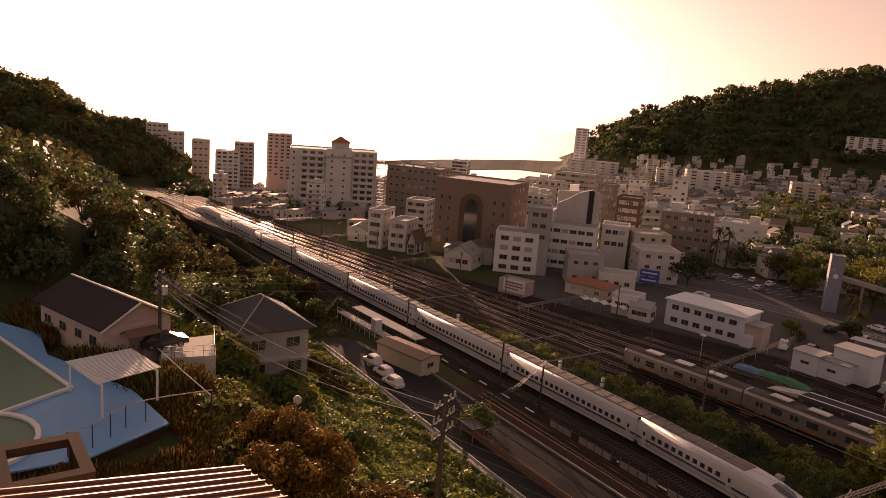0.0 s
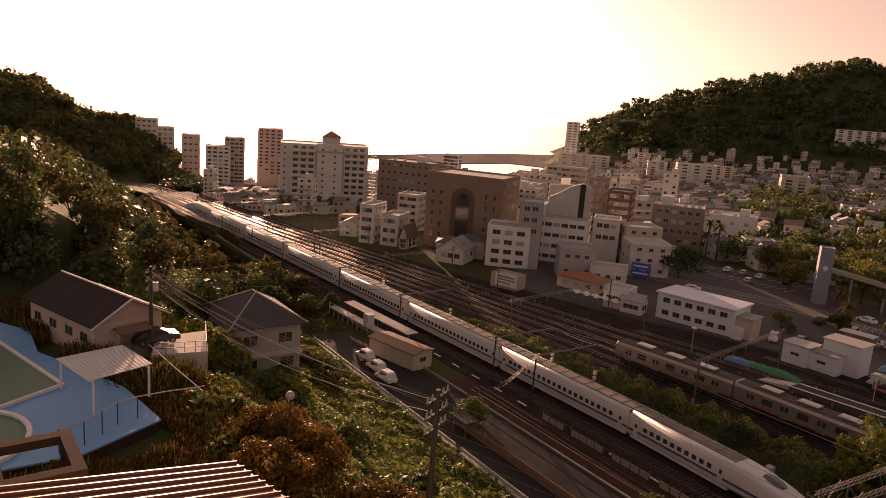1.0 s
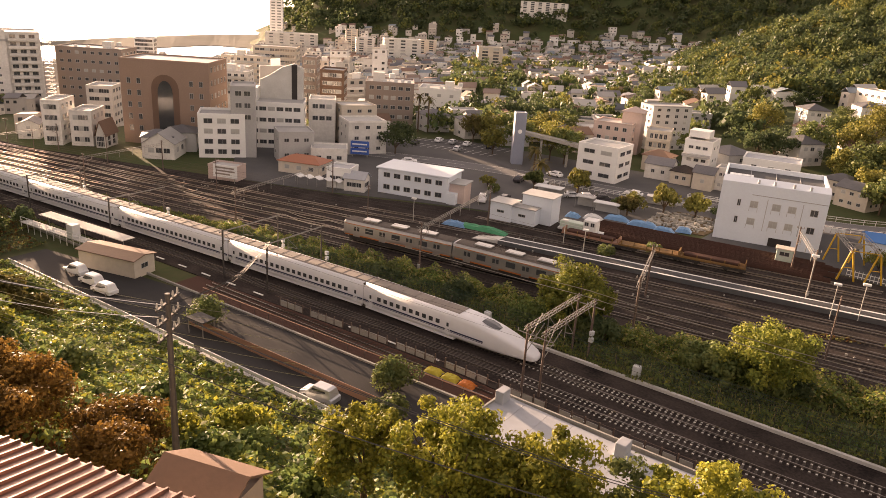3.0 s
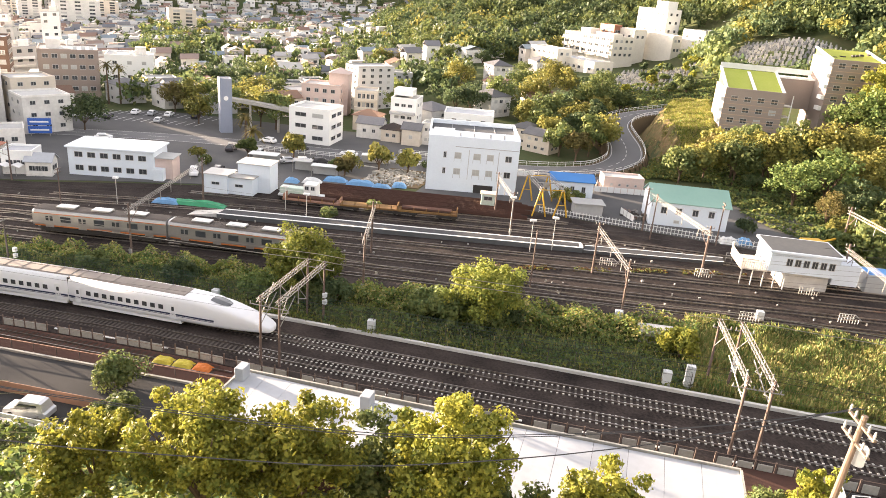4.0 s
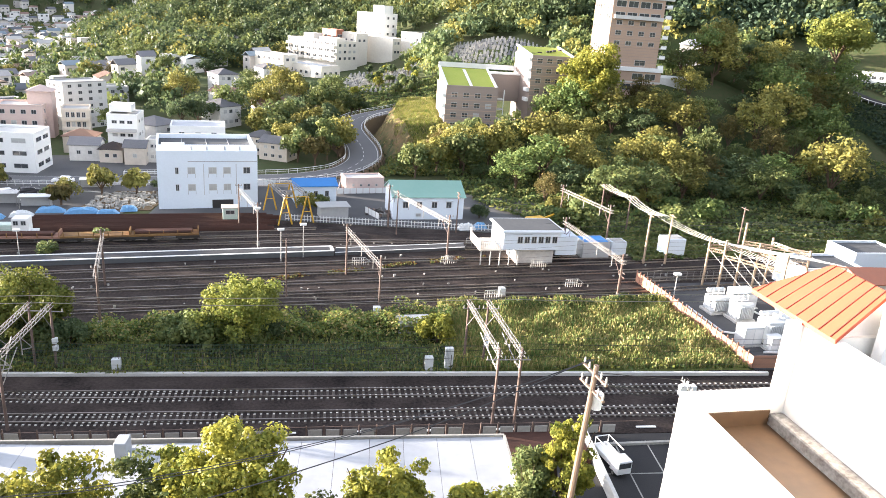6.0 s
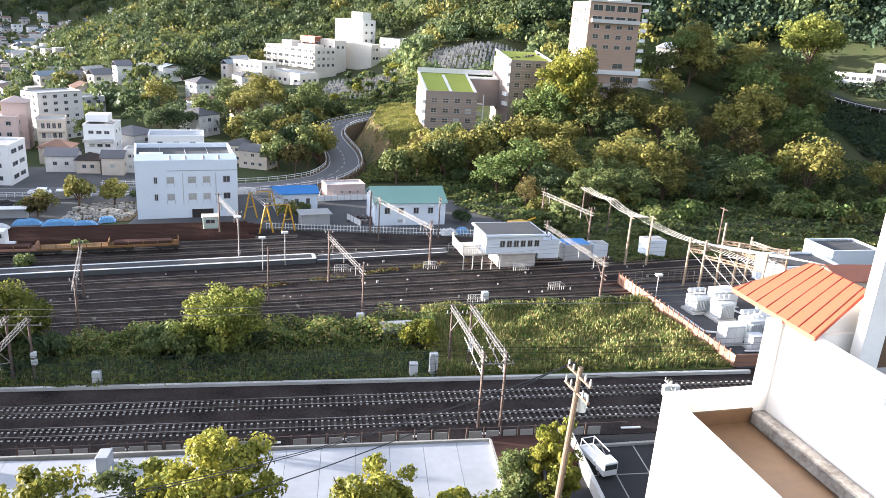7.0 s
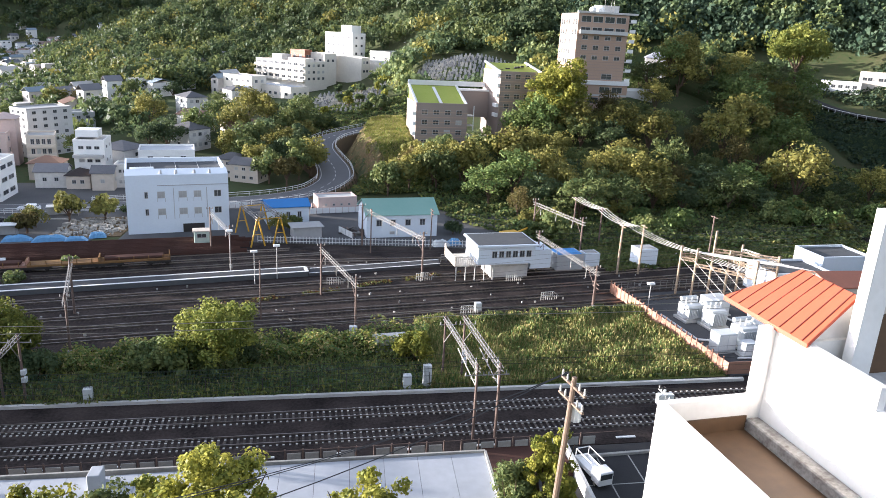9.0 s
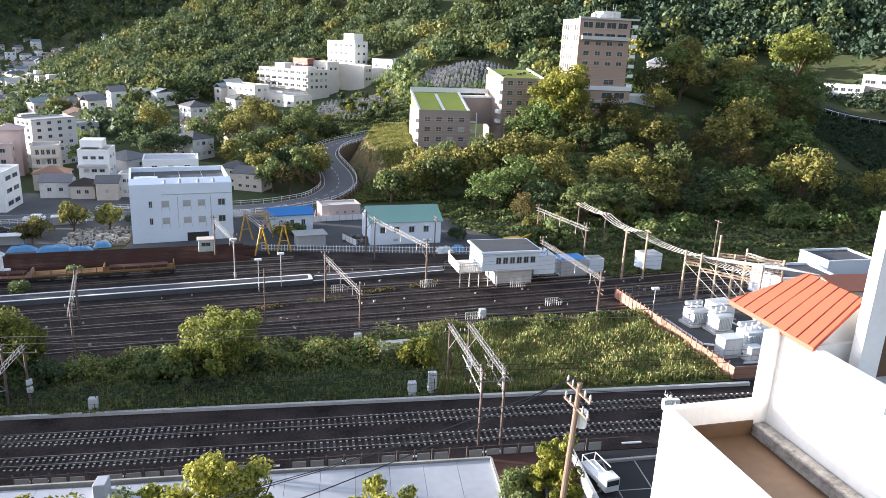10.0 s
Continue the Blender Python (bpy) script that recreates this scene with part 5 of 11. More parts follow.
slope_house("hillside_house", -13.2, 349.0, 19.0, 12.6, 8.1, 6.0, HOTEL_RZ, 1, (3, 2, 0, 0), "cream house on the slope", CREAM_BRIGHT)
slope_house("hillside_house", 1.8, 349.1, 16.2, 15.2, 6.0, 7.8, HOTEL_RZ, 2, (0, 2, 0, 0), "plain cream retaining block on the slope", CREAM_BRIGHT)
slope_house("hillside_annex", 19.4, 354.5, 21.2, 11.8, 16.2, 5.8, HOTEL_RZ, 1, (3, 4, 0, 1), "white annex on the slope with a row of dark windows", WHITE_OLD)
slope_house("hillside_house", -21.9, 349.1, 21.0, 8.9, 4.7, 5.0, HOTEL_RZ, 1, (2, 2, 0, 0), "red-brown house on the slope", RED_ROOF)
slope_house("hillside_house", 29.2, 363.8, 26.9, 3.5, 4.9, 4.5, HOTEL_RZ, 1, (0, 0, 0, 0), "small white lift house on the slope", WHITE)
slope_house("villa", 49.1, 380.5, 35.1, 14.2, 19.3, 4.6, -30, 1, (4, 2, 0, 2), "white villa with a gabled roof on the wooded hill", WHITE, roof="gable", roofm=RED_ROOF)
pale("villa", 24, 470, 12, 9, 8, -16, 2, (3, 2, 0, 0), "white villa on the wooded hill", roof="gable", roofm=RED_ROOF)
pale("apartment_house", 75, 430, 44, 12, 14, -14, 4, (12, 2, 0, 0), "brick red apartment house high on the hill", m=BROWN_TILE)
slope_house("bungalow", 166.5, 254.5, 22.5, 10.5, 7, 4.6, -36, 1, (4, 2, 0, 2), "low white building on the hill road", WHITE)
slope_house("bungalow", 176.8, 247.5, 22.5, 13, 7, 5.6, -36, 2, (5, 2, 0, 2), "low white building on the hill road", WHITE)
slope_house("bungalow", 186.5, 243.0, 27.5, 10, 7, 4.4, -36, 1, (5, 2, 0, 2), "low beige building on the hill road", CREAM)
pale("chapel", 98, 232, 7, 6, 5, -20, 1, (2, 0, 0, 2), "small white chapel-like house among trees", z=20, roof="hip", roofm=WHITE_ROOF, rise=2)

# ---- town beside the station ----
big = in_world(block("apartment_tower", -318.0, 112.5, -18.6, 38.7, 20, 34.1, 72, WHITE_OLD, "large pale twelve-storey apartment tower with balconies", "apartment block", floors=12, cols=(0, 3, 0, 3), win=(1.6, 1.3), deep=10, fh=2.78))
for k in range(12):
    zz = 2.78 * k + 0.7
    for u0, u1 in ((-14.5, -4.2), (8.6, 18.2)):
        local_part(big, "balcony", u0, -11.5, zz, u1, -10.01, zz + 1.05, WHITE_OLD, "white balcony")
        n = 3
        for e in range(n):
            part("window", window_mesh(2.1, 1.8, 0), None, big, at=(u0 + (u1 - u0) * (e + 0.5) / n, -10.0, zz + 1.5))
    for u in (-0.8, 4.6):
        part("window", window_mesh(1.0, 0.9, 0), None, big, at=(u, -11.2, zz + 1.2))
    part("window", window_mesh(0.9, 1.0, 0), None, big, at=(-17.5, -10.0, zz + 1.4))
local_part(big, "stair_shaft", -3.4, -11.18, 0, 7.8, -10.01, 35.2, WHITE_OLD)
local_part(big, "shaft_cornice", -3.6, -11.5, 31.2, 8.0, -11.185, 32.0, GREY_WALL)
local_part(big, "roof_house", -1.2, -9, 34.17, 6.8, 0, 38.0, WHITE_OLD)
part("roof_cap", Soup().hip(-1.2, -9, 6.8, 0, 38.0, 2.6, 0.5), RED_ROOF, big, "red cap over the lift house")
lad = Soup()
for k in range(21):
    lad.beam((20.2, -6, 1.6 * k), (23.4, -6, 1.6 * k + 1.4), 0.09, 4)
    lad.box(20.0, -7, 1.6 * k, 23.6, -5, 1.6 * k + 0.12)
for u in (20, 23.6):
    lad.beam((u, -6, 0), (u, -6, 34.5), 0.14, 4)
part("outside_stair", lad, STEEL, big, "open steel stair")

ar = block("arched_hall", -238, 141, 0, 27, 18, 24, 38, STONE_BROWN, "brown stone hotel with a tall arched entrance bay", "hotel", floors=6, cols=(0, 5, 0, 0), win=(1.3, 1.6))
arch = Soup()
pts = [(-4.2, 2), (4.2, 2)] + [(4.2 * math.cos(radians(a)), 16 + 4.2 * math.sin(radians(a))) for a in range(0, 181, 20)]
arch.add([(px, -9.1, pz) for px, pz in pts] + [(px, -9.005, pz) for px, pz in pts], [tuple(range(len(pts)))])
part("arch_panel", arch, BROWN_ROOF, ar, "tall dark arch")
part("inner_arch", Soup().add([(px * 0.55, -9.16, 2 + (pz - 2) * 0.9) for px, pz in pts], [tuple(range(len(pts)))]), GLASS, ar)
for k in range(5):
    for u in (-11, -8, 8, 11):
        part("window", window_mesh(1.2, 1.7, 0), None, ar, at=(u, -9.0, 3.5 + 3.6 * k))
ar.matrix_basis = Matrix.Translation((-171.7, 104.8, 0.0)) @ Matrix.Rotation(radians(38), 4, "Z") @ Matrix.Scale(0.817, 4)
in_world(ar)
in_world(block("arched_hall_wing", -180.7, 99.8, 0.0, 3.2, 12, 15.1, 38, STONE_BROWN, "brown stone hotel wing with narrow windows", "hotel", floors=5, cols=(6, 3, 0, 0), win=(1.2, 1.5), deep=10))
in_world(block("arched_hall_wing", -170.7, 114.9, -0.0, 4.0, 12, 14.9, 38, STONE_BROWN, "brown stone hotel wing with narrow windows", "hotel", floors=5, cols=(4, 3, 0, 0), win=(1.2, 1.5), deep=10))
in_world(block("office_block", -147.9, 102.0, 0.0, 10.6, 9, 9.6, 52, WHITE, "white four-storey office block by the tracks", "office", floors=4, cols=(3, 3, 0, 3), win=(2.0, 1.2), parapet=0.6, deep=10))
in_world(block("annex_block", -145.0, 106.0, 8.0, 5.6, 9, 8.2, 52, GREY_WALL, "grey annex of the office block", "office", floors=3, cols=(2, 2, 0, 0), deep=10))
fb = block("department_store", -192, 147.5, 0, 17.5, 14, 14, 46, WHITE, "white department store with a tall curved sail-like wall", "store", floors=4, cols=(6, 4, 0, 0), win=(2.2, 1.3))
fin = Soup()
fp = [(-6, 0), (8, 0), (8, 24), (5, 25.5), (1, 24.2), (-3, 21.5), (-6, 20)]
fin.add([(px, 4, pz) for px, pz in fp] + [(px, 7, pz) for px, pz in fp], [tuple(range(7)), tuple(range(13, 6, -1))] + [(i, (i + 1) % 7, 7 + (i + 1) % 7, 7 + i) for i in range(7)])
part("sail_wall", fin, PALE_CONCRETE, fb, "tall pale sail-like wall")
local_part(fb, "dark_strip", 4.2, 3.9, 8, 6.0, 3.99, 25.2, UNDERGEAR, "dark vertical strip")
local_part(fb, "tower_box", -8.6, -2, 14.07, -6.2, 6, 18, WHITE)
fb.matrix_basis = Matrix.Translation((-149.8, 120.0, 0.0)) @ Matrix.Rotation(radians(46), 4, "Z") @ Matrix.Scale(0.793, 4)
in_world(fb)
in_world(block("white_flats", -180.4, 78.6, -0.0, 4.1, 9, 10.0, 44, WHITE_OLD, "narrow white apartment block beside the tracks", "apartment block", floors=4, cols=(3, 3, 0, 3), win=(1.2, 1.2), deep=10))
in_world(block("white_flats", -176.1, 83.4, 0.0, 5.0, 9, 7.8, 44, WHITE_OLD, "narrow white apartment block beside the tracks", "apartment block", floors=3, cols=(3, 3, 0, 0), win=(1.2, 1.2), deep=10))
in_world(block("gabled_house", -170.9, 85.1, 0.0, 2.2, 7, 2.6, 40, WHITE_OLD, "white house with a steep brown roof by the tracks", "house", floors=2, cols=(2, 2, 0, 0), roof="gable", roofm=BROWN_ROOF, rise=3.5, along="y", deep=10))
in_world(block("gabled_house", -153.5, 90.0, -0.0, 6.9, 8, 3.4, 40, WHITE_OLD, "white house with a low grey roof by the tracks", "house", floors=1, cols=(3, 2, 0, 0), roof="gable", roofm=FLAT_ROOF, rise=2.5, along="y", deep=10))
block("sign_shed", -160, 107, 0, 8, 5, 3.4, 12, PINKISH, "low shed with a white sign board", "shed", floors=0, cols=(0, 0, 0, 0))
sb = thing("sign_board", -156, 103.6, 0, 10, "white sign board with dark lines of unreadable writing", "sign")
local_part(sb, "board", -3.4, -0.1, 1.2, 3.4, 0.1, 4.4, WHITE)
for k, (a, b, zz) in enumerate(((-2.8, 2.6, 3.5), (-2.4, 2.8, 2.7), (-2.8, 1.4, 1.9))):
    local_part(sb, "writing_bar", a, -0.13, zz, b, -0.102, zz + 0.4, BROWN_TILE)
for u in (-2.6, 2.6):
    local_part(sb, "post", u - 0.08, -0.08, 0, u + 0.08, 0.08, 1.2, STEEL)
bb = thing("billboard", -153, 148, 0, 20, "blue billboard with white bars of unreadable writing", "sign")
for k, (z0, z1) in enumerate(((0.8, 2.6), (2.9, 4.7))):
    local_part(bb, "board", -2.7, -0.12, z0, 2.7, 0.12, z1, SIGN_BLUE, "blue board")
    local_part(bb, "writing_bar", -2.2, -0.16, z0 + 0.7, 2.1, -0.122, z0 + 1.1, WHITE)
for u in (-2.2, 2.2):
    local_part(bb, "post", u - 0.12, 0.13, 0, u + 0.12, 0.4, 4.8, STEEL)
# clock tower and curved footbridge
ck = block("clock_tower", -110.9, 169.6, 0, 3.1, 3.1, 14.2, 30, SLATE_BLUE, "slim slate-blue clock tower with a round emblem", "tower", floors=0, cols=(0, 0, 0, 0), parapet=0.2)
part("emblem", Soup().beam((0, -1.61, 9.2), (0, -1.56, 9.2), 0.6, 14), WHITE, ck, "round white clock face")
local_part(ck, "slot", 1.552, -0.5, 1, 1.61, 0.5, 13.3, GLASS)
fbz = thing("footbridge", 0, 0, 0, 0, "curved grey concrete ramp beside the clock tower", "footbridge")
curve = [(-110 + 30 * t, 171 + 5 * math.sin(t * 2.2), 8.2 - 4.6 * t) for t in np.linspace(0, 1, 13)]
rs = Soup()
for a, b in zip(curve[:-1], curve[1:]):
    va, vb = Vector(a), Vector(b)
    n = Vector((-(vb - va).y, (vb - va).x, 0)).normalized() * 1.3
    v = []
    for q in (va, vb):
        v += [q - n, q + n, q + n + Vector((0, 0, 0.9)), q - n + Vector((0, 0, 0.9))]
    part("ramp", Soup().add(v, [(0, 4, 7, 3), (1, 2, 6, 5), (0, 1, 5, 4), (3, 7, 6, 2)]), CONCRETE, fbz)
for i in (2, 5, 8, 11):
    c = curve[i]
    part("pillar", Soup().beam((c[0], c[1], -0.1), (c[0], c[1], c[2]), 0.35, 8), CONCRETE, fbz)
# houses across the station road
for x, y, w, d, h, rz, wall, rf_, roof, fl_, cols_, win_, label in (
        (-76.2, 159.8, 10.2, 9, 8.0, 3, WHITE, FLAT_ROOF, "flat", 3, (2, 2, 0, 2), (2.8, 1.0), "white three-storey shop house on the station road"),
        (-90.5, 194.5, 11, 9, 8.2, 12, PINKISH, FLAT_ROOF, "flat", 3, (4, 2, 0, 2), (1.2, 1.1), "pink three-storey guest house"),
        (-87.0, 198.0, 5.6, 5.6, 11.5, 12, PINKISH, PINKISH, "hip", 0, (0, 0, 0, 0), (1, 1), "pink guest house tower with a domed cap"),
        (-78.6, 198.0, 6.6, 8, 7.4, 18, CREAM, FLAT_ROOF, "flat", 3, (4, 2, 0, 1), (0.9, 1.4), "tall cream guest house with arched balconies"),
        (-60.9, 182.2, 6.8, 8, 9.3, 6, WHITE, FLAT_ROOF, "flat", 3, (3, 2, 0, 2), (1.2, 0.8), "tall white house with a stepped roof"),
        (-51.2, 174.2, 4.4, 5, 5.0, 6, WHITE_OLD, FLAT_ROOF, "flat", 2, (3, 2, 0, 1), (0.7, 0.8), "white two-storey town house"),
        (-55.0, 170.6, 4.6, 5, 3.9, 6, CREAM, GREY_TILE, "gable", 1, (1, 1, 0, 1), (0.9, 0.9), "small cream town house with a gabled roof"),
        (-60.6, 171.6, 5.0, 5, 3.0, 6, CREAM, DARK_TILE, "hip", 1, (2, 1, 0, 1), (0.9, 0.9), "town house with dark tiled roof"),
        (-66.8, 172.6, 6.4, 6, 3.6, 8, WHITE_OLD, GREY_TILE, "gable", 1, (2, 1, 0, 1), (0.9, 0.9), "town house with dark tiled roof"),
        (-71.0, 181.0, 7.0, 6, 3.8, 4, CREAM, BROWN_ROOF, "hip", 1, (2, 1, 0, 1), (0.9, 0.9), "town house with a brown roof"),
        (-45.0, 187.5, 13, 9, 6.6, 12, WHITE, WHITE_ROOF, "flat", 2, (3, 1, 0, 1), (1.3, 1.0), "white flat-roofed house behind the works building"),
        (-24.5, 184.0, 7.6, 6, 4.2, -20, CREAM, GREY_TILE, "gable", 2, (3, 2, 0, 1), (1.0, 0.8), "brown house with a grey gabled roof"),
        (-29.5, 190.0, 7.0, 6, 4.4, -14, CREAM, GREY_TILE, "hip", 2, (3, 2, 0, 1), (1.0, 0.8), "brown house with a grey hipped roof")):
    sh_ = in_world(block("shop_house" if h > 6 else "town_house", x, y, 0, w, d, h, rz, wall, label, "building" if h > 6 else "house", floors=fl_, cols=cols_, win=win_, roof=roof, roofm=rf_, rise=1.4))
    if "stepped" in label:
        local_part(sh_, "upper_floor", -3.4, -1.0, 9.9, 1.6, 3.6, 11.6, WHITE)
        local_part(sh_, "awning", -3.45, -5.2, 5.6, 3.2, -4.003, 6.3, GREY_WALL, "grey awning")
    if "arched" in label:
        for k in range(1, 3):
            local_part(sh_, "balcony", -3.3, -4.7, 2.4 * k, 3.3, -4.003, 2.4 * k + 0.8, CREAM)

# low shops and houses between the station and the tracks
for q, (x, y, w, d, h, rz, wall, rf_, roof, label) in enumerate((
        (-150, 124.5, 12, 7, 3.0, 8, CREAM, RED_ROOF, "hip", "low house with a red-brown roof by the tracks"),
        (-129, 118.5, 6, 6, 4.6, 12, WHITE, WHITE_ROOF, "flat", "small white box-shaped house by the tracks"),
        (-123, 117.5, 5, 4, 3.0, 12, WHITE_OLD, WHITE_ROOF, "gable", "small shed with a pale roof by the tracks"),
        (-153, 136, 10, 8, 4.6, 30, WHITE_OLD, FLAT_ROOF, "flat", "small white shop by the station"),
        (-166, 134, 10, 9, 8.5, 44, GREY_WALL, FLAT_ROOF, "flat", "narrow grey shop house"),
        (-160, 156, 12, 10, 9.5, 44, WHITE_OLD, FLAT_ROOF, "flat", "white shop house on the station square"),
        (-176, 168, 12, 10, 12, 44, CREAM, FLAT_ROOF, "flat", "cream shop house on the station square"))):
    block("station_shop", x, y, 0, w, d, h, rz, wall, label, "shop", "shops by the station", floors=max(1, int(h / 3)), cols=(3, 2, 0, 2), win=(1.4, 1.1), roof=roof, roofm=rf_, rise=1.5)
aw = thing("striped_awning", -133, 113.5, 0, 8, "row of small white awnings beside the tracks", "awning")
for k in range(5):
    part("awning", Soup().gable(-6 + 2.6 * k, -1.2, -3.8 + 2.6 * k, 1.2, 2.2, 0.5, 0.1, 0.05, "y"), WHITE, aw)
    part("post", Soup().beam((-5 + 2.6 * k, 0, 0), (-5 + 2.6 * k, 0, 2.2), 0.05, 4), STEEL, aw)

# ---- overhead line: masts, portals, wires ----
def mast(r, x, y, z0, h, m, rad=0.16, name="mast"):
    return part(name, Soup().beam((x, y, z0), (x, y, z0 + h), rad, 8, r2=rad * 0.75), m, r)


def lattice(p, q, w=0.35, h=0.45, n=14, r=0.027):
    """An open truss beam from p to q."""
    s = Soup()
    p, q = Vector(p), Vector(q)
    d = (q - p).normalized()
    side = d.cross(Vector((0, 0, 1))).normalized() * w / 2
    up = Vector((0, 0, h / 2))
    cs = [side + up, side - up, -side - up, -side + up]
    for c in cs:
        s.beam(p + c, q + c, r, 4)
    for i in range(n):
        a, b = p.lerp(q, i / n), p.lerp(q, (i + 1) / n)
        for k in range(4):
            e, f = cs[k], cs[(k + 1) % 4]
            s.beam(a + e, b + f, r * 0.6, 3, cap=False)
    return s


ins_mesh = Soup().beam((0, 0, 0), (0, 0, 0.12), 0.06, 6, r2=0.05).beam((0, 0, 0.12), (0, 0, 0.32), 0.07, 6, r2=0.035).mesh("insulator", [CONCRETE])


def fast_portal(x, steel, two=True):
    """A pair of slim masts on each side of the fast line with pipe beams across."""
    g = thing("catenary_portal", x, 60.3, 0, 0, "steel overhead-line portal across the fast line", "catenary portal", "portals of the fast line")
    for dx in ((-1.1, 1.1) if two else (0,)):
        mast(g, dx, 0, -0.2, 8.2, steel, 0.15)
        mast(g, dx - 0.6, 12.6, -0.2, 7.8, steel, 0.15)
        if two:
            part("beam", lattice((dx, -0.6, 7.6), (dx - 0.6, 13.0, 7.3), 0.35, 0.4, 14, 0.035), STEEL, g, "pale lattice beam")
            for a, b in (((dx, 0.1, 4.6), (dx + 0.5, 2.6, 7.4)), ((dx - 0.6, 12.5, 4.6), (dx - 0.2, 10.0, 7.2)), ((dx, 0.2, 5.6), (dx - 0.9, 4.6, 7.5))):
                part("stay", Soup().beam(a, b, 0.05, 5), STEEL, g)
            part("cross_arm", Soup().beam((dx - 1.2, 12.6, 6.6), (dx + 0.7, 12.6, 6.6), 0.06, 5), STEEL, g)
            part("cross_arm", Soup().beam((dx - 1.2, -0.1, 6.9), (dx + 0.9, -0.1, 6.9), 0.06, 5), STEEL, g)
            for e in (-1.1, 0.6):
                part("insulator", ins_mesh, None, g, at=(dx + e, 12.6, 6.65))
                part("insulator", ins_mesh, None, g, at=(dx + e, -0.1, 6.95))
        else:
            part("beam", Soup().beam((dx, -0.6, 7.7), (dx - 0.6, 13.0, 7.4), 0.11, 6), STEEL, g)
        for yy in (1.8, 6.0):
            br = Soup()
            br.beam((dx, yy - 1.6, 6.2), (dx, yy + 0.4, 5.4), 0.05, 5)
            br.beam((dx, yy - 1.6, 7.5), (dx, yy + 0.4, 5.5), 0.04, 5)
            br.beam((dx, yy - 1.6, 7.7), (dx, yy - 1.6, 5.6), 0.05, 5)
            part("bracket", br, STEEL, g)
            part("insulator", ins_mesh, None, g, at=(dx, yy - 1.6, 5.6))
    for k, zz in enumerate((2.0, 2.9)):
        part("box", Soup().bbox(0.4, 12.3, zz, 0.9, 12.8, zz + 0.6, 0.04), SUB_GREY, g)
    return g


PORTALS = [-300, -252, -215, -167, -132, -95.9, -84.7, -36.9, 11.2, 59.0]
for i, x in enumerate(PORTALS):
    fast_portal(x, RUST_POLE if x > -60 else DARK_STEEL, x in (-36.9, 11.2, 59.0))
wg = thing("overhead_wires", 0, 0, 0, 0, "thin overhead wires above the fast line", "overhead wire", kind="structure")
for c in FAST:
    w = Soup()
    for a, b in zip(PORTALS[:-1], PORTALS[1:]):
        w.rope((a, c, 6.4), (b, c, 6.4), 0.7, 0.018, 6)
        w.beam((a, c, 5.2), (b, c, 5.2), 0.016, 3, cap=False)
    part("wire", w, WIRE, wg)
for yy, zz in ((60.3, 8.0), (73.0, 7.6), (72.6, 8.6), (59.6, 8.9)):
    w = Soup()
    for a, b in zip(PORTALS[:-1], PORTALS[1:]):
        w.rope((a, yy, zz), (b, yy, zz), 0.5, 0.045 if yy > 70 else 0.022, 6)
    part("feeder_wire", w, SUN_GLEAM_WIRE if yy > 70 else CABLE, wg)


def yard_gantry(x0, y0, x1, y1, h, both=True, m=RUST_POLE):
    g = thing("yard_gantry", x0, y0, 0, 0, "lattice gantry with insulators over the yard tracks", "gantry", "gantries of the yard")
    dx, dy = x1 - x0, y1 - y0
    mast(g, 0, 0, -0.2, h + 1.2, m, 0.17)
    mast(g, dx, dy, -0.2, h + 1.2, m, 0.17)
    part("truss", lattice((0, -0.8, h), (dx, dy + 0.8, h), n=max(8, int(math.hypot(dx, dy) / 0.9))), STEEL, g, "pale lattice truss")
    n = int(abs(dy) / 3.8)
    for i in range(n):
        t = (i + 0.6) / n
        part("insulator", ins_mesh, None, g, at=(dx * t, dy * t, h - 0.8))
        part("drop_arm", Soup().beam((dx * t, dy * t, h - 0.3), (dx * t, dy * t, h - 1.6), 0.05, 5), STEEL, g)
    for e, (mx_, my_) in enumerate(((0, 0), (dx, dy))):
        part("knee_brace", Soup().beam((mx_, my_, h - 2.2), (mx_ + (dx * 0.12 if e == 0 else -dx * 0.12), my_ + (dy * 0.12 if e == 0 else -dy * 0.12), h - 0.2), 0.05, 4), m, g)
        part("mast_arm", Soup().beam((mx_ - 0.55, my_, h + 0.7), (mx_ + 0.55, my_, h + 0.7), 0.04, 4), m, g)
        for q in (-0.5, 0.5):
            part("insulator", ins_mesh, None, g, at=(mx_ + q, my_, h + 0.72))
    part("switch_box", Soup().bbox(-0.22, -0.46, 0.5, 0.22, -0.18, 1.2, 0.03), CONCRETE, g)
    return g


GANT = [(-430, 78, -432, 98, 7.6), (-360, 78, -362, 100, 7.6), (-300, 78, -301, 101, 7.4), (-240, 79, -241, 102, 7.4), (-182, 80, -182, 104, 7.2), (-119, 79.5, -121, 113, 7.2), (-73, 82.5, -76, 112, 7.2), (-34.8, 83, -37.5, 97.5, 7.2), (-0.9, 85.8, -3.9, 100.2, 6.8), (31.4, 88.2, 30.2, 105.6, 5.8)]
for q in GANT:
    yard_gantry(*q)
yard_gantry(9.5, 104.5, 3.5, 123.0, 6.6)
yard_gantry(36.5, 110.5, 34.0, 124, 6.2)
yard_gantry(-20.5, 112.5, -23.5, 124.5, 6.6)
yw = thing("yard_wires", 0, 0, 0, 0, "thin overhead wires above the yard", "overhead wire", kind="structure")
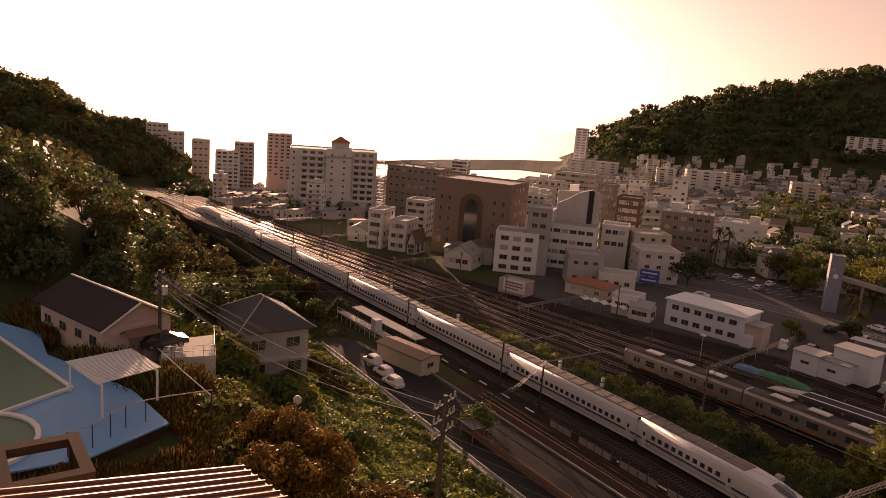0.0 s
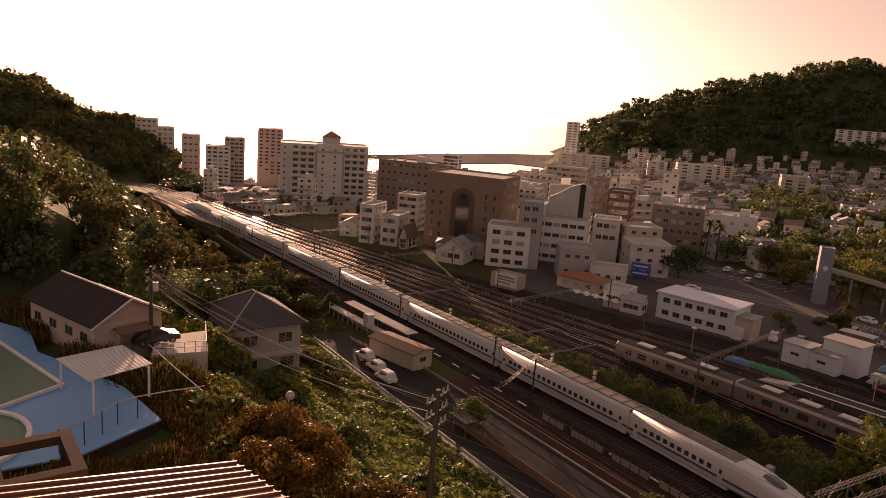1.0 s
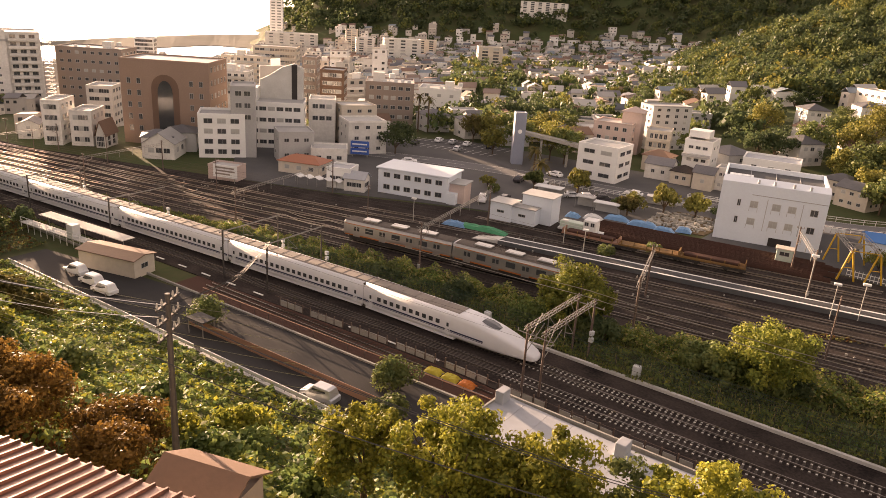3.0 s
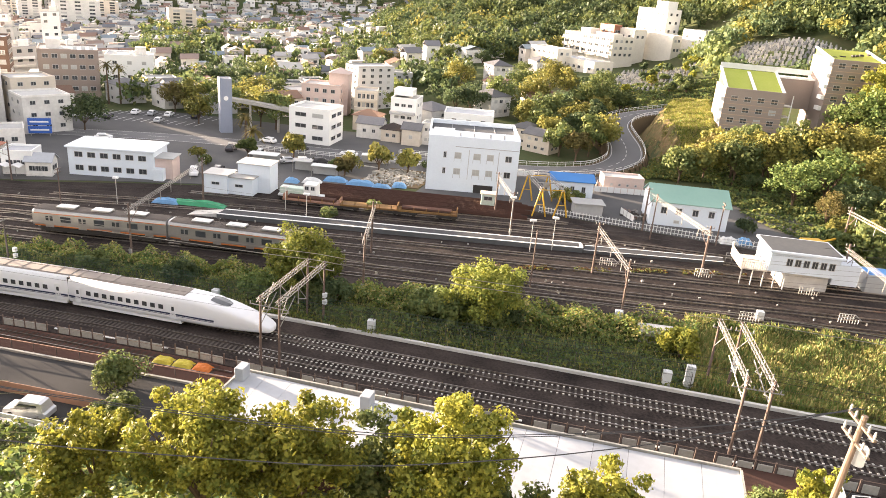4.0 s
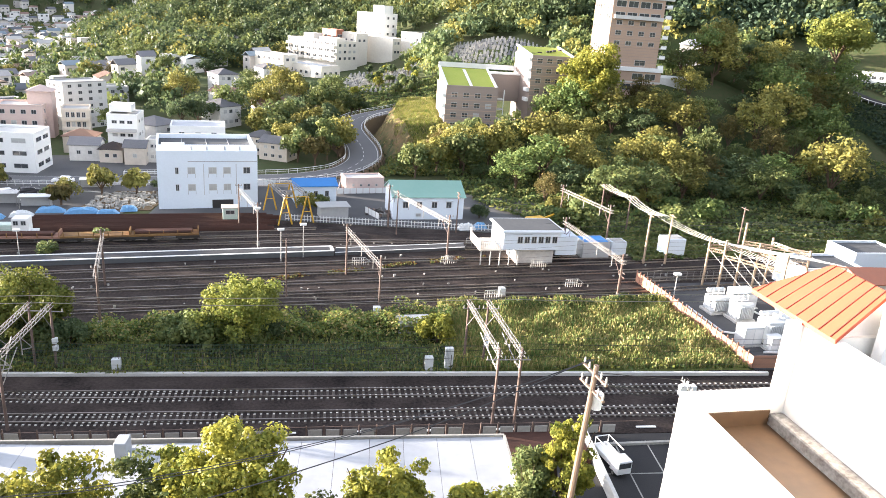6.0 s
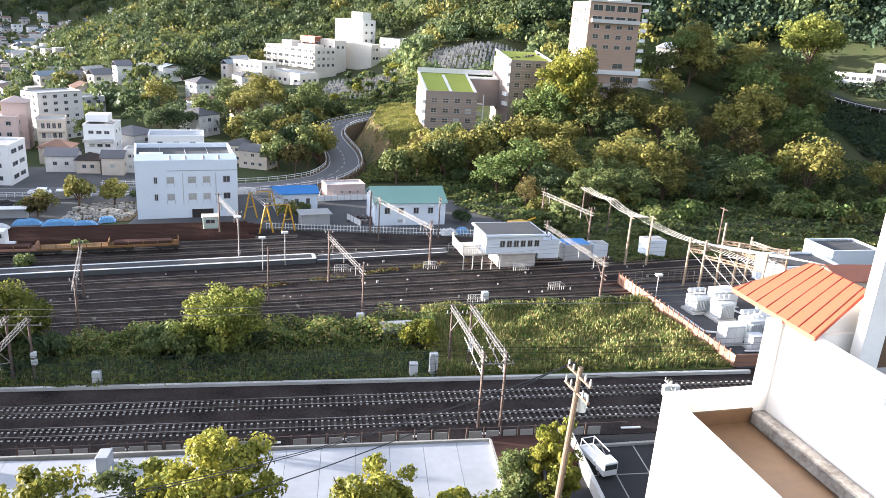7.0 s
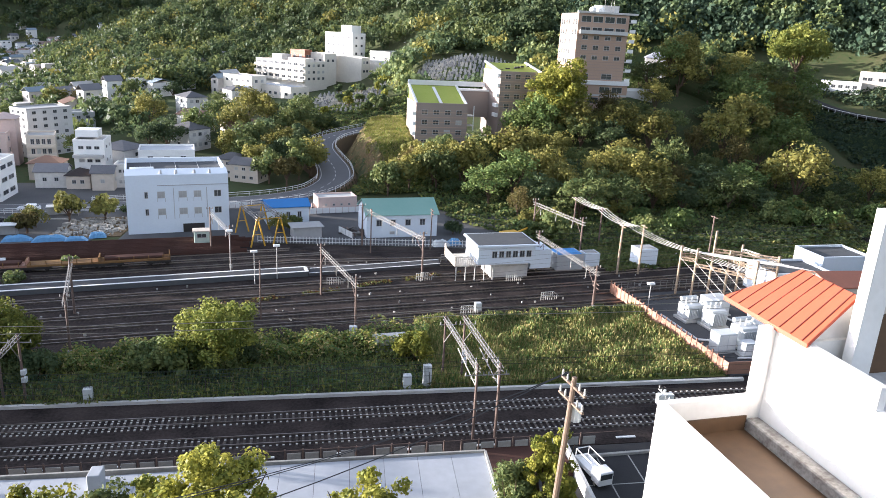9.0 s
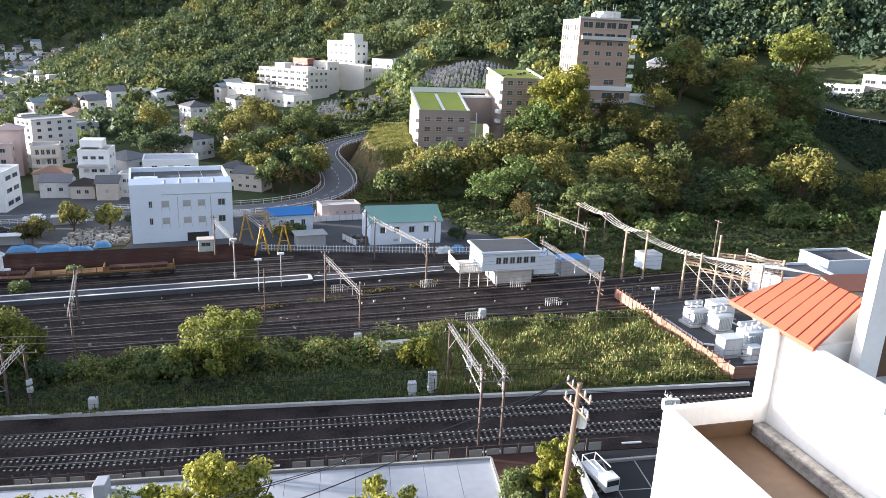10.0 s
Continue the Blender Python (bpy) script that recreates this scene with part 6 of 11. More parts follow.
for k in range(5):
    w = Soup()
    xs = [-300, -182, -120, -74, -36, -2, 31, 90]
    for a, b in zip(xs[:-1], xs[1:]):
        ya, yb = poly_at(YARD[k], a), poly_at(YARD[k], b)
        w.rope((a, ya, 6.1), (b, yb, 6.1), 0.6, 0.016, 6)
        w.beam((a, ya, 5.1), (b, yb, 5.1), 0.014, 3, cap=False)
    part("wire", w, WIRE, yw)

# single poles and lamps of the yard
def pole(name, x, y, h, label, m=RUST_POLE, lamp=False, rad=0.12, cross=0):
    r = thing(name, x, y, 0, 0, label, "lamp post" if lamp else "pole", name.replace("_", " ") + "s")
    mast(r, 0, 0, -0.2, h, m, rad, "shaft")
    if lamp:
        part("lamp_head", Soup().bbox(-0.5, -0.3, h - 0.2, 0.5, 0.3, h + 0.1, 0.05), WHITE, r, "white lamp head")
    for k in range(cross):
        part("cross_arm", Soup().box(-0.05, -0.9, h - 0.5 - 0.6 * k, 0.05, 0.9, h - 0.4 - 0.6 * k), m, r)
    return r


for x, y, h in ((-20.4, 111.5, 7.0), (-16.0, 106, 5.2), (-12.8, 107.8, 5.4), (-56, 108.6, 4.6), (39.7, 88.9, 3.6), (-62, 112, 4.5), (-93, 104, 5)):
    pole("yard_lamp", x, y, h, "slim yard lamp post with a white head", PALE_CONCRETE, True, 0.07)
for x, y, h in ((-13.5, 92.0, 8.5), (2.0, 118.5, 8.0), (12.4, 119, 7.5), (33.0, 92.0, 3.2), (-100, 98, 8), (-150, 97, 8), (-240, 92, 8), (-205, 98, 9), (-270, 96, 9), (-330, 93, 9), (-390, 92, 9), (-450, 88, 9), (-330, 70, 9), (-400, 70, 9), (-470, 70, 9)):
    pole("yard_pole", x, y, h, "brown steel pole beside the tracks", RUST_POLE, False, 0.12, 2)
for x, y in ((40.2, 102.6), (43.5, 102.2)):
    pole("feeder_pole", x, y, 8.2, "tall pale concrete feeder pole", TAN_POLE, False, 0.19, 1)
for x, y, h in ((41, 128.6, 6.2), (42.4, 118, 6.8), (58, 108, 7.5)):
    pole("feeder_pole", x, y, h, "brown feeder pole by the wooded slope", RUST_POLE, False, 0.15, 1)
fw = thing("feeder_wires", 0, 0, 0, 0, "sagging feeder wires into the substation", "wire", kind="structure")
for k in range(4):
    w = Soup()
    o = 0.55 * (k - 1.5)
    w.rope((41 + o, 128.6, 6.0), (42.4 + o, 118, 6.4), 0.3, 0.03, 6)
    w.rope((42.4 + o, 118, 6.4), (41.8 + o, 102.4, 7.8), 0.5, 0.03, 6)
    w.rope((41.8 + o, 102.4, 7.8), (47.5 + o, 92.5, 6.6), 0.5, 0.03, 6)
    w.rope((47.5 + o, 92.5, 6.6), (56 + o, 82, 5.6), 0.5, 0.03, 6)
    part("wire", w, PALE_CONCRETE, fw)

# signal ladders, relay boxes along the line
def ladder_rack(x, y, rz):
    r = thing("cable_stair", x, y, 0, rz, "small pale steel crossing stair between the tracks", "stair", "crossing stairs")
    s = Soup()
    for k in range(8):
        s.beam((0.35 * k, 0, 0), (0.35 * k, 0, 1.2 if k < 6 else 0.6), 0.04, 4)
    s.beam((0, 0, 1.2), (1.9, 0, 1.2), 0.05, 4)
    s.beam((1.9, 0, 1.2), (2.8, 0, 0.5), 0.05, 4)
    s.beam((0, 0, 0.7), (1.9, 0, 0.7), 0.05, 4)
    part("rail", s, PALE_CONCRETE, r)
    return r


for x, y in ((13.5, 90.0), (25.6, 93.5), (8.6, 103.8), (22.2, 101.5), (-5, 103.8)):
    ladder_rack(x, y, 2)
for x, y, h in ((-1.2, 84.5, 1.6), (-29.3, 72.0, 1.5), (4.6, 70.9, 1.7), (6.8, 71.2, 2.6), (16, 91, 1.2), (-52, 72.5, 1.5)):
    b = thing("relay_box", x, y, 0, 0, "grey metal relay box on a concrete foot beside the track", "relay box", "relay boxes")
    local_part(b, "foot", -0.5, -0.4, -0.2, 0.5, 0.4, 0.2, CONCRETE)
    local_part(b, "cabinet", -0.45, -0.35, 0.2, 0.45, 0.35, h, SUB_GREY, "grey cabinet", 0.04)

# ---- fence along the fast line, wall panels, lane rail ----
fl = thing("line_fence", 0, 0, 0, 0, "dark mesh fence on posts beside the fast line", "fence")
post_mesh = Soup().beam((0, 0, -0.2), (0, 0, 2.0), 0.04, 5).mesh("post", [DARK_STEEL])
for i in range(40):
    part("post", post_mesh, None, fl, at=(-110 + 3.0 * i if i < 40 else 0, 72.9 - 0.055 * max(0, -110 + 3.0 * i + 60) * 0.6, 0))
rail_s = Soup()
for i in range(39):
    xa, xb = -110 + 3.0 * i, -107 + 3.0 * i
    ya, yb = (72.9 - 0.033 * max(0, q + 60) for q in (xa, xb))
    for zz in (0.3, 0.9, 1.5, 2.1, 2.7, 3.2):
        rail_s.beam((xa, ya, zz), (xb, yb, zz), 0.012, 3, cap=False)
for i in range(780):
    xa = -110 + 0.15 * i
    ya = 72.9 - 0.033 * max(0, xa + 60)
    rail_s.beam((xa, ya, 0.1), (xa, ya, 3.2), 0.009, 3, cap=False)
part("wire_mesh", rail_s, GREEN_WIRE, fl, "dark green wire mesh")
cu = solid("trackside_kerb", Soup().prism([(-300, 70.6), (-60, 70.6), (42, 68.9), (42, 69.3), (-60, 71.0), (-300, 71.0)], -0.1, 0.35), PALE_CONCRETE, label="pale concrete kerb beside the fast line", category="kerb", kind="structure")
ret = thing("retaining_wall", 0, 0, 0, 0, "dark concrete wall panels with posts along the fast line", "wall", kind="structure")
part("wall_base", Soup().box(-300, 58.0, -0.6, 60, 58.28, 0.25), CONCRETE, ret)
wp_mesh = Soup().bbox(-0.62, -0.04, 0, 0.62, 0.04, 0.85, 0.02).mesh("panel", [CONCRETE])
wpost_mesh = Soup().box(-0.06, -0.06, 0, 0.06, 0.06, 1.25).mesh("post", [RUST_POLE])
for i in range(62):
    x = -78 + 1.62 * i
    part("post", wpost_mesh, None, ret, at=(x - 0.81, 58.1, 0.25))
    if i % 5 != 3:
        part("panel", wp_mesh, None, ret, at=(x, 58.05, 0.27))
hr = Soup()
hr.beam((-80, 58.1, 1.45), (24, 58.1, 1.45), 0.03, 4)
part("hand_rail", hr, RUST_POLE, ret)
lid_mesh = Soup().bbox(-1.0, -0.13, 0, 1.0, 0.13, 0.12, 0.02).mesh("lid", [WHITE])
for i in range(22):
    part("cable_lid", lid_mesh, None, ret, "white cable-trough lid" if i == 0 else "", at=(-120 + 6.9 * i, 59.2, 0.0))
lr = thing("lane_rail", 0, 0, 0, 0, "white steel guard rail along the lane", "guard rail")
for xa, xb in ((-132, -76), (-74.5, -41)):
    part("rail_beam", Soup().box(xa, 43.3, 0.5, xb, 43.42, 0.9), WHITE, lr, "white rail beam")
    part("kerb", Soup().box(xa, 43.1, -0.3, xb, 43.6, 0.18), PALE_CONCRETE, lr)
    n = int((xb - xa) / 2)
    for i in range(n):
        part("post", post_mesh, None, lr, at=(xa + 2 * i, 43.45, -1.05))
yf = thing("yard_fence", 0, 0, 0, 0, "thin brown fence with a yellowed top rail beside the siding", "fence")
part("top_rail", Soup().beam((-92, 54.0, 1.1), (-38, 54.6, 1.1), 0.06, 4), FENCE_RUST, yf, "yellowed top rail")
for i in range(18):
    part("post", post_mesh, None, yf, at=(-92 + 3.1 * i, 54.0 + 0.011 * 3.1 * i, -0.9))
yf2 = thing("lane_fence", 0, 0, 0, 0, "brown panel fence along the lane", "fence")
part("panel", Soup().box(-84, 47.3, 0, -46, 47.36, 1.2), FENCE_RUST, yf2)
# rust brown fence of the substation
sf = thing("substation_fence", 0, 0, 0, 0, "rust-brown panel fence with pale posts round the substation", "fence")
n = 26
for i in range(n):
    t = i / n
    a = (36.4 + 4.4 * t, 95.0 - 24.6 * t)
    b = (36.4 + 4.4 * (i + 1) / n, 95.0 - 24.6 * (i + 1) / n)
    part("panel", Soup().add([(a[0], a[1], 0.05), (b[0], b[1], 0.05), (b[0], b[1], 1.55), (a[0], a[1], 1.55), (a[0] + 0.06, a[1], 0.05), (b[0] + 0.06, b[1], 0.05), (b[0] + 0.06, b[1], 1.55), (a[0] + 0.06, a[1], 1.55)],
         [(0, 3, 2, 1), (4, 5, 6, 7), (3, 7, 6, 2)]), FENCE_RUST, sf)
    part("post", Soup().box(a[0] - 0.05, a[1] - 0.05, 0, a[0] + 0.11, a[1] + 0.05, 1.9), FENCE_RUST, sf)
part("back_panel", Soup().box(41, 70.6, 0, 60, 70.7, 1.5), FENCE_RUST, sf)
fr_ = Soup()
for i in range(34):
    fr_.beam((37 + i, 95, 0), (37 + i, 95, 1.5), 0.035, 4)
for zz in (0.4, 0.8, 1.2, 1.5):
    fr_.beam((37, 95, zz), (70, 95, zz), 0.02, 4)
part("far_railing", fr_, STEEL, sf, "thin grey railing")

# ---- substation ----
def transformer(x, y, w, d, h, rz, label="pale grey transformer with fins and bushings"):
    r = thing("transformer", x, y, 0, rz, label, "transformer", "transformers of the substation")
    part("plinth", Soup().bbox(-w / 2 - 0.3, -d / 2 - 0.3, 0, w / 2 + 0.3, d / 2 + 0.3, 0.35, 0.03), PALE_CONCRETE, r)
    part("tank", Soup().bbox(-w / 2, -d / 2, 0.35, w / 2, d / 2, h, 0.08), SUB_GREY, r)
    for i in range(int(w / 0.25)):
        part("fin", Soup().box(-w / 2 + 0.25 * i + 0.06, -d / 2 - 0.35, 0.6, -w / 2 + 0.25 * i + 0.14, -d / 2 - 0.003, h - 0.3), SUB_GREY, r)
    for i in range(3):
        part("bushing", Soup().beam((-w / 3 + w / 3 * i, 0, h), (-w / 3 + w / 3 * i, 0, h + 0.9), 0.13, 8, r2=0.06), WHITE, r)
    part("conservator", Soup().beam((-w / 2 + 0.1, d / 2 - 0.3, h + 0.5), (w / 2 - 0.1, d / 2 - 0.3, h + 0.5), 0.3, 10), SUB_GREY, r)
    return r


transformer(43.6, 84.6, 2.6, 2.0, 2.3, 5)
transformer(45.6, 82.4, 2.4, 2.0, 2.5, 5)
transformer(46.6, 77.6, 2.6, 2.2, 2.6, 5)
transformer(49.0, 78.4, 2.6, 2.2, 2.8, 5)
transformer(51.6, 78.2, 2.4, 2.0, 2.4, 5)
for x, y, w, d, h in ((43.4, 76.6, 2.6, 1.8, 2.4), (45.6, 75.0, 1.8, 1.4, 1.8), (47.2, 74.6, 1.2, 1.2, 2.0), (47.8, 86.0, 3.2, 2.4, 2.4)):
    c = thing("switch_cabinet", x, y, 0, 5, "white metal switch cabinet on the substation floor", "cabinet", "switch cabinets of the substation")
    local_part(c, "body", -w / 2, -d / 2, 0.15, w / 2, d / 2, h, SUB_GREY, "", 0.05)
    local_part(c, "plinth", -w / 2 - 0.2, -d / 2 - 0.2, 0, w / 2 + 0.2, d / 2 + 0.2, 0.148, PALE_CONCRETE)
    local_part(c, "door", -w / 2 + 0.15, -d / 2 - 0.03, 0.4, -0.05, -d / 2 - 0.002, h - 0.2, WHITE)
    local_part(c, "door", 0.05, -d / 2 - 0.03, 0.4, w / 2 - 0.15, -d / 2 - 0.002, h - 0.2, WHITE)
for a, b in (((40.3, 86, 0.2), (41.6, 79, 0.2)), ((41.6, 79, 0.2), (43.6, 78.4, 0.2)), ((44, 74, 0.2), (52, 73.6, 0.2)), ((48.5, 84, 0.2), (50, 80, 0.2))):
    solid("cable_duct", Soup().beam(a, b, 0.14, 6), WHITE, label="white cable duct on the substation floor", category="duct", group="cable ducts")
sg = thing("busbar_gantry", 0, 0, 0, 0, "tan post and beam portal with busbars and insulators", "steel frame")
cols = [(45.6, 93.2), (47.2, 91.6), (49.8, 91.9), (51.4, 90.2), (54.4, 92.4), (52.6, 85.4), (56.6, 86.8)]
for i, (x, y) in enumerate(cols):
    part("column", Soup().beam((x, y, 0), (x, y, 7.4 if i != 2 else 9.8), 0.19, 6), TAN_POLE, sg, "plain tan post")
for a, b, zz in ((0, 1, 5.6), (1, 3, 6.2), (0, 4, 6.0), (3, 5, 6.2), (5, 6, 6.4), (2, 6, 7.0), (4, 6, 6.6), (1, 5, 5.0), (3, 6, 5.4)):
    p, q = cols[a], cols[b]
    part("beam", lattice((p[0], p[1], zz), (q[0], q[1], zz), 0.3, 0.4, 8, 0.04), TAN_POLE if a < 4 else STEEL, sg)
for i in range(16):
    t = i / 15
    part("insulator", ins_mesh, None, sg, at=(46 + 10 * t, 93 - 7.5 * t, 6.4 + 0.4 * math.sin(3 * i)))
for k in range(7):
    part("busbar", Soup().beam((46 + 0.5 * k, 93 - 0.7 * k, 6.9), (56 + 0.4 * k, 85 - 0.4 * k, 7.0), 0.04, 4), PALE_CONCRETE, sg)
    part("drop_wire", Soup().beam((45 + 1.4 * k, 92 - k, 6.0), (46 + 1.2 * k, 82 - 0.4 * k, 3.4), 0.025, 3), PALE_CONCRETE, sg)
for x, y in ((49.4, 80.6), (51.6, 80.4), (53.0, 82.5)):
    s = lattice((x, y, 0), (x, y + 0.01, 4.4), 0.5, 0.5, 7, 0.03)
    lt = thing("lattice_post", x, y, 0, 0, "pale lattice post carrying busbars", "post", "lattice posts")
    q = Soup()
    for a in (-0.25, 0.25):
        for b in (-0.25, 0.25):
            q.beam((a, b, 0), (a, b, 4.6), 0.035, 4)
    for k in range(8):
        zz = 0.55 * k
        q.beam((-0.25, -0.25, zz), (0.25, -0.25, zz + 0.55), 0.025, 3)
        q.beam((-0.25, -0.25, zz + 0.55), (-0.25, 0.25, zz), 0.025, 3)
    part("lattice", q, PALE_CONCRETE, lt)

# small pale marker stones and cable boxes between the tracks
rng = np.random.default_rng(3)
mk_s = Soup()
for i in range(130):
    x = rng.uniform(-170, 70)
    k = int(rng.integers(0, 6))
    y = poly_at(YARD[k], x) + rng.uniform(1.5, 2.2)
    w, h = rng.uniform(0.12, 0.35), rng.uniform(0.12, 0.35)
    mk_s.rbox(x, y, -0.05, w, 0.2, h, rng.uniform(0, 3), 0)
solid("track_markers", mk_s, CONCRETE, label="small pale marker stones and boxes between the tracks", category="marker stones", kind="stuff")

# ---- white house beside the camera ----
nh = thing("white_house", 0, 0, 20, 0, "white rendered house with sunken terrace and orange tin roof", "house")
WALLW = mat("bright_white_render", (0.80, 0.78, 0.73), 0.8, col2=(0.66, 0.63, 0.57), grain=5, big=0.6, amount=0.5, bump=0.12, bump_scale=18)
STAINED = mat("stained_concrete", (0.42, 0.40, 0.36), 0.9, col2=(0.14, 0.12, 0.10), grain=9, big=1.6, amount=0.95, bump=0.4)
BROWN_FLOOR_AND_SHADE = mat("brown_waterproof_floor", (0.12, 0.066, 0.028), 0.6, col2=(0.075, 0.042, 0.02), grain=3, big=0.6, amount=0.8, bump=0.1)
nh.matrix_basis = Matrix.Rotation(radians(7.6), 4, "Z")
in_world(nh)
local_part(nh, "side_wall", 11.50, 3.0, 14, 11.67, 16.70, 29.0, WALLW, "white side wall")
local_part(nh, "end_wall", 11.67, 16.45, 14, 14.52, 16.698, 28.998, WALLW)
local_part(nh, "terrace_floor", 11.672, 3.0, 27.5, 14.48, 16.448, 27.9, BROWN_FLOOR_AND_SHADE, "brown terrace floor")
local_part(nh, "skirting", 11.70, 16.40, 27.902, 14.47, 16.447, 28.38, BROWN_FLOOR_AND_SHADE, "brown waterproof skirting")
local_part(nh, "skirting", 11.673, 3.0, 27.902, 11.70, 16.44, 28.38, BROWN_FLOOR_AND_SHADE)
local_part(nh, "gutter_curb", 14.48, 3.0, 27.5, 14.95, 16.448, 28.28, STAINED, "weathered grey curb", 0.04)
local_part(nh, "tall_wall", 14.952, 12.65, 14, 15.20, 16.70, 31.25, WALLW, "tall white wall")
local_part(nh, "low_wall", 14.952, 3.0, 14, 15.20, 12.648, 30.6, WALLW)
local_part(nh, "corner_pier", 14.522, 16.45, 28.0, 14.95, 16.70, 31.25, WALLW)
local_part(nh, "penthouse", 15.202, 15.35, 14, 18.4, 16.70, 31.248, WALLW)
local_part(nh, "terrace_slab", 15.202, 3.0, 30.0, 20.0, 15.348, 30.3, PALE_CONCRETE)
local_part(nh, "pillar", 16.15, 14.75, 30.302, 16.85, 15.1, 35.2, WALLW, "white pillar")
# this wall's shade is painted on with the dark brown of the floor
local_part(nh, "shaded_wall", 16.87, 15.0, 30.302, 20.0, 15.2, 35.2, BROWN_FLOOR_AND_SHADE, "wall with its shade painted in dark brown")
local_part(nh, "wall_ledge", 16.87, 14.9, 32.2, 20.0, 14.998, 32.45, CREAM)
# sloping tin roof with standing seams
E0, E1, R0, R1 = Vector((14.88, 18.92, 31.32)), Vector((14.86, 15.12, 31.32)), Vector((16.75, 17.85, 32.52)), Vector((16.65, 15.5, 32.52))
B0, B1 = Vector((18.6, 18.92, 31.32)), Vector((18.6, 15.12, 31.32))
rf = Soup()
dn = Vector((0, 0, -0.14))
rf.add([E0, E1, R1, R0, B0, B1, E0 + dn, E1 + dn, B0 + dn, B1 + dn, R1 + dn], [(0, 1, 2, 3), (3, 2, 5, 4), (0, 3, 4), (0, 6, 7, 1), (0, 4, 8, 6), (1, 7, 10, 2), (2, 10, 9, 5)])
part("gable_wall", Soup().add([Vector((15.1, 15.5, 31.2)), Vector((18.3, 15.5, 31.2)), Vector((16.68, 15.52, 32.4))], [(0, 1, 2)]), WALLW, nh, "white gable wall under the roof")
roof_o = part("tin_roof", rf, ORANGE_ROOF, nh, "orange tin roof")
for i in range(8):
    t = (i + 0.55) / 8
    a = E0.lerp(E1, t)
    u = (t - 0.28) / 0.72
    b = R0.lerp(R1, u) if u > 0 else E0.lerp(R0, t / 0.28)
    part("seam", Soup().beam(a + Vector((0, 0, 0.015)), b + Vector((0, 0, 0.015)), 0.022, 4), SEAM, roof_o, "dark raised seam")

# ---- ribbed tin roof below the camera ----
tn = thing("tin_roofed_house", 0, 0, 0, 0, "house with a ribbed red-brown tin roof shining in the sun", "house")
O = Vector((-26.0, 5.2, 27.0))
bv = Vector((7.7, 2.5, 0)).normalized()
av = Vector((1.4, -4.3, 1.1)).normalized()
nv = bv.cross(av).normalized()
if nv.z < 0:
    nv = -nv
LB, LA = 13.0, 9.5
rs2 = Soup()
c4 = [O, O + bv * LB, O + bv * LB + av * LA, O + av * LA]
rs2.add(c4 + [p - nv * 0.1 for p in c4], [(0, 1, 2, 3), (4, 7, 6, 5), (0, 4, 5, 1), (1, 5, 6, 2), (2, 6, 7, 3), (3, 7, 4, 0)])
tin = part("tin_roof", rs2, RED_TIN, tn, "red-brown tin sheet")
for i in range(29):
    p = O + bv * (0.06 + 0.45 * i)
    v = [p, p + bv * 0.1, p + bv * 0.08 + nv * 0.09, p + bv * 0.02 + nv * 0.09]
    v += [q + av * LA for q in v]
    part("rib", Soup().add(v, [(0, 3, 2, 1), (0, 4, 7, 3), (3, 7, 6, 2), (2, 6, 5, 1), (4, 5, 6, 7)]), RED_TIN, tin)
q = [O - nv * 0.12 + av * 0.4 + bv * 0.4, O + bv * (LB - 0.4) + av * 0.4 - nv * 0.12, O + bv * (LB - 0.4) + av * (LA - 0.4) - nv * 0.12, O + bv * 0.4 + av * (LA - 0.4) - nv * 0.12]
wl2 = Soup().add(q + [(p[0], p[1], 17) for p in q], [(0, 4, 5, 1), (1, 5, 6, 2), (2, 6, 7, 3), (3, 7, 4, 0)])
part("wall", wl2, CREAM, tn)
part("gutter", Soup().beam(c4[0] - nv * 0.1, c4[1] - nv * 0.1, 0.08, 6), BROWN_ROOF, tn)
# small lean-to roof below it
lt2 = thing("lean_to", -24.5, 13.5, 0, 18, "small dark gabled lean-to below the tin-roofed house", "shed")
local_part(lt2, "wall", -1.8, -1.4, 14, 1.8, 1.4, 20.6, BROWN_TILE)
part("roof", Soup().gable(-1.8, -1.4, 1.8, 1.4, 20.6, 0.9, 0.3, 0.1, "x"), BROWN_ROOF, lt2)

# ---- open concrete frame ----
oc = thing("roof_structure", -33.3, -1.5, 20, 8, "brown concrete rooftop structure open at the top", "concrete structure")
ring_s = Soup()
for a in ((-2.0, -1.7, 2.0, -1.2), (-2.0, 1.2, 2.0, 1.7), (-2.0, -1.2, -1.45, 1.2), (1.45, -1.2, 2.0, 1.2)):
    ring_s.box(a[0], a[1], 5.6, a[2], a[3], 6.0)
part("top_ring", ring_s, BROWN_CONCRETE, oc, "wide brown concrete rim")
for a in ((-1.95, -1.65), (1.55, -1.65), (-1.95, 1.25), (1.55, 1.25)):
    local_part(oc, "column", a[0], a[1], -3, a[0] + 0.4, a[1] + 0.4, 5.598, BROWN_CONCRETE)
local_part(oc, "back_wall", -1.55, 1.35, -3, 1.55, 1.55, 5.598, BROWN_CONCRETE)
local_part(oc, "sill", -1.55, -1.6, -3, 1.55, -1.4, 3.6, BROWN_CONCRETE)
for i in range(9):
    local_part(oc, "bar", 1.7, -1.1 + 0.26 * i, 3.2, 1.75, -1.05 + 0.26 * i, 4.3, WHITE)

# ---- pool terrace ----
apron("pool_deck", [(-92, -14), (-88, -7), (-80.5, -2.8), (-72, -2.0), (-64, 1.8), (-58.5, 4.0), (-50.5, 5.6), (-46.8, 0.6), (-46, -14)], POOL_BLUE, "light blue painted pool deck", 20.06, 0.12, "pool deck")
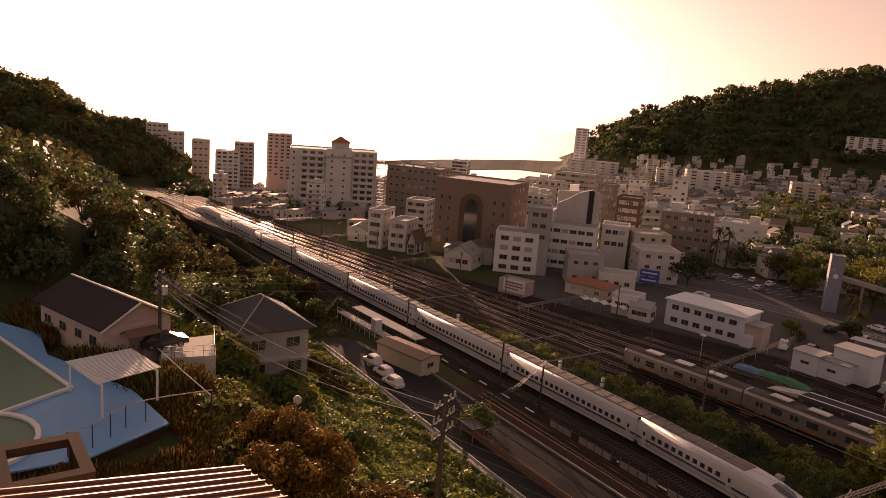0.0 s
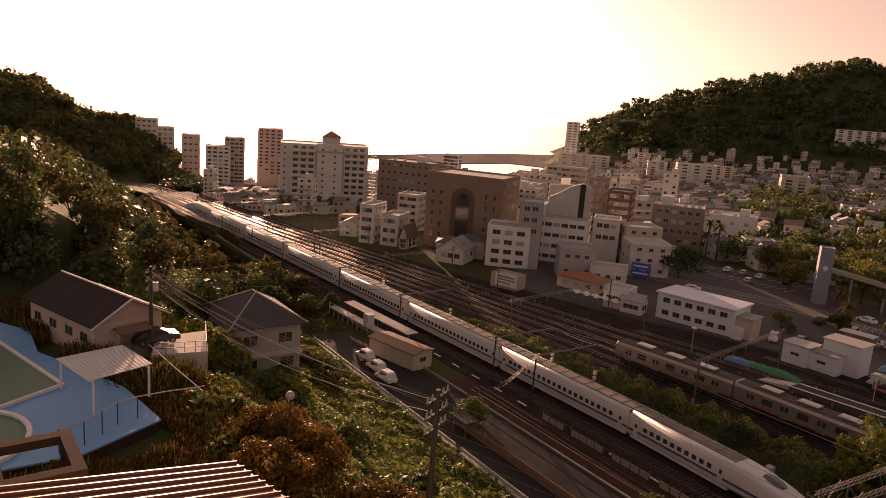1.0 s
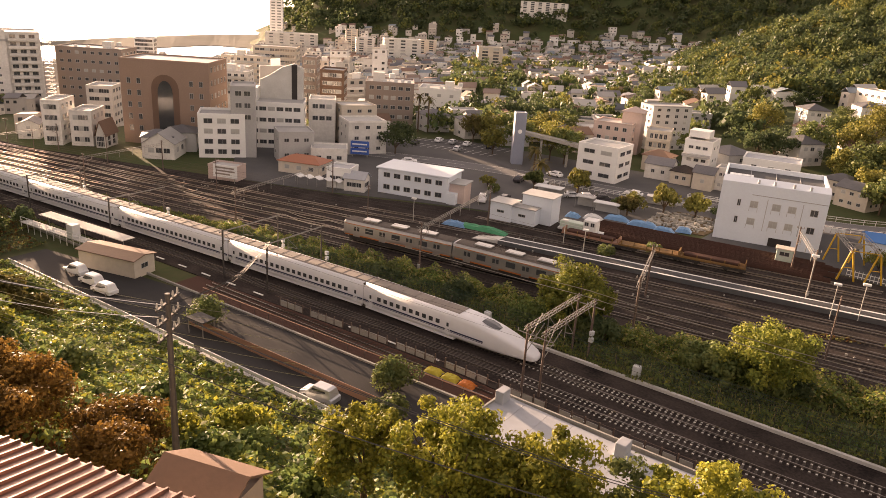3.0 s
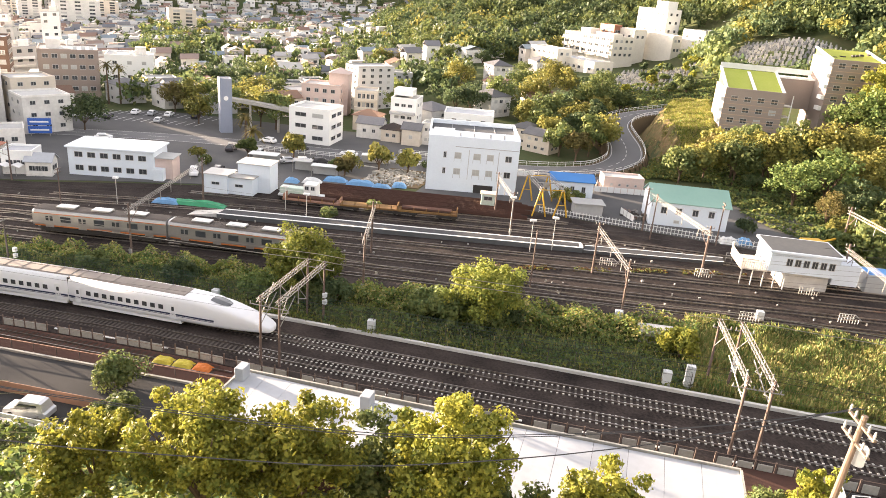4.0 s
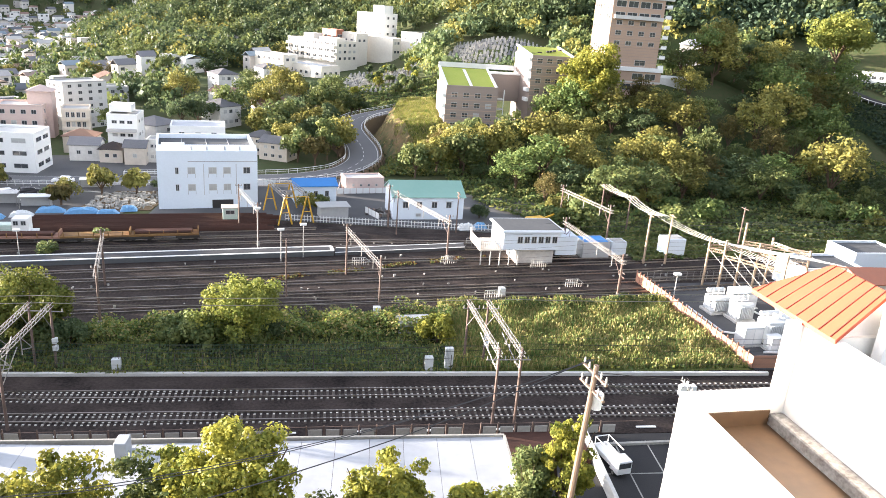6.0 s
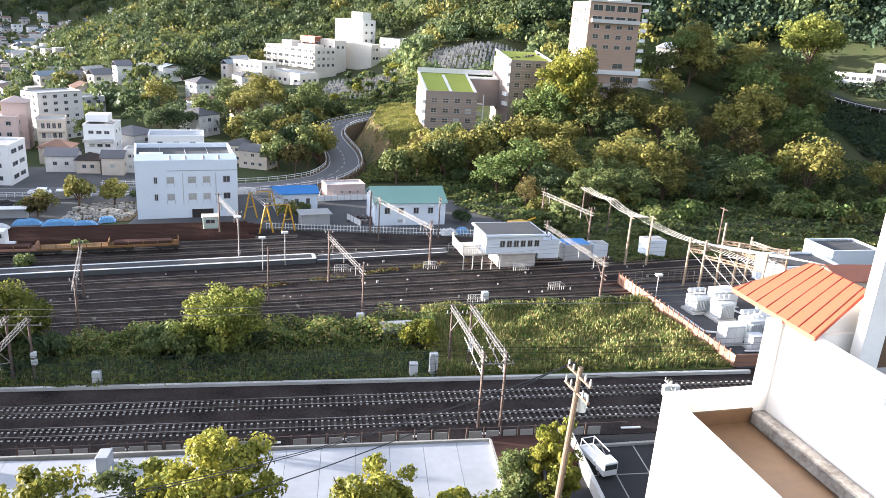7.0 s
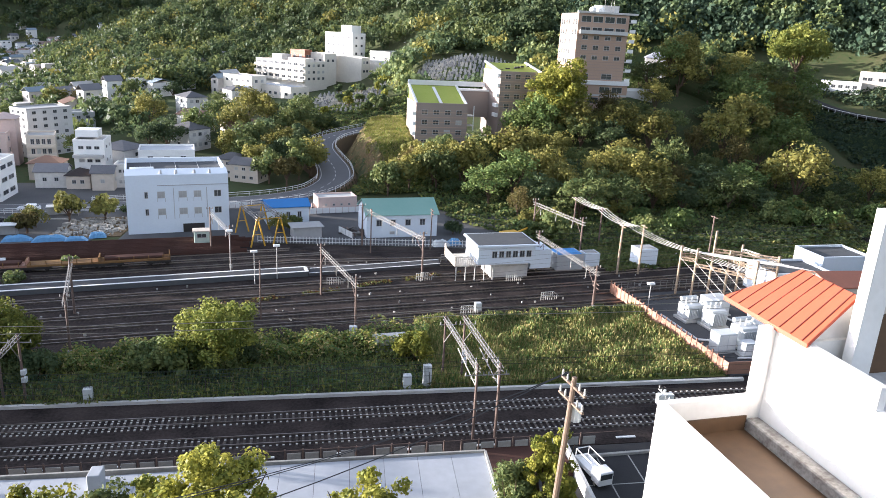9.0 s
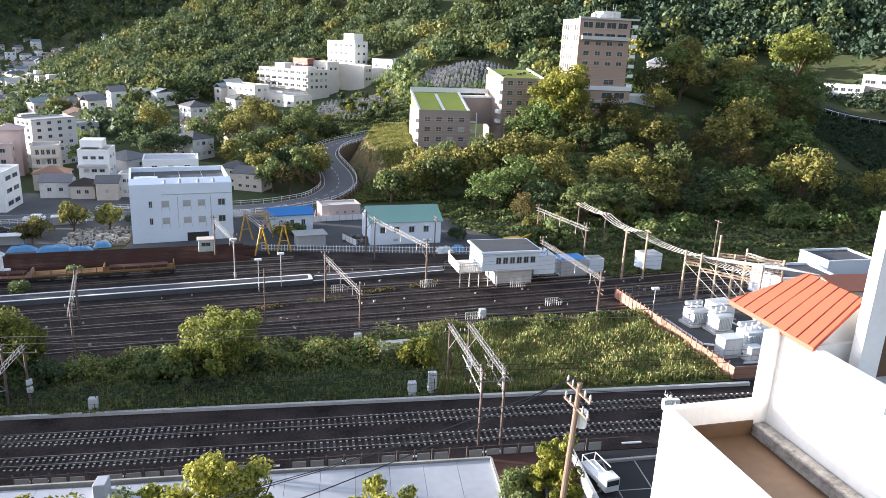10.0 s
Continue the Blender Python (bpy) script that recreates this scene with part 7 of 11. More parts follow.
apron("deck_base", [(-91.5, -13.5), (-87.6, -7.2), (-80.3, -3.0), (-72, -2.2), (-64, 1.6), (-58.5, 3.8), (-50.6, 5.4), (-47.0, 0.5), (-46.2, -13.5)], BROWN_CONCRETE, "brown concrete base of the pool deck", 19.93, 2.6, "deck base")
pw = thing("swimming_pool", 0, 0, 20.06, 0, "swimming pool with still grey-green water and white rim", "pool")
P4 = [(-80.0, -6.4), (-61.0, -0.4), (-57.0, -5.2), (-74, -14)]
part("water", Soup().prism(P4, 0.002, 0.06), POOL_WATER, pw, "still grey-green water")
for a, b in zip(P4, P4[1:] + P4[:1]):
    va, vb = Vector((*a, 0)), Vector((*b, 0))
    d = (vb - va).normalized()
    n = Vector((-d.y, d.x, 0)) * 0.3
    part("rim", Soup().add([va - d * 0.2, vb + d * 0.2, vb + n + d * 0.2, va + n - d * 0.2] + [p + Vector((0, 0, 0.22)) for p in (va - d * 0.2, vb + d * 0.2, vb + n + d * 0.2, va + n - d * 0.2)],
         [(4, 5, 6, 7), (0, 1, 5, 4), (1, 2, 6, 5), (2, 3, 7, 6), (3, 0, 4, 7)]), WHITE, pw, "white rim")
rp = thing("round_pool", -52.0, -6.0, 20.06, 0, "small round pool with a white rim", "pool")
cir = [(4.2 * math.cos(radians(a)), 3.6 * math.sin(radians(a))) for a in range(0, 360, 15)]
part("water", Soup().prism(cir, 0.002, 0.08), POOL_WATER, rp)
rim = Soup()
for i in range(24):
    a, b = cir[i], cir[(i + 1) % 24]
    rim.prism([a, (a[0] * 1.09, a[1] * 1.09), (b[0] * 1.09, b[1] * 1.09), b][::-1], 0, 0.25)
part("rim", rim, WHITE, rp)
pg = thing("pergola", 0, 0, 20.06, 0, "white wooden pergola with slatted roof on four posts", "pergola")
PC = [Vector((-60.4, -0.3, 2.35)), Vector((-61.9, 3.8, 2.35)), Vector((-55.5, 5.4, 2.35)), Vector((-53.6, 1.6, 2.35))]
for c in PC:
    part("post", Soup().box(c.x - 0.08, c.y - 0.08, 0, c.x + 0.08, c.y + 0.08, 2.3), WHITE, pg)
for a, b in ((0, 3), (1, 2)):
    part("beam", Soup().beam(PC[a], PC[b], 0.1, 4), WHITE, pg)
for i in range(22):
    t = (i + 0.5) / 22
    a, b = PC[0].lerp(PC[3], t), PC[1].lerp(PC[2], t)
    part("slat", Soup().beam(a + (a - b) * 0.08 + Vector((0, 0, 0.14)), b + (b - a) * 0.08 + Vector((0, 0, 0.14)), 0.06, 4), WHITE, pg)
pf = thing("pool_fence", 0, 0, 0, 0, "dark wire fence on thin posts round the pool deck", "fence")
FP = [(-47.4, -0.6), (-48.2, 0.8), (-49.6, 1.9), (-50.8, 2.9), (-51.4, 4.2), (-51.6, 6.0), (-51.6, 8.6), (-58.5, 7.6), (-66, 6.6)]
tops = Soup()
for i, p in enumerate(FP):
    z0 = 20.3
    part("post", Soup().beam((p[0], p[1], z0 - 1.2), (p[0], p[1], z0 + 1.4), 0.04, 5), DARK_STEEL, pf)
    if i:
        for zz in ((1.35,) if i < 7 else (0.9,)):
            tops.beam((*FP[i - 1], z0 + zz), (*p, z0 + zz), 0.045, 4)
part("top_rail", tops, PALE_CONCRETE, pf, "pale top rail")

# ---- houses on the terrace ----
ha = thing("bungalow_house", -77.8, 3.0, 19.3, 24.7, "dark-roofed bungalow with a pale gable and porch", "house")
local_part(ha, "wall", -6.0, -3.4, -3, 6.0, 3.4, 3.4, PINKISH)
gable = Soup().add([(6.0, -3.4, 3.4), (6.0, 3.4, 3.4), (6.0, 0, 5.3), (5.8, -3.4, 3.4), (5.8, 3.4, 3.4), (5.8, 0, 5.3)], [(0, 1, 2), (3, 5, 4)])
part("gable", gable, PINKISH, ha)
# dark tile, taken darker still to put the trees' shade into its colour
part("roof", Soup().gable(-6.0, -3.4, 6.0, 3.4, 3.38, 2.0, 0.6, 0.14, "x"), DARK_TILE, ha, "dark tiled roof")
for sy in (-1, 1):
    part("barge_board", Soup().beam((6.62, 0, 5.5), (6.62, sy * 4.0, 3.3), 0.1, 4), WHITE, ha)
part("ridge_cap", Soup().beam((-6.5, 0, 5.56), (6.6, 0, 5.56), 0.1, 4), WHITE, ha)
part("porch_roof", Soup().gable(6.02, -1.6, 7.4, 1.2, 2.5, 0.5, 0.2, 0.08, "y"), BROWN_ROOF, ha)
local_part(ha, "door", 6.003, -0.9, 0, 6.06, 0.5, 2.2, BROWN_TILE, "dark front door")
for u in (-4.5, -1.5, 1.5, 4.2):
    part("window", window_mesh(1.4, 1.0, 0), None, ha, at=(u, -3.4, 1.9))
h2h = thing("hip_roofed_house", -86.2, 20.4, 11.8, 3, "two-storey grey house with a hipped grey metal roof", "house")
local_part(h2h, "wall", -4.7, -4.1, -5, 4.7, 4.1, 6.2, GREY_WALL)
part("roof", Soup().hip(-4.7, -4.1, 4.7, 4.1, 6.2, 2.9, 0.7), DARK_FLAT, h2h, "hipped grey roof")
hipl = Soup()
for a, b in (((-5.4, -4.8, 6.36), (-0.6, 0, 9.24)), ((-5.4, 4.8, 6.36), (-0.6, 0, 9.24)), ((5.4, -4.8, 6.36), (0.6, 0, 9.24)), ((5.4, 4.8, 6.36), (0.6, 0, 9.24)), ((-0.6, 0, 9.24), (0.6, 0, 9.24))):
    hipl.beam(a, b, 0.07, 4)
part("hip_cap", hipl, PALE_CONCRETE, h2h, "pale hip caps")
for u, zz, s in ((-2, 4.6, 0), (2.2, 4.6, 0), (-2, 1.6, 0), (2.5, 1.6, 0)):
    part("window", window_mesh(1.8, 1.3, s), None, h2h, at=(4.7, u, zz), rz=math.pi / 2)
    part("window", window_mesh(1.6, 1.2, s), None, h2h, at=(u * 0.9, -4.1, zz))
local_part(h2h, "balcony", 4.705, -3.9, 2.8, 5.8, 3.9, 3.0, PALE_CONCRETE)
apron("house_deck", [(-72.5, 8.0), (-66.4, 6.8), (-65.5, 11.4), (-73, 12.6)], PALE_CONCRETE, "pale concrete deck with rails beside the bungalow", 20.1, 2.5, "deck")
dr = thing("deck_rail", 0, 0, 20.1, 0, "thin steel rail round the deck", "railing")
dk = [(-66.6, 6.9), (-65.6, 11.3), (-72.8, 12.5)]
sr = Soup()
for a, b in zip(dk[:-1], dk[1:]):
    for zz in (0.5, 1.0):
        sr.beam((*a, zz), (*b, zz), 0.035, 4)
    for t in np.linspace(0, 1, 6):
        sr.beam((a[0] + (b[0] - a[0]) * t, a[1] + (b[1] - a[1]) * t, 0), (a[0] + (b[0] - a[0]) * t, a[1] + (b[1] - a[1]) * t, 1.0), 0.03, 4)
part("rails", sr, DARK_STEEL, dr)


# ---- vehicles ----
wheel = Soup().beam((0, -0.1, 0), (0, 0.1, 0), 0.32, 12)
wheel.beam((0, -0.115, 0), (0, 0.115, 0), 0.19, 10, 1)
wheel_mesh = wheel.mesh("wheel", [TYRE, STEEL])


def car(x, y, z, rz, paint, label, van=False, group="parked cars"):
    r = thing("van" if van else "car", x, y, z, rz, label, "van" if van else "car", group)
    L, W, Hh = (4.4, 1.7, 1.85) if van else (4.3, 1.72, 1.45)
    prof = [(-L / 2, 0.35), (-L / 2, 0.85), (-L / 2 + 0.25, 0.95), (-L / 2 + (0.5 if van else 0.7), Hh - 0.08), (-L / 2 + 0.9, Hh), (L / 2 - 1.75, Hh), (L / 2 - (0.95 if van else 1.0), 1.0), (L / 2 - 0.1, 0.85), (L / 2, 0.6), (L / 2, 0.35)]
    secs = []
    for yy, sc in ((-W / 2, 0.93), (-W / 2 + 0.12, 1.0), (W / 2 - 0.12, 1.0), (W / 2, 0.93)):
        secs.append([(px * (0.985 if sc < 1 else 1), yy if pz < 1.0 else yy * (0.84 if sc < 1 else 0.88), pz * sc if pz > 1 else pz) for px, pz in prof])
    part("body", loft(secs), paint, r)
    for sy in (-1, 1):
        yy = sy * (W / 2 * 0.93)
        part("side_window", Soup().add([(-L / 2 + 0.75, yy, 1.02), (L / 2 - 1.15, yy, 1.02), (L / 2 - 1.75, yy * 0.945, Hh * 0.93 - 0.1), (-L / 2 + 0.95, yy * 0.945, Hh * 0.93 - 0.1)], [(0, 1, 2, 3)]), GLASS, r)
        for wx in (-L / 2 + 0.8, L / 2 - 0.8):
            part("wheel", wheel_mesh, None, r, at=(wx, sy * (W / 2 - 0.1), 0.32))
    part("windscreen", Soup().add([(L / 2 - 0.93, -0.62, 1.05), (L / 2 - 0.93, 0.62, 1.05), (L / 2 - 1.68, 0.56, Hh - 0.05), (L / 2 - 1.68, -0.56, Hh - 0.05)], [(0, 1, 2, 3)]), GLASS, r)
    part("rear_window", Soup().add([(-L / 2 + 0.28, -0.6, 1.05), (-L / 2 + 0.28, 0.6, 1.05), (-L / 2 + 0.62, 0.55, Hh - 0.12), (-L / 2 + 0.62, -0.55, Hh - 0.12)], [(0, 3, 2, 1)]), GLASS, r)
    return r


car(-54.4, 44.9, 0.0, 184, CAR_SILVER, "silver van parked in the lane", True)
car(-70.6, 7.6, 20.05, 100, CAR_DARK, "dark red-brown car parked beside the bungalow")
for x, y in ((-117, 47.5), (-110, 46.8), (-104.5, 46.2)):
    car(x, y, 0, 184, CAR_WHITE, "white van parked in the lane", True)
car(-68.5, 156.5, 0, 175, CAR_WHITE, "white car on the station road", False, "cars on the road")
car(-82, 157, 0, 175, CAR_DARK, "dark car on the station road", False, "cars on the road")
car(-93.5, 162, 0, 165, CAR_WHITE, "white car on the station road", False, "cars on the road")
car(-92, 127, 0, 110, CAR_WHITE, "white van beside the station office", True)
car(-88.5, 131, 0, 100, CAR_DARK, "dark car beside the station office")
car(-135, 150, 0, 20, CAR_WHITE, "white car on the forecourt")
tk = thing("flatbed_truck", 19.7, 53.4, 0, -78, "white flatbed truck parked in the lot", "truck")
part("cab", Soup().bbox(0.9, -0.85, 0.45, 2.4, 0.85, 2.0, 0.08), CAR_WHITE, tk)
part("windscreen", Soup().box(2.395, -0.7, 1.2, 2.42, 0.7, 1.8), GLASS, tk)
part("bed", Soup().box(-2.4, -0.85, 0.75, 0.85, 0.85, 0.9).box(-2.4, -0.85, 0.9, -2.33, 0.85, 1.25).box(-2.4, -0.85, 0.9, 0.85, -0.8, 1.25).box(-2.4, 0.8, 0.9, 0.85, 0.85, 1.25), CAR_WHITE, tk)
hoop = Soup()
for sy in (-0.8, 0.8):
    hoop.beam((-2.2, sy, 1.2), (-2.2, sy, 2.2), 0.05, 5)
    hoop.beam((-2.2, sy, 2.2), (0.7, sy, 2.2), 0.05, 5)
hoop.beam((-2.2, -0.8, 2.2), (-2.2, 0.8, 2.2), 0.05, 5)
part("rack", hoop, CAR_WHITE, tk)
for wx in (-1.5, 1.6):
    for sy in (-0.75, 0.75):
        part("wheel", wheel_mesh, None, tk, at=(wx, sy, 0.34))
tk.scale = (0.84, 0.84, 0.84)
lw = solid("lot_wall", Soup().bbox(18.1, 43, -0.3, 18.45, 58.2, 1.2, 0.03), PALE_CONCRETE, label="pale concrete wall beside the parking lot", category="wall", kind="structure")
gd = Soup()
for i in range(5):
    gd.box(21 + 3 * i, 44, 0.004, 21.12 + 3 * i, 57, 0.008)
gd.box(19, 52.0, 0.0045, 33, 52.12, 0.0085)
solid("lot_marking", gd, CONCRETE, label="faded white parking lines", category="marking", kind="structure")

# ---- long shed with white roof ----
sh = thing("long_shed", 0, 0, 0, 0, "long shed with a white sheet roof beside the tracks", "shed")
X0, X1, Y0, Y1 = -36.2, 9.8, 43.2, 53.4
local_part(sh, "wall", X0 + 0.3, Y0 + 0.3, -0.3, X1 - 0.3, Y1 - 0.3, 2.8, RUST_SOIL, "dark red-brown wall")
npan = 16
for i in range(npan):
    a, b = X0 + (X1 - X0) * i / npan, X0 + (X1 - X0) * (i + 1) / npan
    part("roof_panel", Soup().add([(a, Y0, 2.85), (b - 0.03, Y0, 2.85), (b - 0.03, Y1, 3.1), (a, Y1, 3.1), (a, Y0, 2.75), (b - 0.03, Y0, 2.75), (b - 0.03, Y1, 3.0), (a, Y1, 3.0)],
         [(0, 1, 2, 3), (4, 7, 6, 5), (0, 4, 5, 1), (2, 6, 7, 3), (0, 3, 7, 4), (1, 5, 6, 2)]), WHITE_ROOF, sh, "white roof sheet")
for a in ((X0 - 0.1, Y1, X1 + 0.1, Y1 + 0.2), (X1, Y0, X1 + 0.2, Y1), (X0 - 0.2, Y0, X0, Y1)):
    local_part(sh, "roof_edge", a[0], a[1], 2.7, a[2], a[3], 3.3, CONCRETE)
for x in (-35.6, -22.0):
    local_part(sh, "chimney", x - 0.5, 51.6, 3.0, x + 0.5, 53.0, 4.4, WHITE_ROOF, "white roof vent", 0.05)
solid("red_bank", Soup().box(10.6, 53.6, -0.3, 18.0, 58.0, 0.5), RUST_SOIL, label="rust-red low platform beside the shed", category="platform", kind="structure")

# ---- utility poles and cables near the camera ----
def utility_pole(x, y, z, h, lean, label, m, arms=2, drum=True, rz=0.0):
    r = thing("utility_pole", x, y, z, rz, label, "utility pole", "utility poles")
    top = Vector((lean, 0, h))
    part("shaft", Soup().beam((0, 0, -0.5), top, 0.2, 10, r2=0.12), m, r)
    for k in range(arms):
        zz = h - 0.5 - 0.8 * k
        part("cross_arm", Soup().box(lean * zz / h - 0.06, -1.1, zz, lean * zz / h + 0.06, 1.1, zz + 0.1), m, r)
        for sy in (-1.0, -0.55, 0.55, 1.0):
            part("insulator", ins_mesh, None, r, at=(lean * zz / h, sy, zz + 0.1))
    if drum:
        part("pole_transformer", Soup().beam((lean * 0.92 + 0.4, 0.1, h - 2.3), (lean * 0.92 + 0.4, 0.1, h - 1.5), 0.26, 12), SUB_GREY, r, "grey pole transformer")
    for k in range(6):
        part("step", Soup().beam((0.1, -0.3, 2 + k), (0.1, 0.3, 2 + k), 0.02, 4), DARK_STEEL, r)
    return r


WOODPOLE = mat("weathered_pole", (0.17, 0.12, 0.085), 0.85, col2=(0.11, 0.075, 0.05), grain=6, big=1.0)
in_world(utility_pole(9.6, 28.3, 8.5, 15.9, 0.75, "leaning brown utility pole with a transformer and cables", WOODPOLE, rz=12))
utility_pole(-31.2, 15.8, 16.0, 11.0, 0.1, "dark utility pole with many insulators on the bank", DARK_STEEL, 3, False, rz=30)
utility_pole(-69.8, 7.2, 20.0, 7.6, 0.0, "dark utility pole beside the bungalow", DARK_STEEL, 3, True, rz=60)
utility_pole(26.4, 56.0, 0.0, 6.8, 0.1, "grey pole with white boxes beside the parking lot", PALE_CONCRETE, 1, False)
mp = thing("signal_box_pair", 26.4, 55.7, 5.6, 0, "pair of white boxes high on a pole", "box")
for u in (-0.45, 0.45):
    local_part(mp, "box", u - 0.32, -0.3, 0, u + 0.32, 0.2, 1.0, WHITE, "", 0.04)
pole("parking_post", 22.9, 46.0, 4.2, "thin pale post in the parking lot", PALE_CONCRETE, False, 0.08)
cb = thing("utility_cables", 0, 0, 0, 0, "black utility cables strung between poles", "cable", kind="structure")
A = Vector((8.25, 28.1, 24.0))
for k, (b, sag, r_) in enumerate((((-32, 15.8, 26.2), 2.5, 0.022), ((-32, 16.8, 25.4), 2.6, 0.022), ((-31, 15.0, 24.0), 2.8, 0.03), ((26.4, 56, 6.4), 1.2, 0.02), ((26.4, 56.4, 5.6), 1.3, 0.02), ((40, 20, 27), 1.0, 0.02), ((40, 21, 26), 1.0, 0.02))):
    s = Soup().rope(A + Vector((0, 0.4 * (k % 3) - 0.4, -0.35 * k * 0.6)), b, sag, r_, 18)
    part("cable", s, CABLE, cb)
B = Vector((-31.2, 15.8, 26.4))
C = Vector((-69.8, 7.2, 27.2))
for k in range(9):
    o = Vector((0, 0.35 * (k % 3) - 0.4, -0.5 * (k // 3)))
    if k < 4:
        part("cable", Soup().rope(B + o, C + o, 0.8 + 0.3 * k, 0.02, 16), SUN_GLEAM_WIRE if k % 2 else CABLE, cb)
        part("cable", Soup().rope(B + o, (-84.7, 60.3 + 0.2 * k, 8), 1.2, 0.02, 12), CABLE, cb)
    part("cable", Soup().rope(C + o, (-62 + 2.6 * k, 42.5 - 0.4 * k, 8.6 - 0.5 * k), 0.9 + 0.15 * k, 0.02, 16), SUN_GLEAM_WIRE, cb)
    part("cable", Soup().rope(C + o, (-118 + 3 * k, 30 + 3 * k, 22 - k * 0.5), 1.0, 0.02, 12), SUN_GLEAM_WIRE if k % 2 else CABLE, cb)
gl = thing("globe_lamp", -43.2, 12.2, 19.5, 0, "round white garden lamp on a thin post", "garden lamp")
part("post", Soup().beam((0, 0, -1), (0, 0, 3.4), 0.05, 6), DARK_STEEL, gl)
gs = [[(0.3 * math.cos(t) * math.sin(p), 0.3 * math.sin(t) * math.sin(p), 3.68 - 0.3 * math.cos(p)) for t in np.linspace(0, 2 * math.pi, 12, endpoint=False)] for p in np.linspace(0.1, math.pi - 0.1, 8)]
part("globe", loft(gs), BLIND, gl, "round white globe", smooth=True)
for i, (x, y, a) in enumerate(((-166, 174, 0), (-160, 174, 1), (-154, 174.5, 2), (-145, 183, 1), (-139, 183, 0), (-130, 183.5, 2), (-151, 183, 0), (-136, 174, 1))):
    car(x, y, 0, 90 + (i % 3), [CAR_WHITE, CAR_SILVER, CAR_DARK][a], ["white", "silver", "dark"][a] + " car in the station car park", False, "cars in the car park")

rr = block("red_roofed_shed", 65.5, 84.5, 0, 10, 6, 4.6, -4, CREAM, "low shed with a dark red roof behind the substation", "shed", floors=0, cols=(0, 0, 0, 0), roof="gable", roofm=RED_ROOF, rise=1.2)
ss = block("strip_shed", 3.4, 81.6, 0, 4.2, 2.6, 1.2, 3, GREY_WALL, "tiny shed with a flat pale roof between the lines", "shed", floors=0, cols=(0, 0, 0, 0), parapet=0)

# ---- wagons, crane and clutter in the yard ----
def flat_wagon(x, y, rz, colour, load):
    r = thing("flat_wagon", x, y, 0.16, rz, "dull ochre flat work wagon on the yard track" if load else "empty brown flat wagon on the yard track", "wagon", "wagons in the yard")
    part("deck", Soup().bbox(-5.4, -1.2, 0.8, 5.4, 1.2, 1.15, 0.04), colour, r)
    for sx in (-5.3, 5.2):
        part("end_board", Soup().box(sx, -1.2, 1.152, sx + 0.12, 1.2, 1.9), colour, r)
    for k in range(5):
        part("stake", Soup().box(-4.6 + 2.2 * k, -1.25, 1.0, -4.45 + 2.2 * k, -1.17, 1.8), OCHRE, r)
    if load:
        part("load", Soup().bbox(-4.6, -0.8, 1.152, 4.4, 0.8, 1.6, 0.1), RUST_SOIL, r, "rusty rails loaded")
    for bx in (-3.6, 3.6):
        part("bogie", bogie_mesh, None, r, at=(bx, 0, 0))
    return r


for k, x in enumerate((-58.5, -47.5, -36.5)):
    flat_wagon(x, poly_at(YARD[7], x) - 0.4, 2.6, OCHRE if k else FENCE_RUST, k != 1)
lo = thing("shunting_engine", -62.0, 118.6, 0.16, 2.6, "pale mint-green diesel shunting engine", "locomotive")
part("frame_plate", Soup().bbox(-4.2, -1.25, 0.75, 4.2, 1.25, 1.15, 0.04), SUB_GREY, lo)
part("bonnet", Soup().bbox(-4.0, -0.9, 1.152, 0.6, 0.9, 2.4, 0.1), LOCO_GREEN, lo, "pale green bonnet")
part("cab", Soup().bbox(0.7, -1.2, 1.152, 3.2, 1.2, 3.5, 0.1), WHITE, lo, "white cab")
for u in (1.35, 2.5):
    for sy in (-1, 1):
        part("cab_window", window_mesh(0.8, 0.8, 0), None, lo, at=(u, sy * 1.2, 2.75), rz=0 if sy < 0 else math.pi)
part("rail_bars", Soup().beam((-4.1, -1.15, 1.9), (0.6, -1.15, 1.9), 0.03, 4), WHITE, lo)
for bx in (-2.6, 2.6):
    part("bogie", bogie_mesh, None, lo, at=(bx, 0, 0))
tro = thing("track_trolley", -27.8, 127.5, 0.0, 0, "small green and cream track trolley", "trolley")
part("cab", Soup().bbox(-1.3, -1, 0.5, 1.3, 1, 2.6, 0.08), LOCO_GREEN, tro)
part("roof", Soup().bbox(-1.5, -1.1, 2.602, 1.5, 1.1, 2.8, 0.04), CREAM, tro)
part("base", Soup().box(-1.8, -1.0, 0, 1.8, 1.0, 0.498), DARK_STEEL, tro)
part("window", window_mesh(1.6, 0.8, 0), None, tro, at=(0, -1.0, 1.9))

# stacks of rails before the works building
for k in range(11):
    y = 121.8 + 0.78 * k
    r = thing("rail_stack", 0, y, 0, 0, "stack of long rusty rails on the ground", "rail stack", "stacks of rails")
    for j in range(5):
        part("rail", Soup().box(-60 + 1.5 * (k % 3), 0.14 * j, 0.0, -19 - 1.2 * (k % 4), 0.14 * j + 0.07, 0.45 + 0.1 * ((k + j) % 3)), RUST_SOIL, r)
yc = thing("gantry_crane", -17.6, 129.5, 0, 12, "yellow steel gantry crane over the rail stacks", "gantry crane")
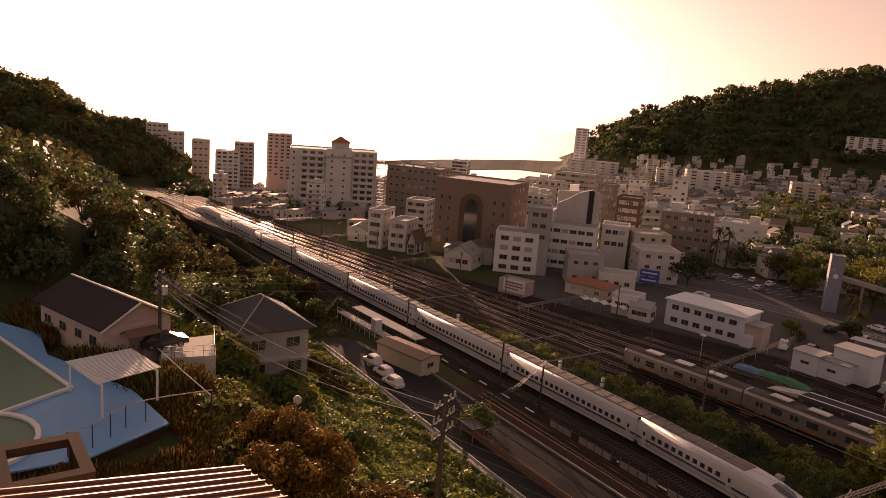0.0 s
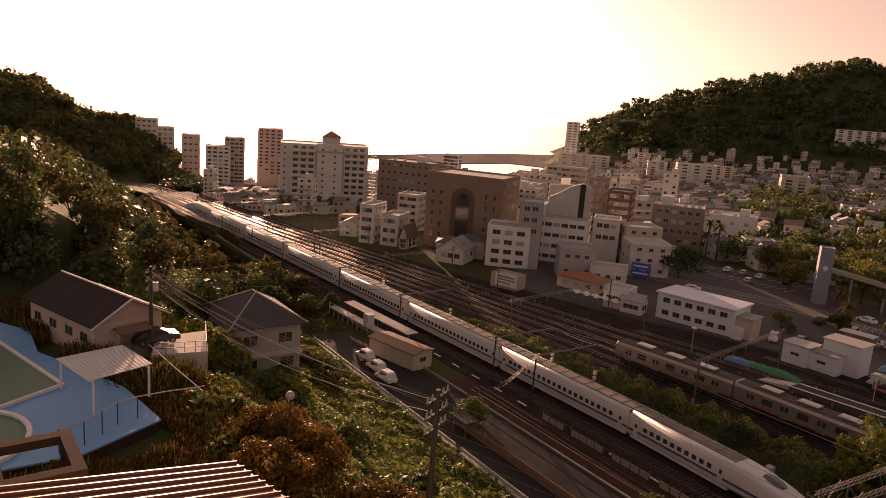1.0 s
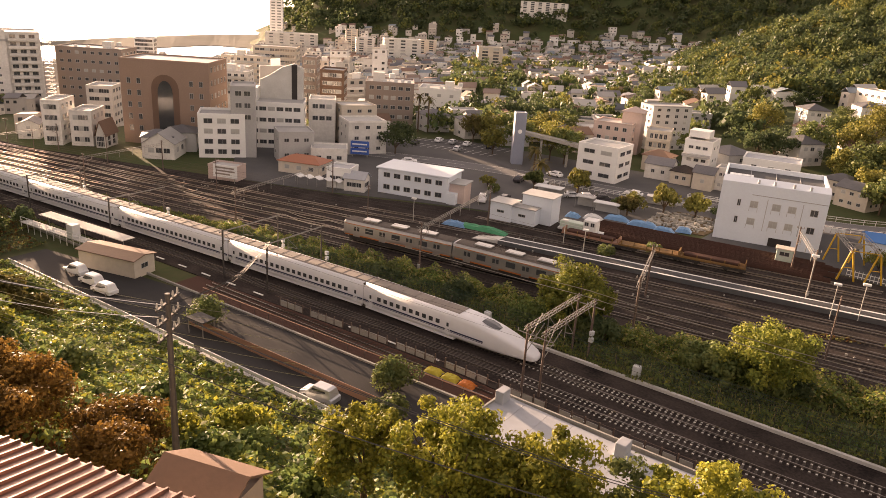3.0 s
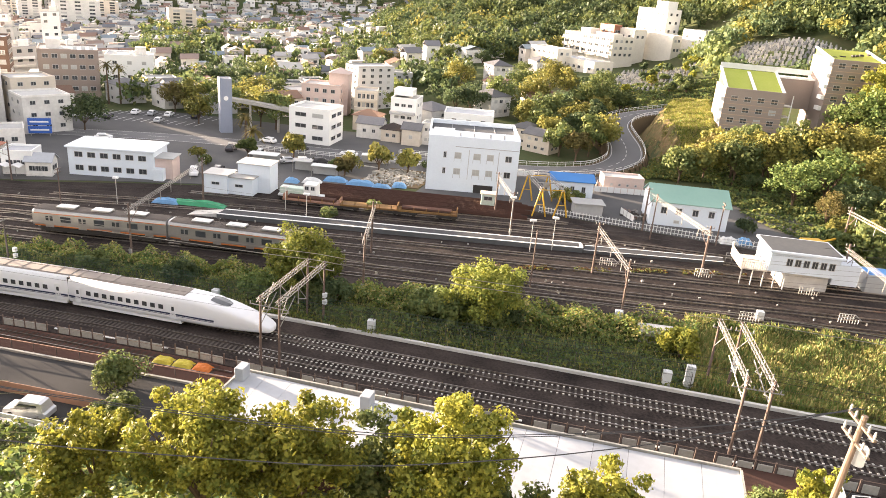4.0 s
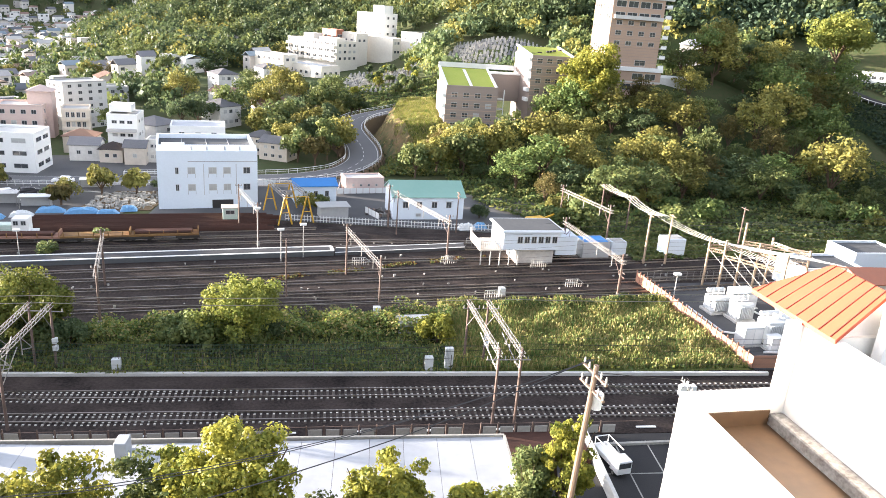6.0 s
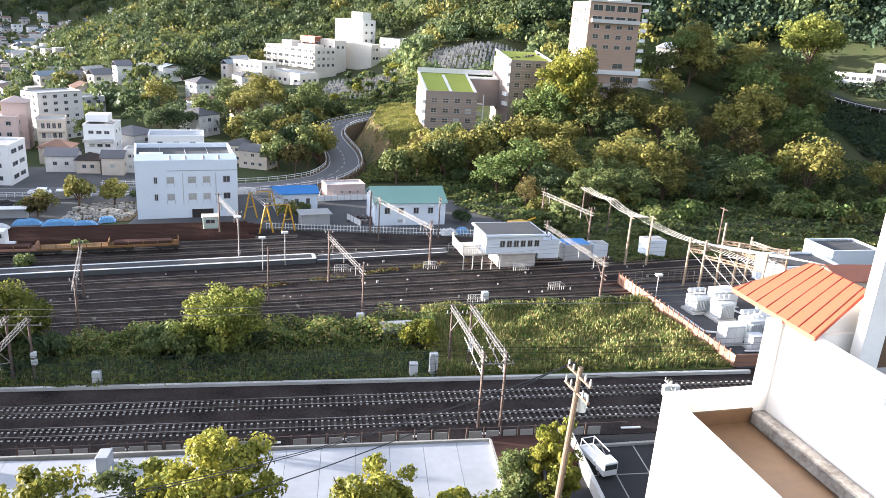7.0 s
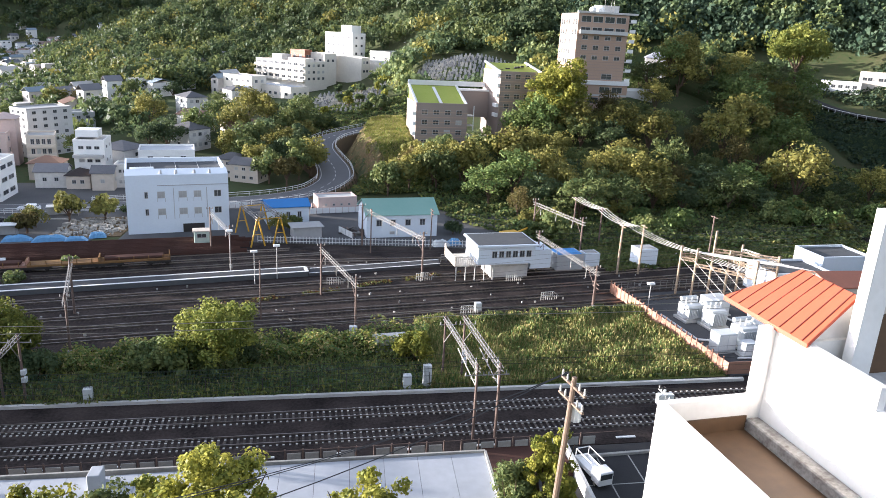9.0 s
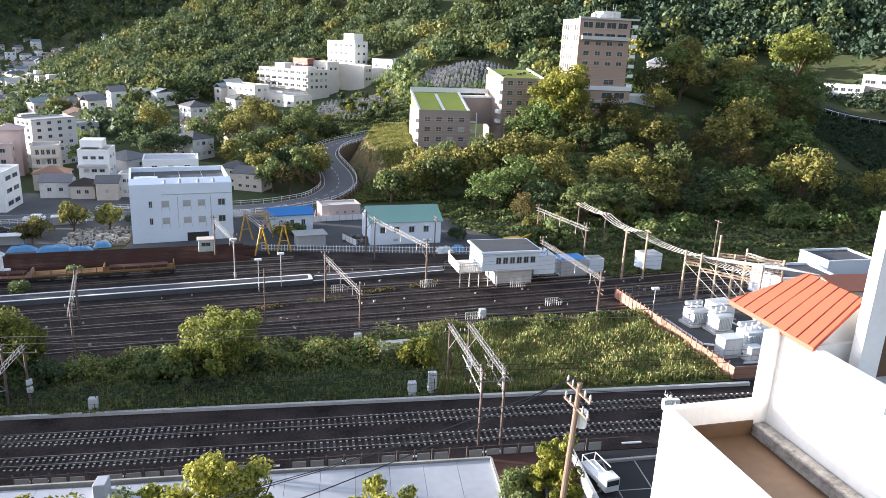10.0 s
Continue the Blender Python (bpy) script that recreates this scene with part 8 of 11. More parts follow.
for sx in (-2.0, 2.0):
    for sy in (-4.5, 5.5):
        part("a_leg", Soup().beam((sx - 1.25, sy, 0), (sx - 0.12, sy, 5.0), 0.15, 6).beam((sx + 1.25, sy, 0), (sx + 0.12, sy, 5.0), 0.15, 6).beam((sx - 0.75, sy, 2.2), (sx + 0.75, sy, 2.2), 0.07, 4), YELLOW, yc, "yellow splayed leg pair")
    part("girder", lattice((sx, -5.2, 5.2), (sx, 6.2, 5.2), 0.5, 0.55, 12, 0.045), STEEL, yc, "pale lattice girder")
part("tie", Soup().beam((-2.0, -4.5, 5.0), (2.0, -4.5, 5.0), 0.08, 5).beam((-2.0, 5.5, 5.0), (2.0, 5.5, 5.0), 0.08, 5), YELLOW, yc)
part("hoist", Soup().bbox(-0.5, -0.4, 4.3, 0.5, 0.4, 5.0, 0.05).beam((-2, 0, 5.1), (2, 0, 5.1), 0.09, 5), STEEL, yc)
# shed, scrap and fences of the works yard
sd = thing("lean_shed", -9.6, 130.0, 0, 4, "small weathered shed with a pale flat roof", "shed")
local_part(sd, "wall", -2.6, -1.6, -0.1, 2.6, 1.6, 2.1, GREY_WALL)
local_part(sd, "roof", -3.0, -2.0, 2.102, 3.0, 2.0, 2.25, FLAT_ROOF, "pale sheet roof", 0.03)
rng = np.random.default_rng(8)
for i, (x, y) in enumerate(((-0.5, 129.5), (1.0, 130.6), (-2.0, 131.4))):
    sh_ = thing("scrap_heap", x, y, 0, 0, "heap of dark scrap metal in the works yard", "scrap", "scrap heaps")
    for k in range(12):
        sc = Soup().rbox(rng.uniform(-1.2, 1.2), rng.uniform(-0.8, 0.8), 0.0, rng.uniform(0.4, 1.6), rng.uniform(0.15, 0.5), rng.uniform(0.2, 1.0), rng.uniform(0, 3))
        part("scrap_piece", sc, [DARK_STEEL, RUST_POLE, STEEL][k % 3], sh_)
yfn = thing("white_yard_fence", 0, 0, 0, 0, "white panel fence round the lock-ups", "fence")
for (xa, ya), (xb, yb) in (((-9.6, 145.2), (1.0, 145.4)), ((-9.6, 145.2), (-9.4, 151.5)), ((-3.6, 131.5), (-1.0, 126.8)), ((-20.0, 152.5), (-10.0, 152.2)), ((-42, 152.4), (-23, 152.6))):
    n = max(2, int(math.hypot(xb - xa, yb - ya) / 1.2))
    for i in range(n):
        t0, t1 = i / n, (i + 0.92) / n
        part("panel", Soup().add([(xa + (xb - xa) * t, ya + (yb - ya) * t, z) for t, z in ((t0, 0.15), (t1, 0.15), (t1, 1.3), (t0, 1.3))] + [(xa + (xb - xa) * t, ya + (yb - ya) * t + 0.06, z) for t, z in ((t0, 0.15), (t1, 0.15), (t1, 1.3), (t0, 1.3))], [(0, 1, 2, 3), (7, 6, 5, 4), (3, 2, 6, 7)]), WHITE, yfn)

# tarpaulin over a heaps
def heap(name, x, y, z, w, d, h, m, label, seed):
    rng = np.random.default_rng(seed)
    n, k = 12, 8
    v = []
    for i in range(n):
        for j in range(k):
            u, q = i / (n - 1) * 2 - 1, j / (k - 1) * 2 - 1
            hz_ = h * max(0.0, (1 - u ** 4) * (1 - q ** 4)) * rng.uniform(0.7, 1.0)
            v.append((u * w / 2, q * d / 2, hz_))
    f = [(i * k + j, (i + 1) * k + j, (i + 1) * k + j + 1, i * k + j + 1) for i in range(n - 1) for j in range(k - 1)]
    return solid(name, Soup().add(v, f), m, x, y, z, 4, label, "tarpaulin", "tarpaulins", smooth=False)


heap("tarpaulin_cover", -48.6, 56.6, 0, 2.2, 1.5, 0.6, TARP_YELLOW, "yellow-green tarpaulin over a heap beside the siding", 1)
heap("tarpaulin_cover", -46.0, 56.7, 0, 2.2, 1.5, 0.6, TARP_YELLOW, "yellow-green tarpaulin over a heap beside the siding", 2)
heap("tarpaulin_cover", -43.5, 56.7, 0, 2.0, 1.5, 0.6, TARP_ORANGE, "orange tarpaulin over a heap beside the siding", 3)
heap("tarpaulin_cover", -79, 108.6, 0, 11, 2.2, 0.9, GREEN_NET, "green tarpaulin over a heap beside the platform ramp", 4)
heap("tarpaulin_cover", -85, 107.8, 0, 5, 2.0, 1.0, TARP_BLUE, "blue tarpaulin over a heap beside the platform ramp", 5)
for i, (x, y, w) in enumerate(((-62, 134.5, 5), (-56, 133.8, 6), (-66, 131.5, 4), (-51, 132.5, 4), (-48, 135, 3), (14.5, 121.2, 3.2), (17, 121.6, 2.4), (-70, 130, 3))):
    heap("tarpaulin_cover", x, y, 0, w, 2.0, 1.1, TARP_BLUE if i % 3 != 2 else SUB_GREY, "blue tarpaulin over a heap of building material" if i % 3 != 2 else "grey tarpaulin over a heap of building material", 10 + i)
ex = thing("excavator", 27.0, 121.5, 0, 12, "small yellow work machine beside the green store", "excavator")
local_part(ex, "body", -1.8, -1.0, 0.7, 1.6, 1.0, 1.9, YELLOW, "", 0.1)
local_part(ex, "track", -1.9, -1.2, 0, 1.7, -0.6, 0.7, UNDERGEAR, "", 0.1)
local_part(ex, "track", -1.9, 0.6, 0, 1.7, 1.2, 0.7, UNDERGEAR, "", 0.1)
part("arm", Soup().beam((1.4, 0, 1.6), (3.8, 0, 2.2), 0.18, 5), YELLOW, ex)

# ---- lane side: brown-roofed cabin and open steel work platform ----
cab = block("brown_cabin", -114.2, 52.2, 0, 11.5, 4.6, 3.0, 12, CREAM, "cream cabin with a brown ribbed roof in the yard", "cabin", floors=1, cols=(0, 1, 0, 0), win=(1.6, 0.9), roof="gable", roofm=BROWN_ROOF, rise=0.5)
wp = thing("work_platform", -135, 53.6, 0, 3, "long pale steel work platform with rails and ladders", "work platform")
part("deck", Soup().box(-13, -0.9, 1.6, 13, 0.9, 1.75), PALE_CONCRETE, wp)
for i in range(14):
    part("post", Soup().beam((-12.8 + 1.95 * i, -0.85, 0), (-12.8 + 1.95 * i, -0.85, 2.8), 0.06, 4), WHITE, wp)
for zz in (2.2, 2.8):
    part("rail", Soup().beam((-13, -0.85, zz), (13, -0.85, zz), 0.05, 4), WHITE, wp)
part("cabinet", Soup().bbox(1, -0.8, 1.752, 2.8, 0.8, 4.2, 0.05), SUB_GREY, wp)
part("long_roof", Soup().box(-12, 2.2, 2.6, 12.5, 4.8, 2.75), PALE_CONCRETE, wp)
for i in range(5):
    part("roof_post", Soup().beam((-11 + 5.5 * i, 3.5, 0), (-11 + 5.5 * i, 3.5, 2.6), 0.08, 5), STEEL, wp)
cn = thing("flat_canopy", -79.7, 46.7, 0, 0, "small flat grey canopy on four posts", "canopy")
part("roof", Soup().box(-1.6, -1.1, 2.2, 1.6, 1.1, 2.34), SUB_FLOOR, cn)
for u in (-1.4, 1.4):
    for v_ in (-0.9, 0.9):
        part("post", Soup().beam((u, v_, 0), (u, v_, 2.2), 0.06, 5), STEEL, cn)

# ---- road in front of the station and up the hill ----
RD = [(-215, 150), (-175, 152), (-140, 156), (-100, 158.5), (-74, 159), (-50, 158), (-28, 158.5), (-13, 161.5), (-5.5, 168), (-4.4, 178.4), (-6.6, 189), (-9.4, 199), (-10.2, 206), (-8.5, 212), (-3, 216.5), (6, 220), (14, 226)]
rz_ = [0.02 if i < 8 else 0.02 + 0.8 * (i - 7) for i in range(len(RD))]
pts = []
for i in range(len(RD) - 1):
    for t in np.linspace(0, 1, 6, endpoint=False):
        pts.append((RD[i][0] + (RD[i + 1][0] - RD[i][0]) * t, RD[i][1] + (RD[i + 1][1] - RD[i][1]) * t, rz_[i] + (rz_[i + 1] - rz_[i]) * t))
pts = [tuple(np.mean([pts[max(0, min(len(pts) - 1, i + k))] for k in range(-4, 5)], axis=0)) for i in range(len(pts))]
road = solid("road", Soup().ribbon(pts, 3.9), mat("road_asphalt", (0.10, 0.10, 0.105), 0.85, col2=(0.14, 0.14, 0.14), grain=6, big=0.15, amount=0.6), label="grey asphalt road winding up the hill", category="road", kind="structure")
bankm = Soup()
for i in range(len(pts) - 1):
    if pts[i][2] > 0.1:
        a, b = Vector(pts[i]), Vector(pts[i + 1])
        n = Vector((-(b - a).y, (b - a).x, 0)).normalized()
        bankm.add([a - n * 4.8, b - n * 4.8, b + n * 4.8, a + n * 4.8] , [(0, 1, 2, 3)])
        for sgn in (-1, 1):
            bankm.add([a + n * 4.8 * sgn, b + n * 4.8 * sgn, b + n * 7.5 * sgn - Vector((0, 0, 6)), a + n * 7.5 * sgn - Vector((0, 0, 6))], [(0, 1, 2, 3)])
for i, p in enumerate(bankm.v):
    bankm.v[i] = (p[0], p[1], p[2] - 0.06)
solid("road_bank", bankm, SOIL, label="earth bank under the hill road", category="bank", kind="structure")
mk = Soup()
for i in range(2, len(pts) - 2, 2):
    a, b = Vector(pts[i]), Vector(pts[i + 1])
    d = (b - a).normalized()
    n = Vector((-d.y, d.x, 0)) * 0.09
    up = Vector((0, 0, 0.03))
    mk.add([a - n + up, b - n + up, b + n + up, a + n + up], [(0, 1, 2, 3)])
for side in (-3.5, 3.5):
    for i in range(len(pts) - 1):
        a, b = Vector(pts[i]), Vector(pts[i + 1])
        d = (b - a).normalized()
        n = Vector((-d.y, d.x, 0))
        up = Vector((0, 0, 0.03))
        mk.add([a + n * (side - 0.08) + up, b + n * (side - 0.08) + up, b + n * (side + 0.08) + up, a + n * (side + 0.08) + up], [(0, 1, 2, 3)])
solid("road_marking", mk, ROAD_LINE, label="white road lines", category="marking", kind="structure")
gr2 = thing("road_guard", 0, 0, 0, 0, "pale green-white road guard fence", "guard fence")
for side in (-4.4, 4.4):
    for zz, rr in ((0.9, 0.05), (0.45, 0.04)):
        s = Soup()
        for i in range(28, len(pts) - 4):
            a, b = Vector(pts[i]), Vector(pts[i + 1])
            d = (b - a).normalized()
            n = Vector((-d.y, d.x, 0)) * side
            s.beam(a + n + Vector((0, 0, zz)), b + n + Vector((0, 0, zz)), rr, 4)
        part("guard_rail", s, WHITE, gr2)
    for i in range(28, len(pts) - 4):
        a, b = Vector(pts[i]), Vector(pts[i + 1])
        d = (b - a).normalized()
        n = Vector((-d.y, d.x, 0)) * side
        part("guard_post", Soup().beam(a + n - Vector((0, 0, 0.3)), a + n + Vector((0, 0, 0.95)), 0.05, 4), WHITE, gr2)
wf = thing("works_fence", 0, 0, 0, 0, "white picket fence along the works yard", "fence")
pick_mesh = Soup().box(-0.04, -0.03, 0, 0.04, 0.03, 1.25).mesh("picket", [WHITE])
FPTS = [(-18, 127.4), (-4, 124.2), (10, 121.2), (24, 118.6), (31, 117.4)]
for (xa, ya), (xb, yb) in zip(FPTS[:-1], FPTS[1:]):
    n = 24
    for i in range(n):
        part("picket", pick_mesh, None, wf, at=(xa + (xb - xa) * i / n, ya + (yb - ya) * i / n, 0))
    part("rail", Soup().beam((xa, ya, 1.0), (xb, yb, 1.0), 0.05, 4).beam((xa, ya, 0.35), (xb, yb, 0.35), 0.05, 4), WHITE, wf)
# car park by the station
cp = Soup()
for i in range(16):
    x = -168 + 3.0 * i
    for y0 in (172, 181):
        cp.add([(x, y0, 0.1), (x + 0.3, y0, 0.1), (x + 0.3, y0 + 5, 0.1), (x, y0 + 5, 0.1)], [(0, 1, 2, 3)])
solid("car_park_marking", cp, ROAD_LINE, 0, 0, 0, 0, "white parking bay lines of the station car park", "marking", kind="structure")

# earth cutting beside the hill road
CUT_SOIL = mat("bare_cutting_soil", (0.19, 0.125, 0.07), 0.95, col2=(0.085, 0.095, 0.04), grain=1.1, big=0.3, amount=1.0, bump=0.6, spec=0.05)
rng = np.random.default_rng(19)
cut_y = np.linspace(173, 214, 40)
cv, cf = [], []
for i, yy in enumerate(cut_y):
    e = float(np.interp(yy, CUT[0], CUT[1]))
    for j in range(9):
        xx = e + 0.4 + 0.75 * j
        cv.append((xx + rng.normal() * 0.15, yy + rng.normal() * 0.2, gz(xx, yy) + 0.22 + abs(rng.normal()) * 0.28))
for i in range(39):
    for j in range(8):
        cf.append((9 * i + j, 9 * i + j + 1, 9 * i + j + 10, 9 * i + j + 9))
solid("earth_cutting", Soup().add(cv, cf), CUT_SOIL, label="bare brown earth cutting beside the hill road", category="bank", kind="structure")
side_pts = [(150, 258), (158, 247), (164, 236), (169, 226), (178, 215), (192, 205), (215, 196)]
side_pts = [(a[0] + (b[0] - a[0]) * t, a[1] + (b[1] - a[1]) * t) for a, b in zip(side_pts[:-1], side_pts[1:]) for t in np.linspace(0, 1, 5, endpoint=False)]
side_pts = [tuple(np.mean([side_pts[max(0, min(len(side_pts) - 1, i + k))] for k in range(-2, 3)], axis=0)) for i in range(len(side_pts))]
solid("road_2", Soup().ribbon([(a, b, gz(a, b) + 0.5) for a, b in side_pts], 4.2), ASPHALT, label="grey side road curving below the white bungalows", category="road", kind="structure")
gs_ = Soup()
for a, b in zip(side_pts[:-1], side_pts[1:]):
    gs_.beam((a[0] - 4.4, a[1] - 1, gz(*a) + 1.3), (b[0] - 4.4, b[1] - 1, gz(*b) + 1.3), 0.09, 4)
    gs_.beam((a[0] - 4.4, a[1] - 1, gz(*a)), (a[0] - 4.4, a[1] - 1, gz(*a) + 1.3), 0.07, 4)
solid("road_guard_rail", gs_, WHITE, label="white guard rail of the side road", category="guard rail")

# rubble lot, kerbs and shelters beside the works building
apron("rubble_lot", [(-58.5, 135.5), (-44.0, 135.0), (-43.6, 148.5), (-55, 149.5)], SOIL, "bare soil lot with rubble beside the works building", 0.02)
rng = np.random.default_rng(44)
rub = Soup()
for i in range(260):
    w = rng.uniform(0.2, 0.9)
    rub.rbox(rng.uniform(-57, -44.5), rng.uniform(136, 147.5), 0.0, w, rng.uniform(0.2, 0.8), rng.uniform(0.1, 0.6), rng.uniform(0, 3))
solid("rubble", rub, CONCRETE, label="scattered rubble and broken concrete on bare soil", category="rubble", kind="stuff")
kb = Soup()
for i in range(16):
    a, b = math.pi * i / 16, math.pi * (i + 1) / 16
    kb.beam((-62 + 9 * math.cos(a), 142 + 7 * math.sin(a), 0.06), (-62 + 9 * math.cos(b), 142 + 7 * math.sin(b), 0.06), 0.16, 4)
solid("lot_kerb", kb, PALE_CONCRETE, label="curved pale kerb round a planted island", category="kerb", kind="structure")
for i, (x, y, w, d, h, m_) in enumerate(((-66, 137.5, 5.5, 2.4, 2.2, SUB_GREY), (-72, 139, 4.2, 2.6, 2.4, GREY_WALL), (-83, 141.5, 6.5, 3.2, 2.3, SUB_GREY), (-60, 151.8, 6.0, 2.2, 2.0, WHITE_OLD))):
    sl_ = thing("open_shelter", x, y, 0, 4, "small open shelter with a flat grey roof", "shelter", "open shelters")
    local_part(sl_, "roof", -w / 2, -d / 2, h, w / 2, d / 2, h + 0.14, m_, "", 0.03)
    local_part(sl_, "back_wall", -w / 2 + 0.1, d / 2 - 0.2, -0.05, w / 2 - 0.1, d / 2 - 0.1, h - 0.002, GREY_WALL)
    for sx in (-w / 2 + 0.2, w / 2 - 0.2):
        part("post", Soup().beam((sx, -d / 2 + 0.2, 0), (sx, -d / 2 + 0.2, h), 0.06, 5), STEEL, sl_)
for i, (x, y, rz_c) in enumerate(((-75, 146, 30), (-71.5, 147.2, 28), (-78.4, 144.8, 32), (-88, 148, 95), (-97, 150, 92))):
    car(x, y, 0, rz_c, [CAR_WHITE, CAR_DARK, CAR_SILVER][i % 3], ["white", "dark", "silver"][i % 3] + " car parked beside the works yard", i == 3, "cars beside the works yard")
rf_ = thing("road_fence", 0, 0, 0, 0, "pale green-white railing along the station road", "fence")
for (xa, ya), (xb, yb) in (((-62, 153.6), (-43.4, 153.2)), ((-100, 153.4), (-66, 154.2)), ((-58, 163.6), (-30, 163.8))):
    n = int((xb - xa) / 1.6)
    for i in range(n + 1):
        t = i / n
        part("post", Soup().beam((xa + (xb - xa) * t, ya + (yb - ya) * t, 0), (xa + (xb - xa) * t, ya + (yb - ya) * t, 1.15), 0.05, 4), WHITE, rf_)
    for zz in (0.4, 0.75, 1.1):
        part("rail", Soup().beam((xa, ya, zz), (xb, yb, zz), 0.04, 4), WHITE, rf_)

# ---- town ----
def polar(yaw, d):
    return -d * math.sin(radians(yaw)), d * math.cos(radians(yaw))


def island_mat(name, cols, rough=0.8, grain=1.2):
    """A surface whose colour differs from piece to piece."""
    m = mat(name, cols[0], rough, grain=grain, big=0.1, bump=0.05)
    n, l = m.node_tree.nodes, m.node_tree.links
    g = n.new("ShaderNodeNewGeometry")
    r = n.new("ShaderNodeValToRGB")
    r.color_ramp.interpolation = "CONSTANT"
    while len(r.color_ramp.elements) < len(cols):
        r.color_ramp.elements.new(0.5)
    for i, c in enumerate(cols):
        r.color_ramp.elements[i].position = i / len(cols)
        r.color_ramp.elements[i].color = (*c, 1)
    l.new(g.outputs["Random Per Island"], r.inputs["Fac"])
    mx = n.new("ShaderNodeMix")
    mx.data_type = "RGBA"
    mx.blend_type = "MULTIPLY"
    mx.inputs["Factor"].default_value = 1.0
    old = [k for k in n if k.type == "MIX" and k != mx][0]
    old.inputs["A"].default_value = (1, 1, 1, 1)
    old.inputs["B"].default_value = (0.75, 0.74, 0.72, 1)
    l.new(r.outputs["Color"], mx.inputs["A"])
    l.new(old.outputs["Result"], mx.inputs["B"])
    l.new(mx.outputs["Result"], n["Principled BSDF"].inputs["Base Color"])
    return m


TOWN_WALL = island_mat("town_walls", [(0.72, 0.70, 0.66), (0.60, 0.57, 0.52), (0.78, 0.77, 0.75), (0.45, 0.42, 0.39), (0.66, 0.62, 0.55), (0.55, 0.50, 0.45), (0.75, 0.73, 0.70), (0.46, 0.43, 0.40)])
TOWN_ROOF = island_mat("town_roofs", [(0.16, 0.16, 0.17), (0.36, 0.35, 0.34), (0.22, 0.14, 0.11), (0.12, 0.13, 0.15), (0.45, 0.44, 0.42), (0.25, 0.18, 0.15), (0.19, 0.24, 0.28)])

dress_rng = np.random.default_rng(12)
landmarks = [
    ("hotel_tower_white", 51.7, 930, 15, 13, 64, 45, WHITE, 20, (4, 4, 0, 4), "slim tall white hotel tower by the shore", "tower block"),
    ("seaside_hotel", 50.6, 900, 60, 18, 22, 48, WHITE_OLD, 7, (14, 4, 0, 4), "long white hotel by the shore", "hotel"),
    ("flats", 46.2, 820, 13, 12, 25, 40, CREAM, 11, (4, 4, 0, 4), "slim cream eleven-storey flats in the town", "apartment block"),
    ("flats", 45.2, 760, 18, 12, 20, 40, WHITE_OLD, 9, (6, 4, 0, 4), "white seven-storey flats in the town", "apartment block"),
    ("flats", 42.4, 700, 34, 14, 20, 40, WHITE_OLD, 7, (9, 4, 0, 4), "long white flats below the mountain", "apartment block"),
    ("flats", 40.5, 760, 20, 12, 17, 35, CREAM, 8, (6, 4, 0, 4), "cream eight-storey flats in the town", "apartment block"),
    ("mountain_hotel", 31.4, 925, 56, 16, 12, 25, WHITE_OLD, 6, (16, 3, 0, 3), "long white hotel on the mountain side", "hotel"),
    ("hillside_flats", 35.6, 560, 18, 12, 18, 35, CREAM, 8, (6, 3, 0, 3), "cream stepped flats on the slope", "apartment block"),
    ("shop_block", 55.5, 350, 20, 15, 20, 42, CREAM, 6, (5, 4, 0, 2), "cream shop block near the station", "building"),
    ("shop_block", 58.0, 380, 22, 15, 19, 42, WHITE_OLD, 6, (6, 4, 0, 2), "white shop block near the station", "building"),
    ("shop_block", 54.0, 430, 26, 15, 22, 42, CREAM, 7, (7, 4, 0, 2), "cream shop block with open balconies", "building"),
]
for name, yw_, d, w, dp, h, rz, wall, fl_, cols_, label, cat in landmarks:
    x, y = polar(yw_, d)
    lm = block(name, x, y, gz(x, y), w, dp, h, rz, wall, label, cat, "town buildings", floors=fl_, cols=cols_ if d < 500 else tuple((c + 2) // 3 for c in cols_), win=(1.7, 1.5) if d < 500 else (4.4, 1.5), deep=14)

    if d < 560:
        dress(lm, w, dp, h, fl_, dress_rng, name != "parking_house" and name != "hall_block")

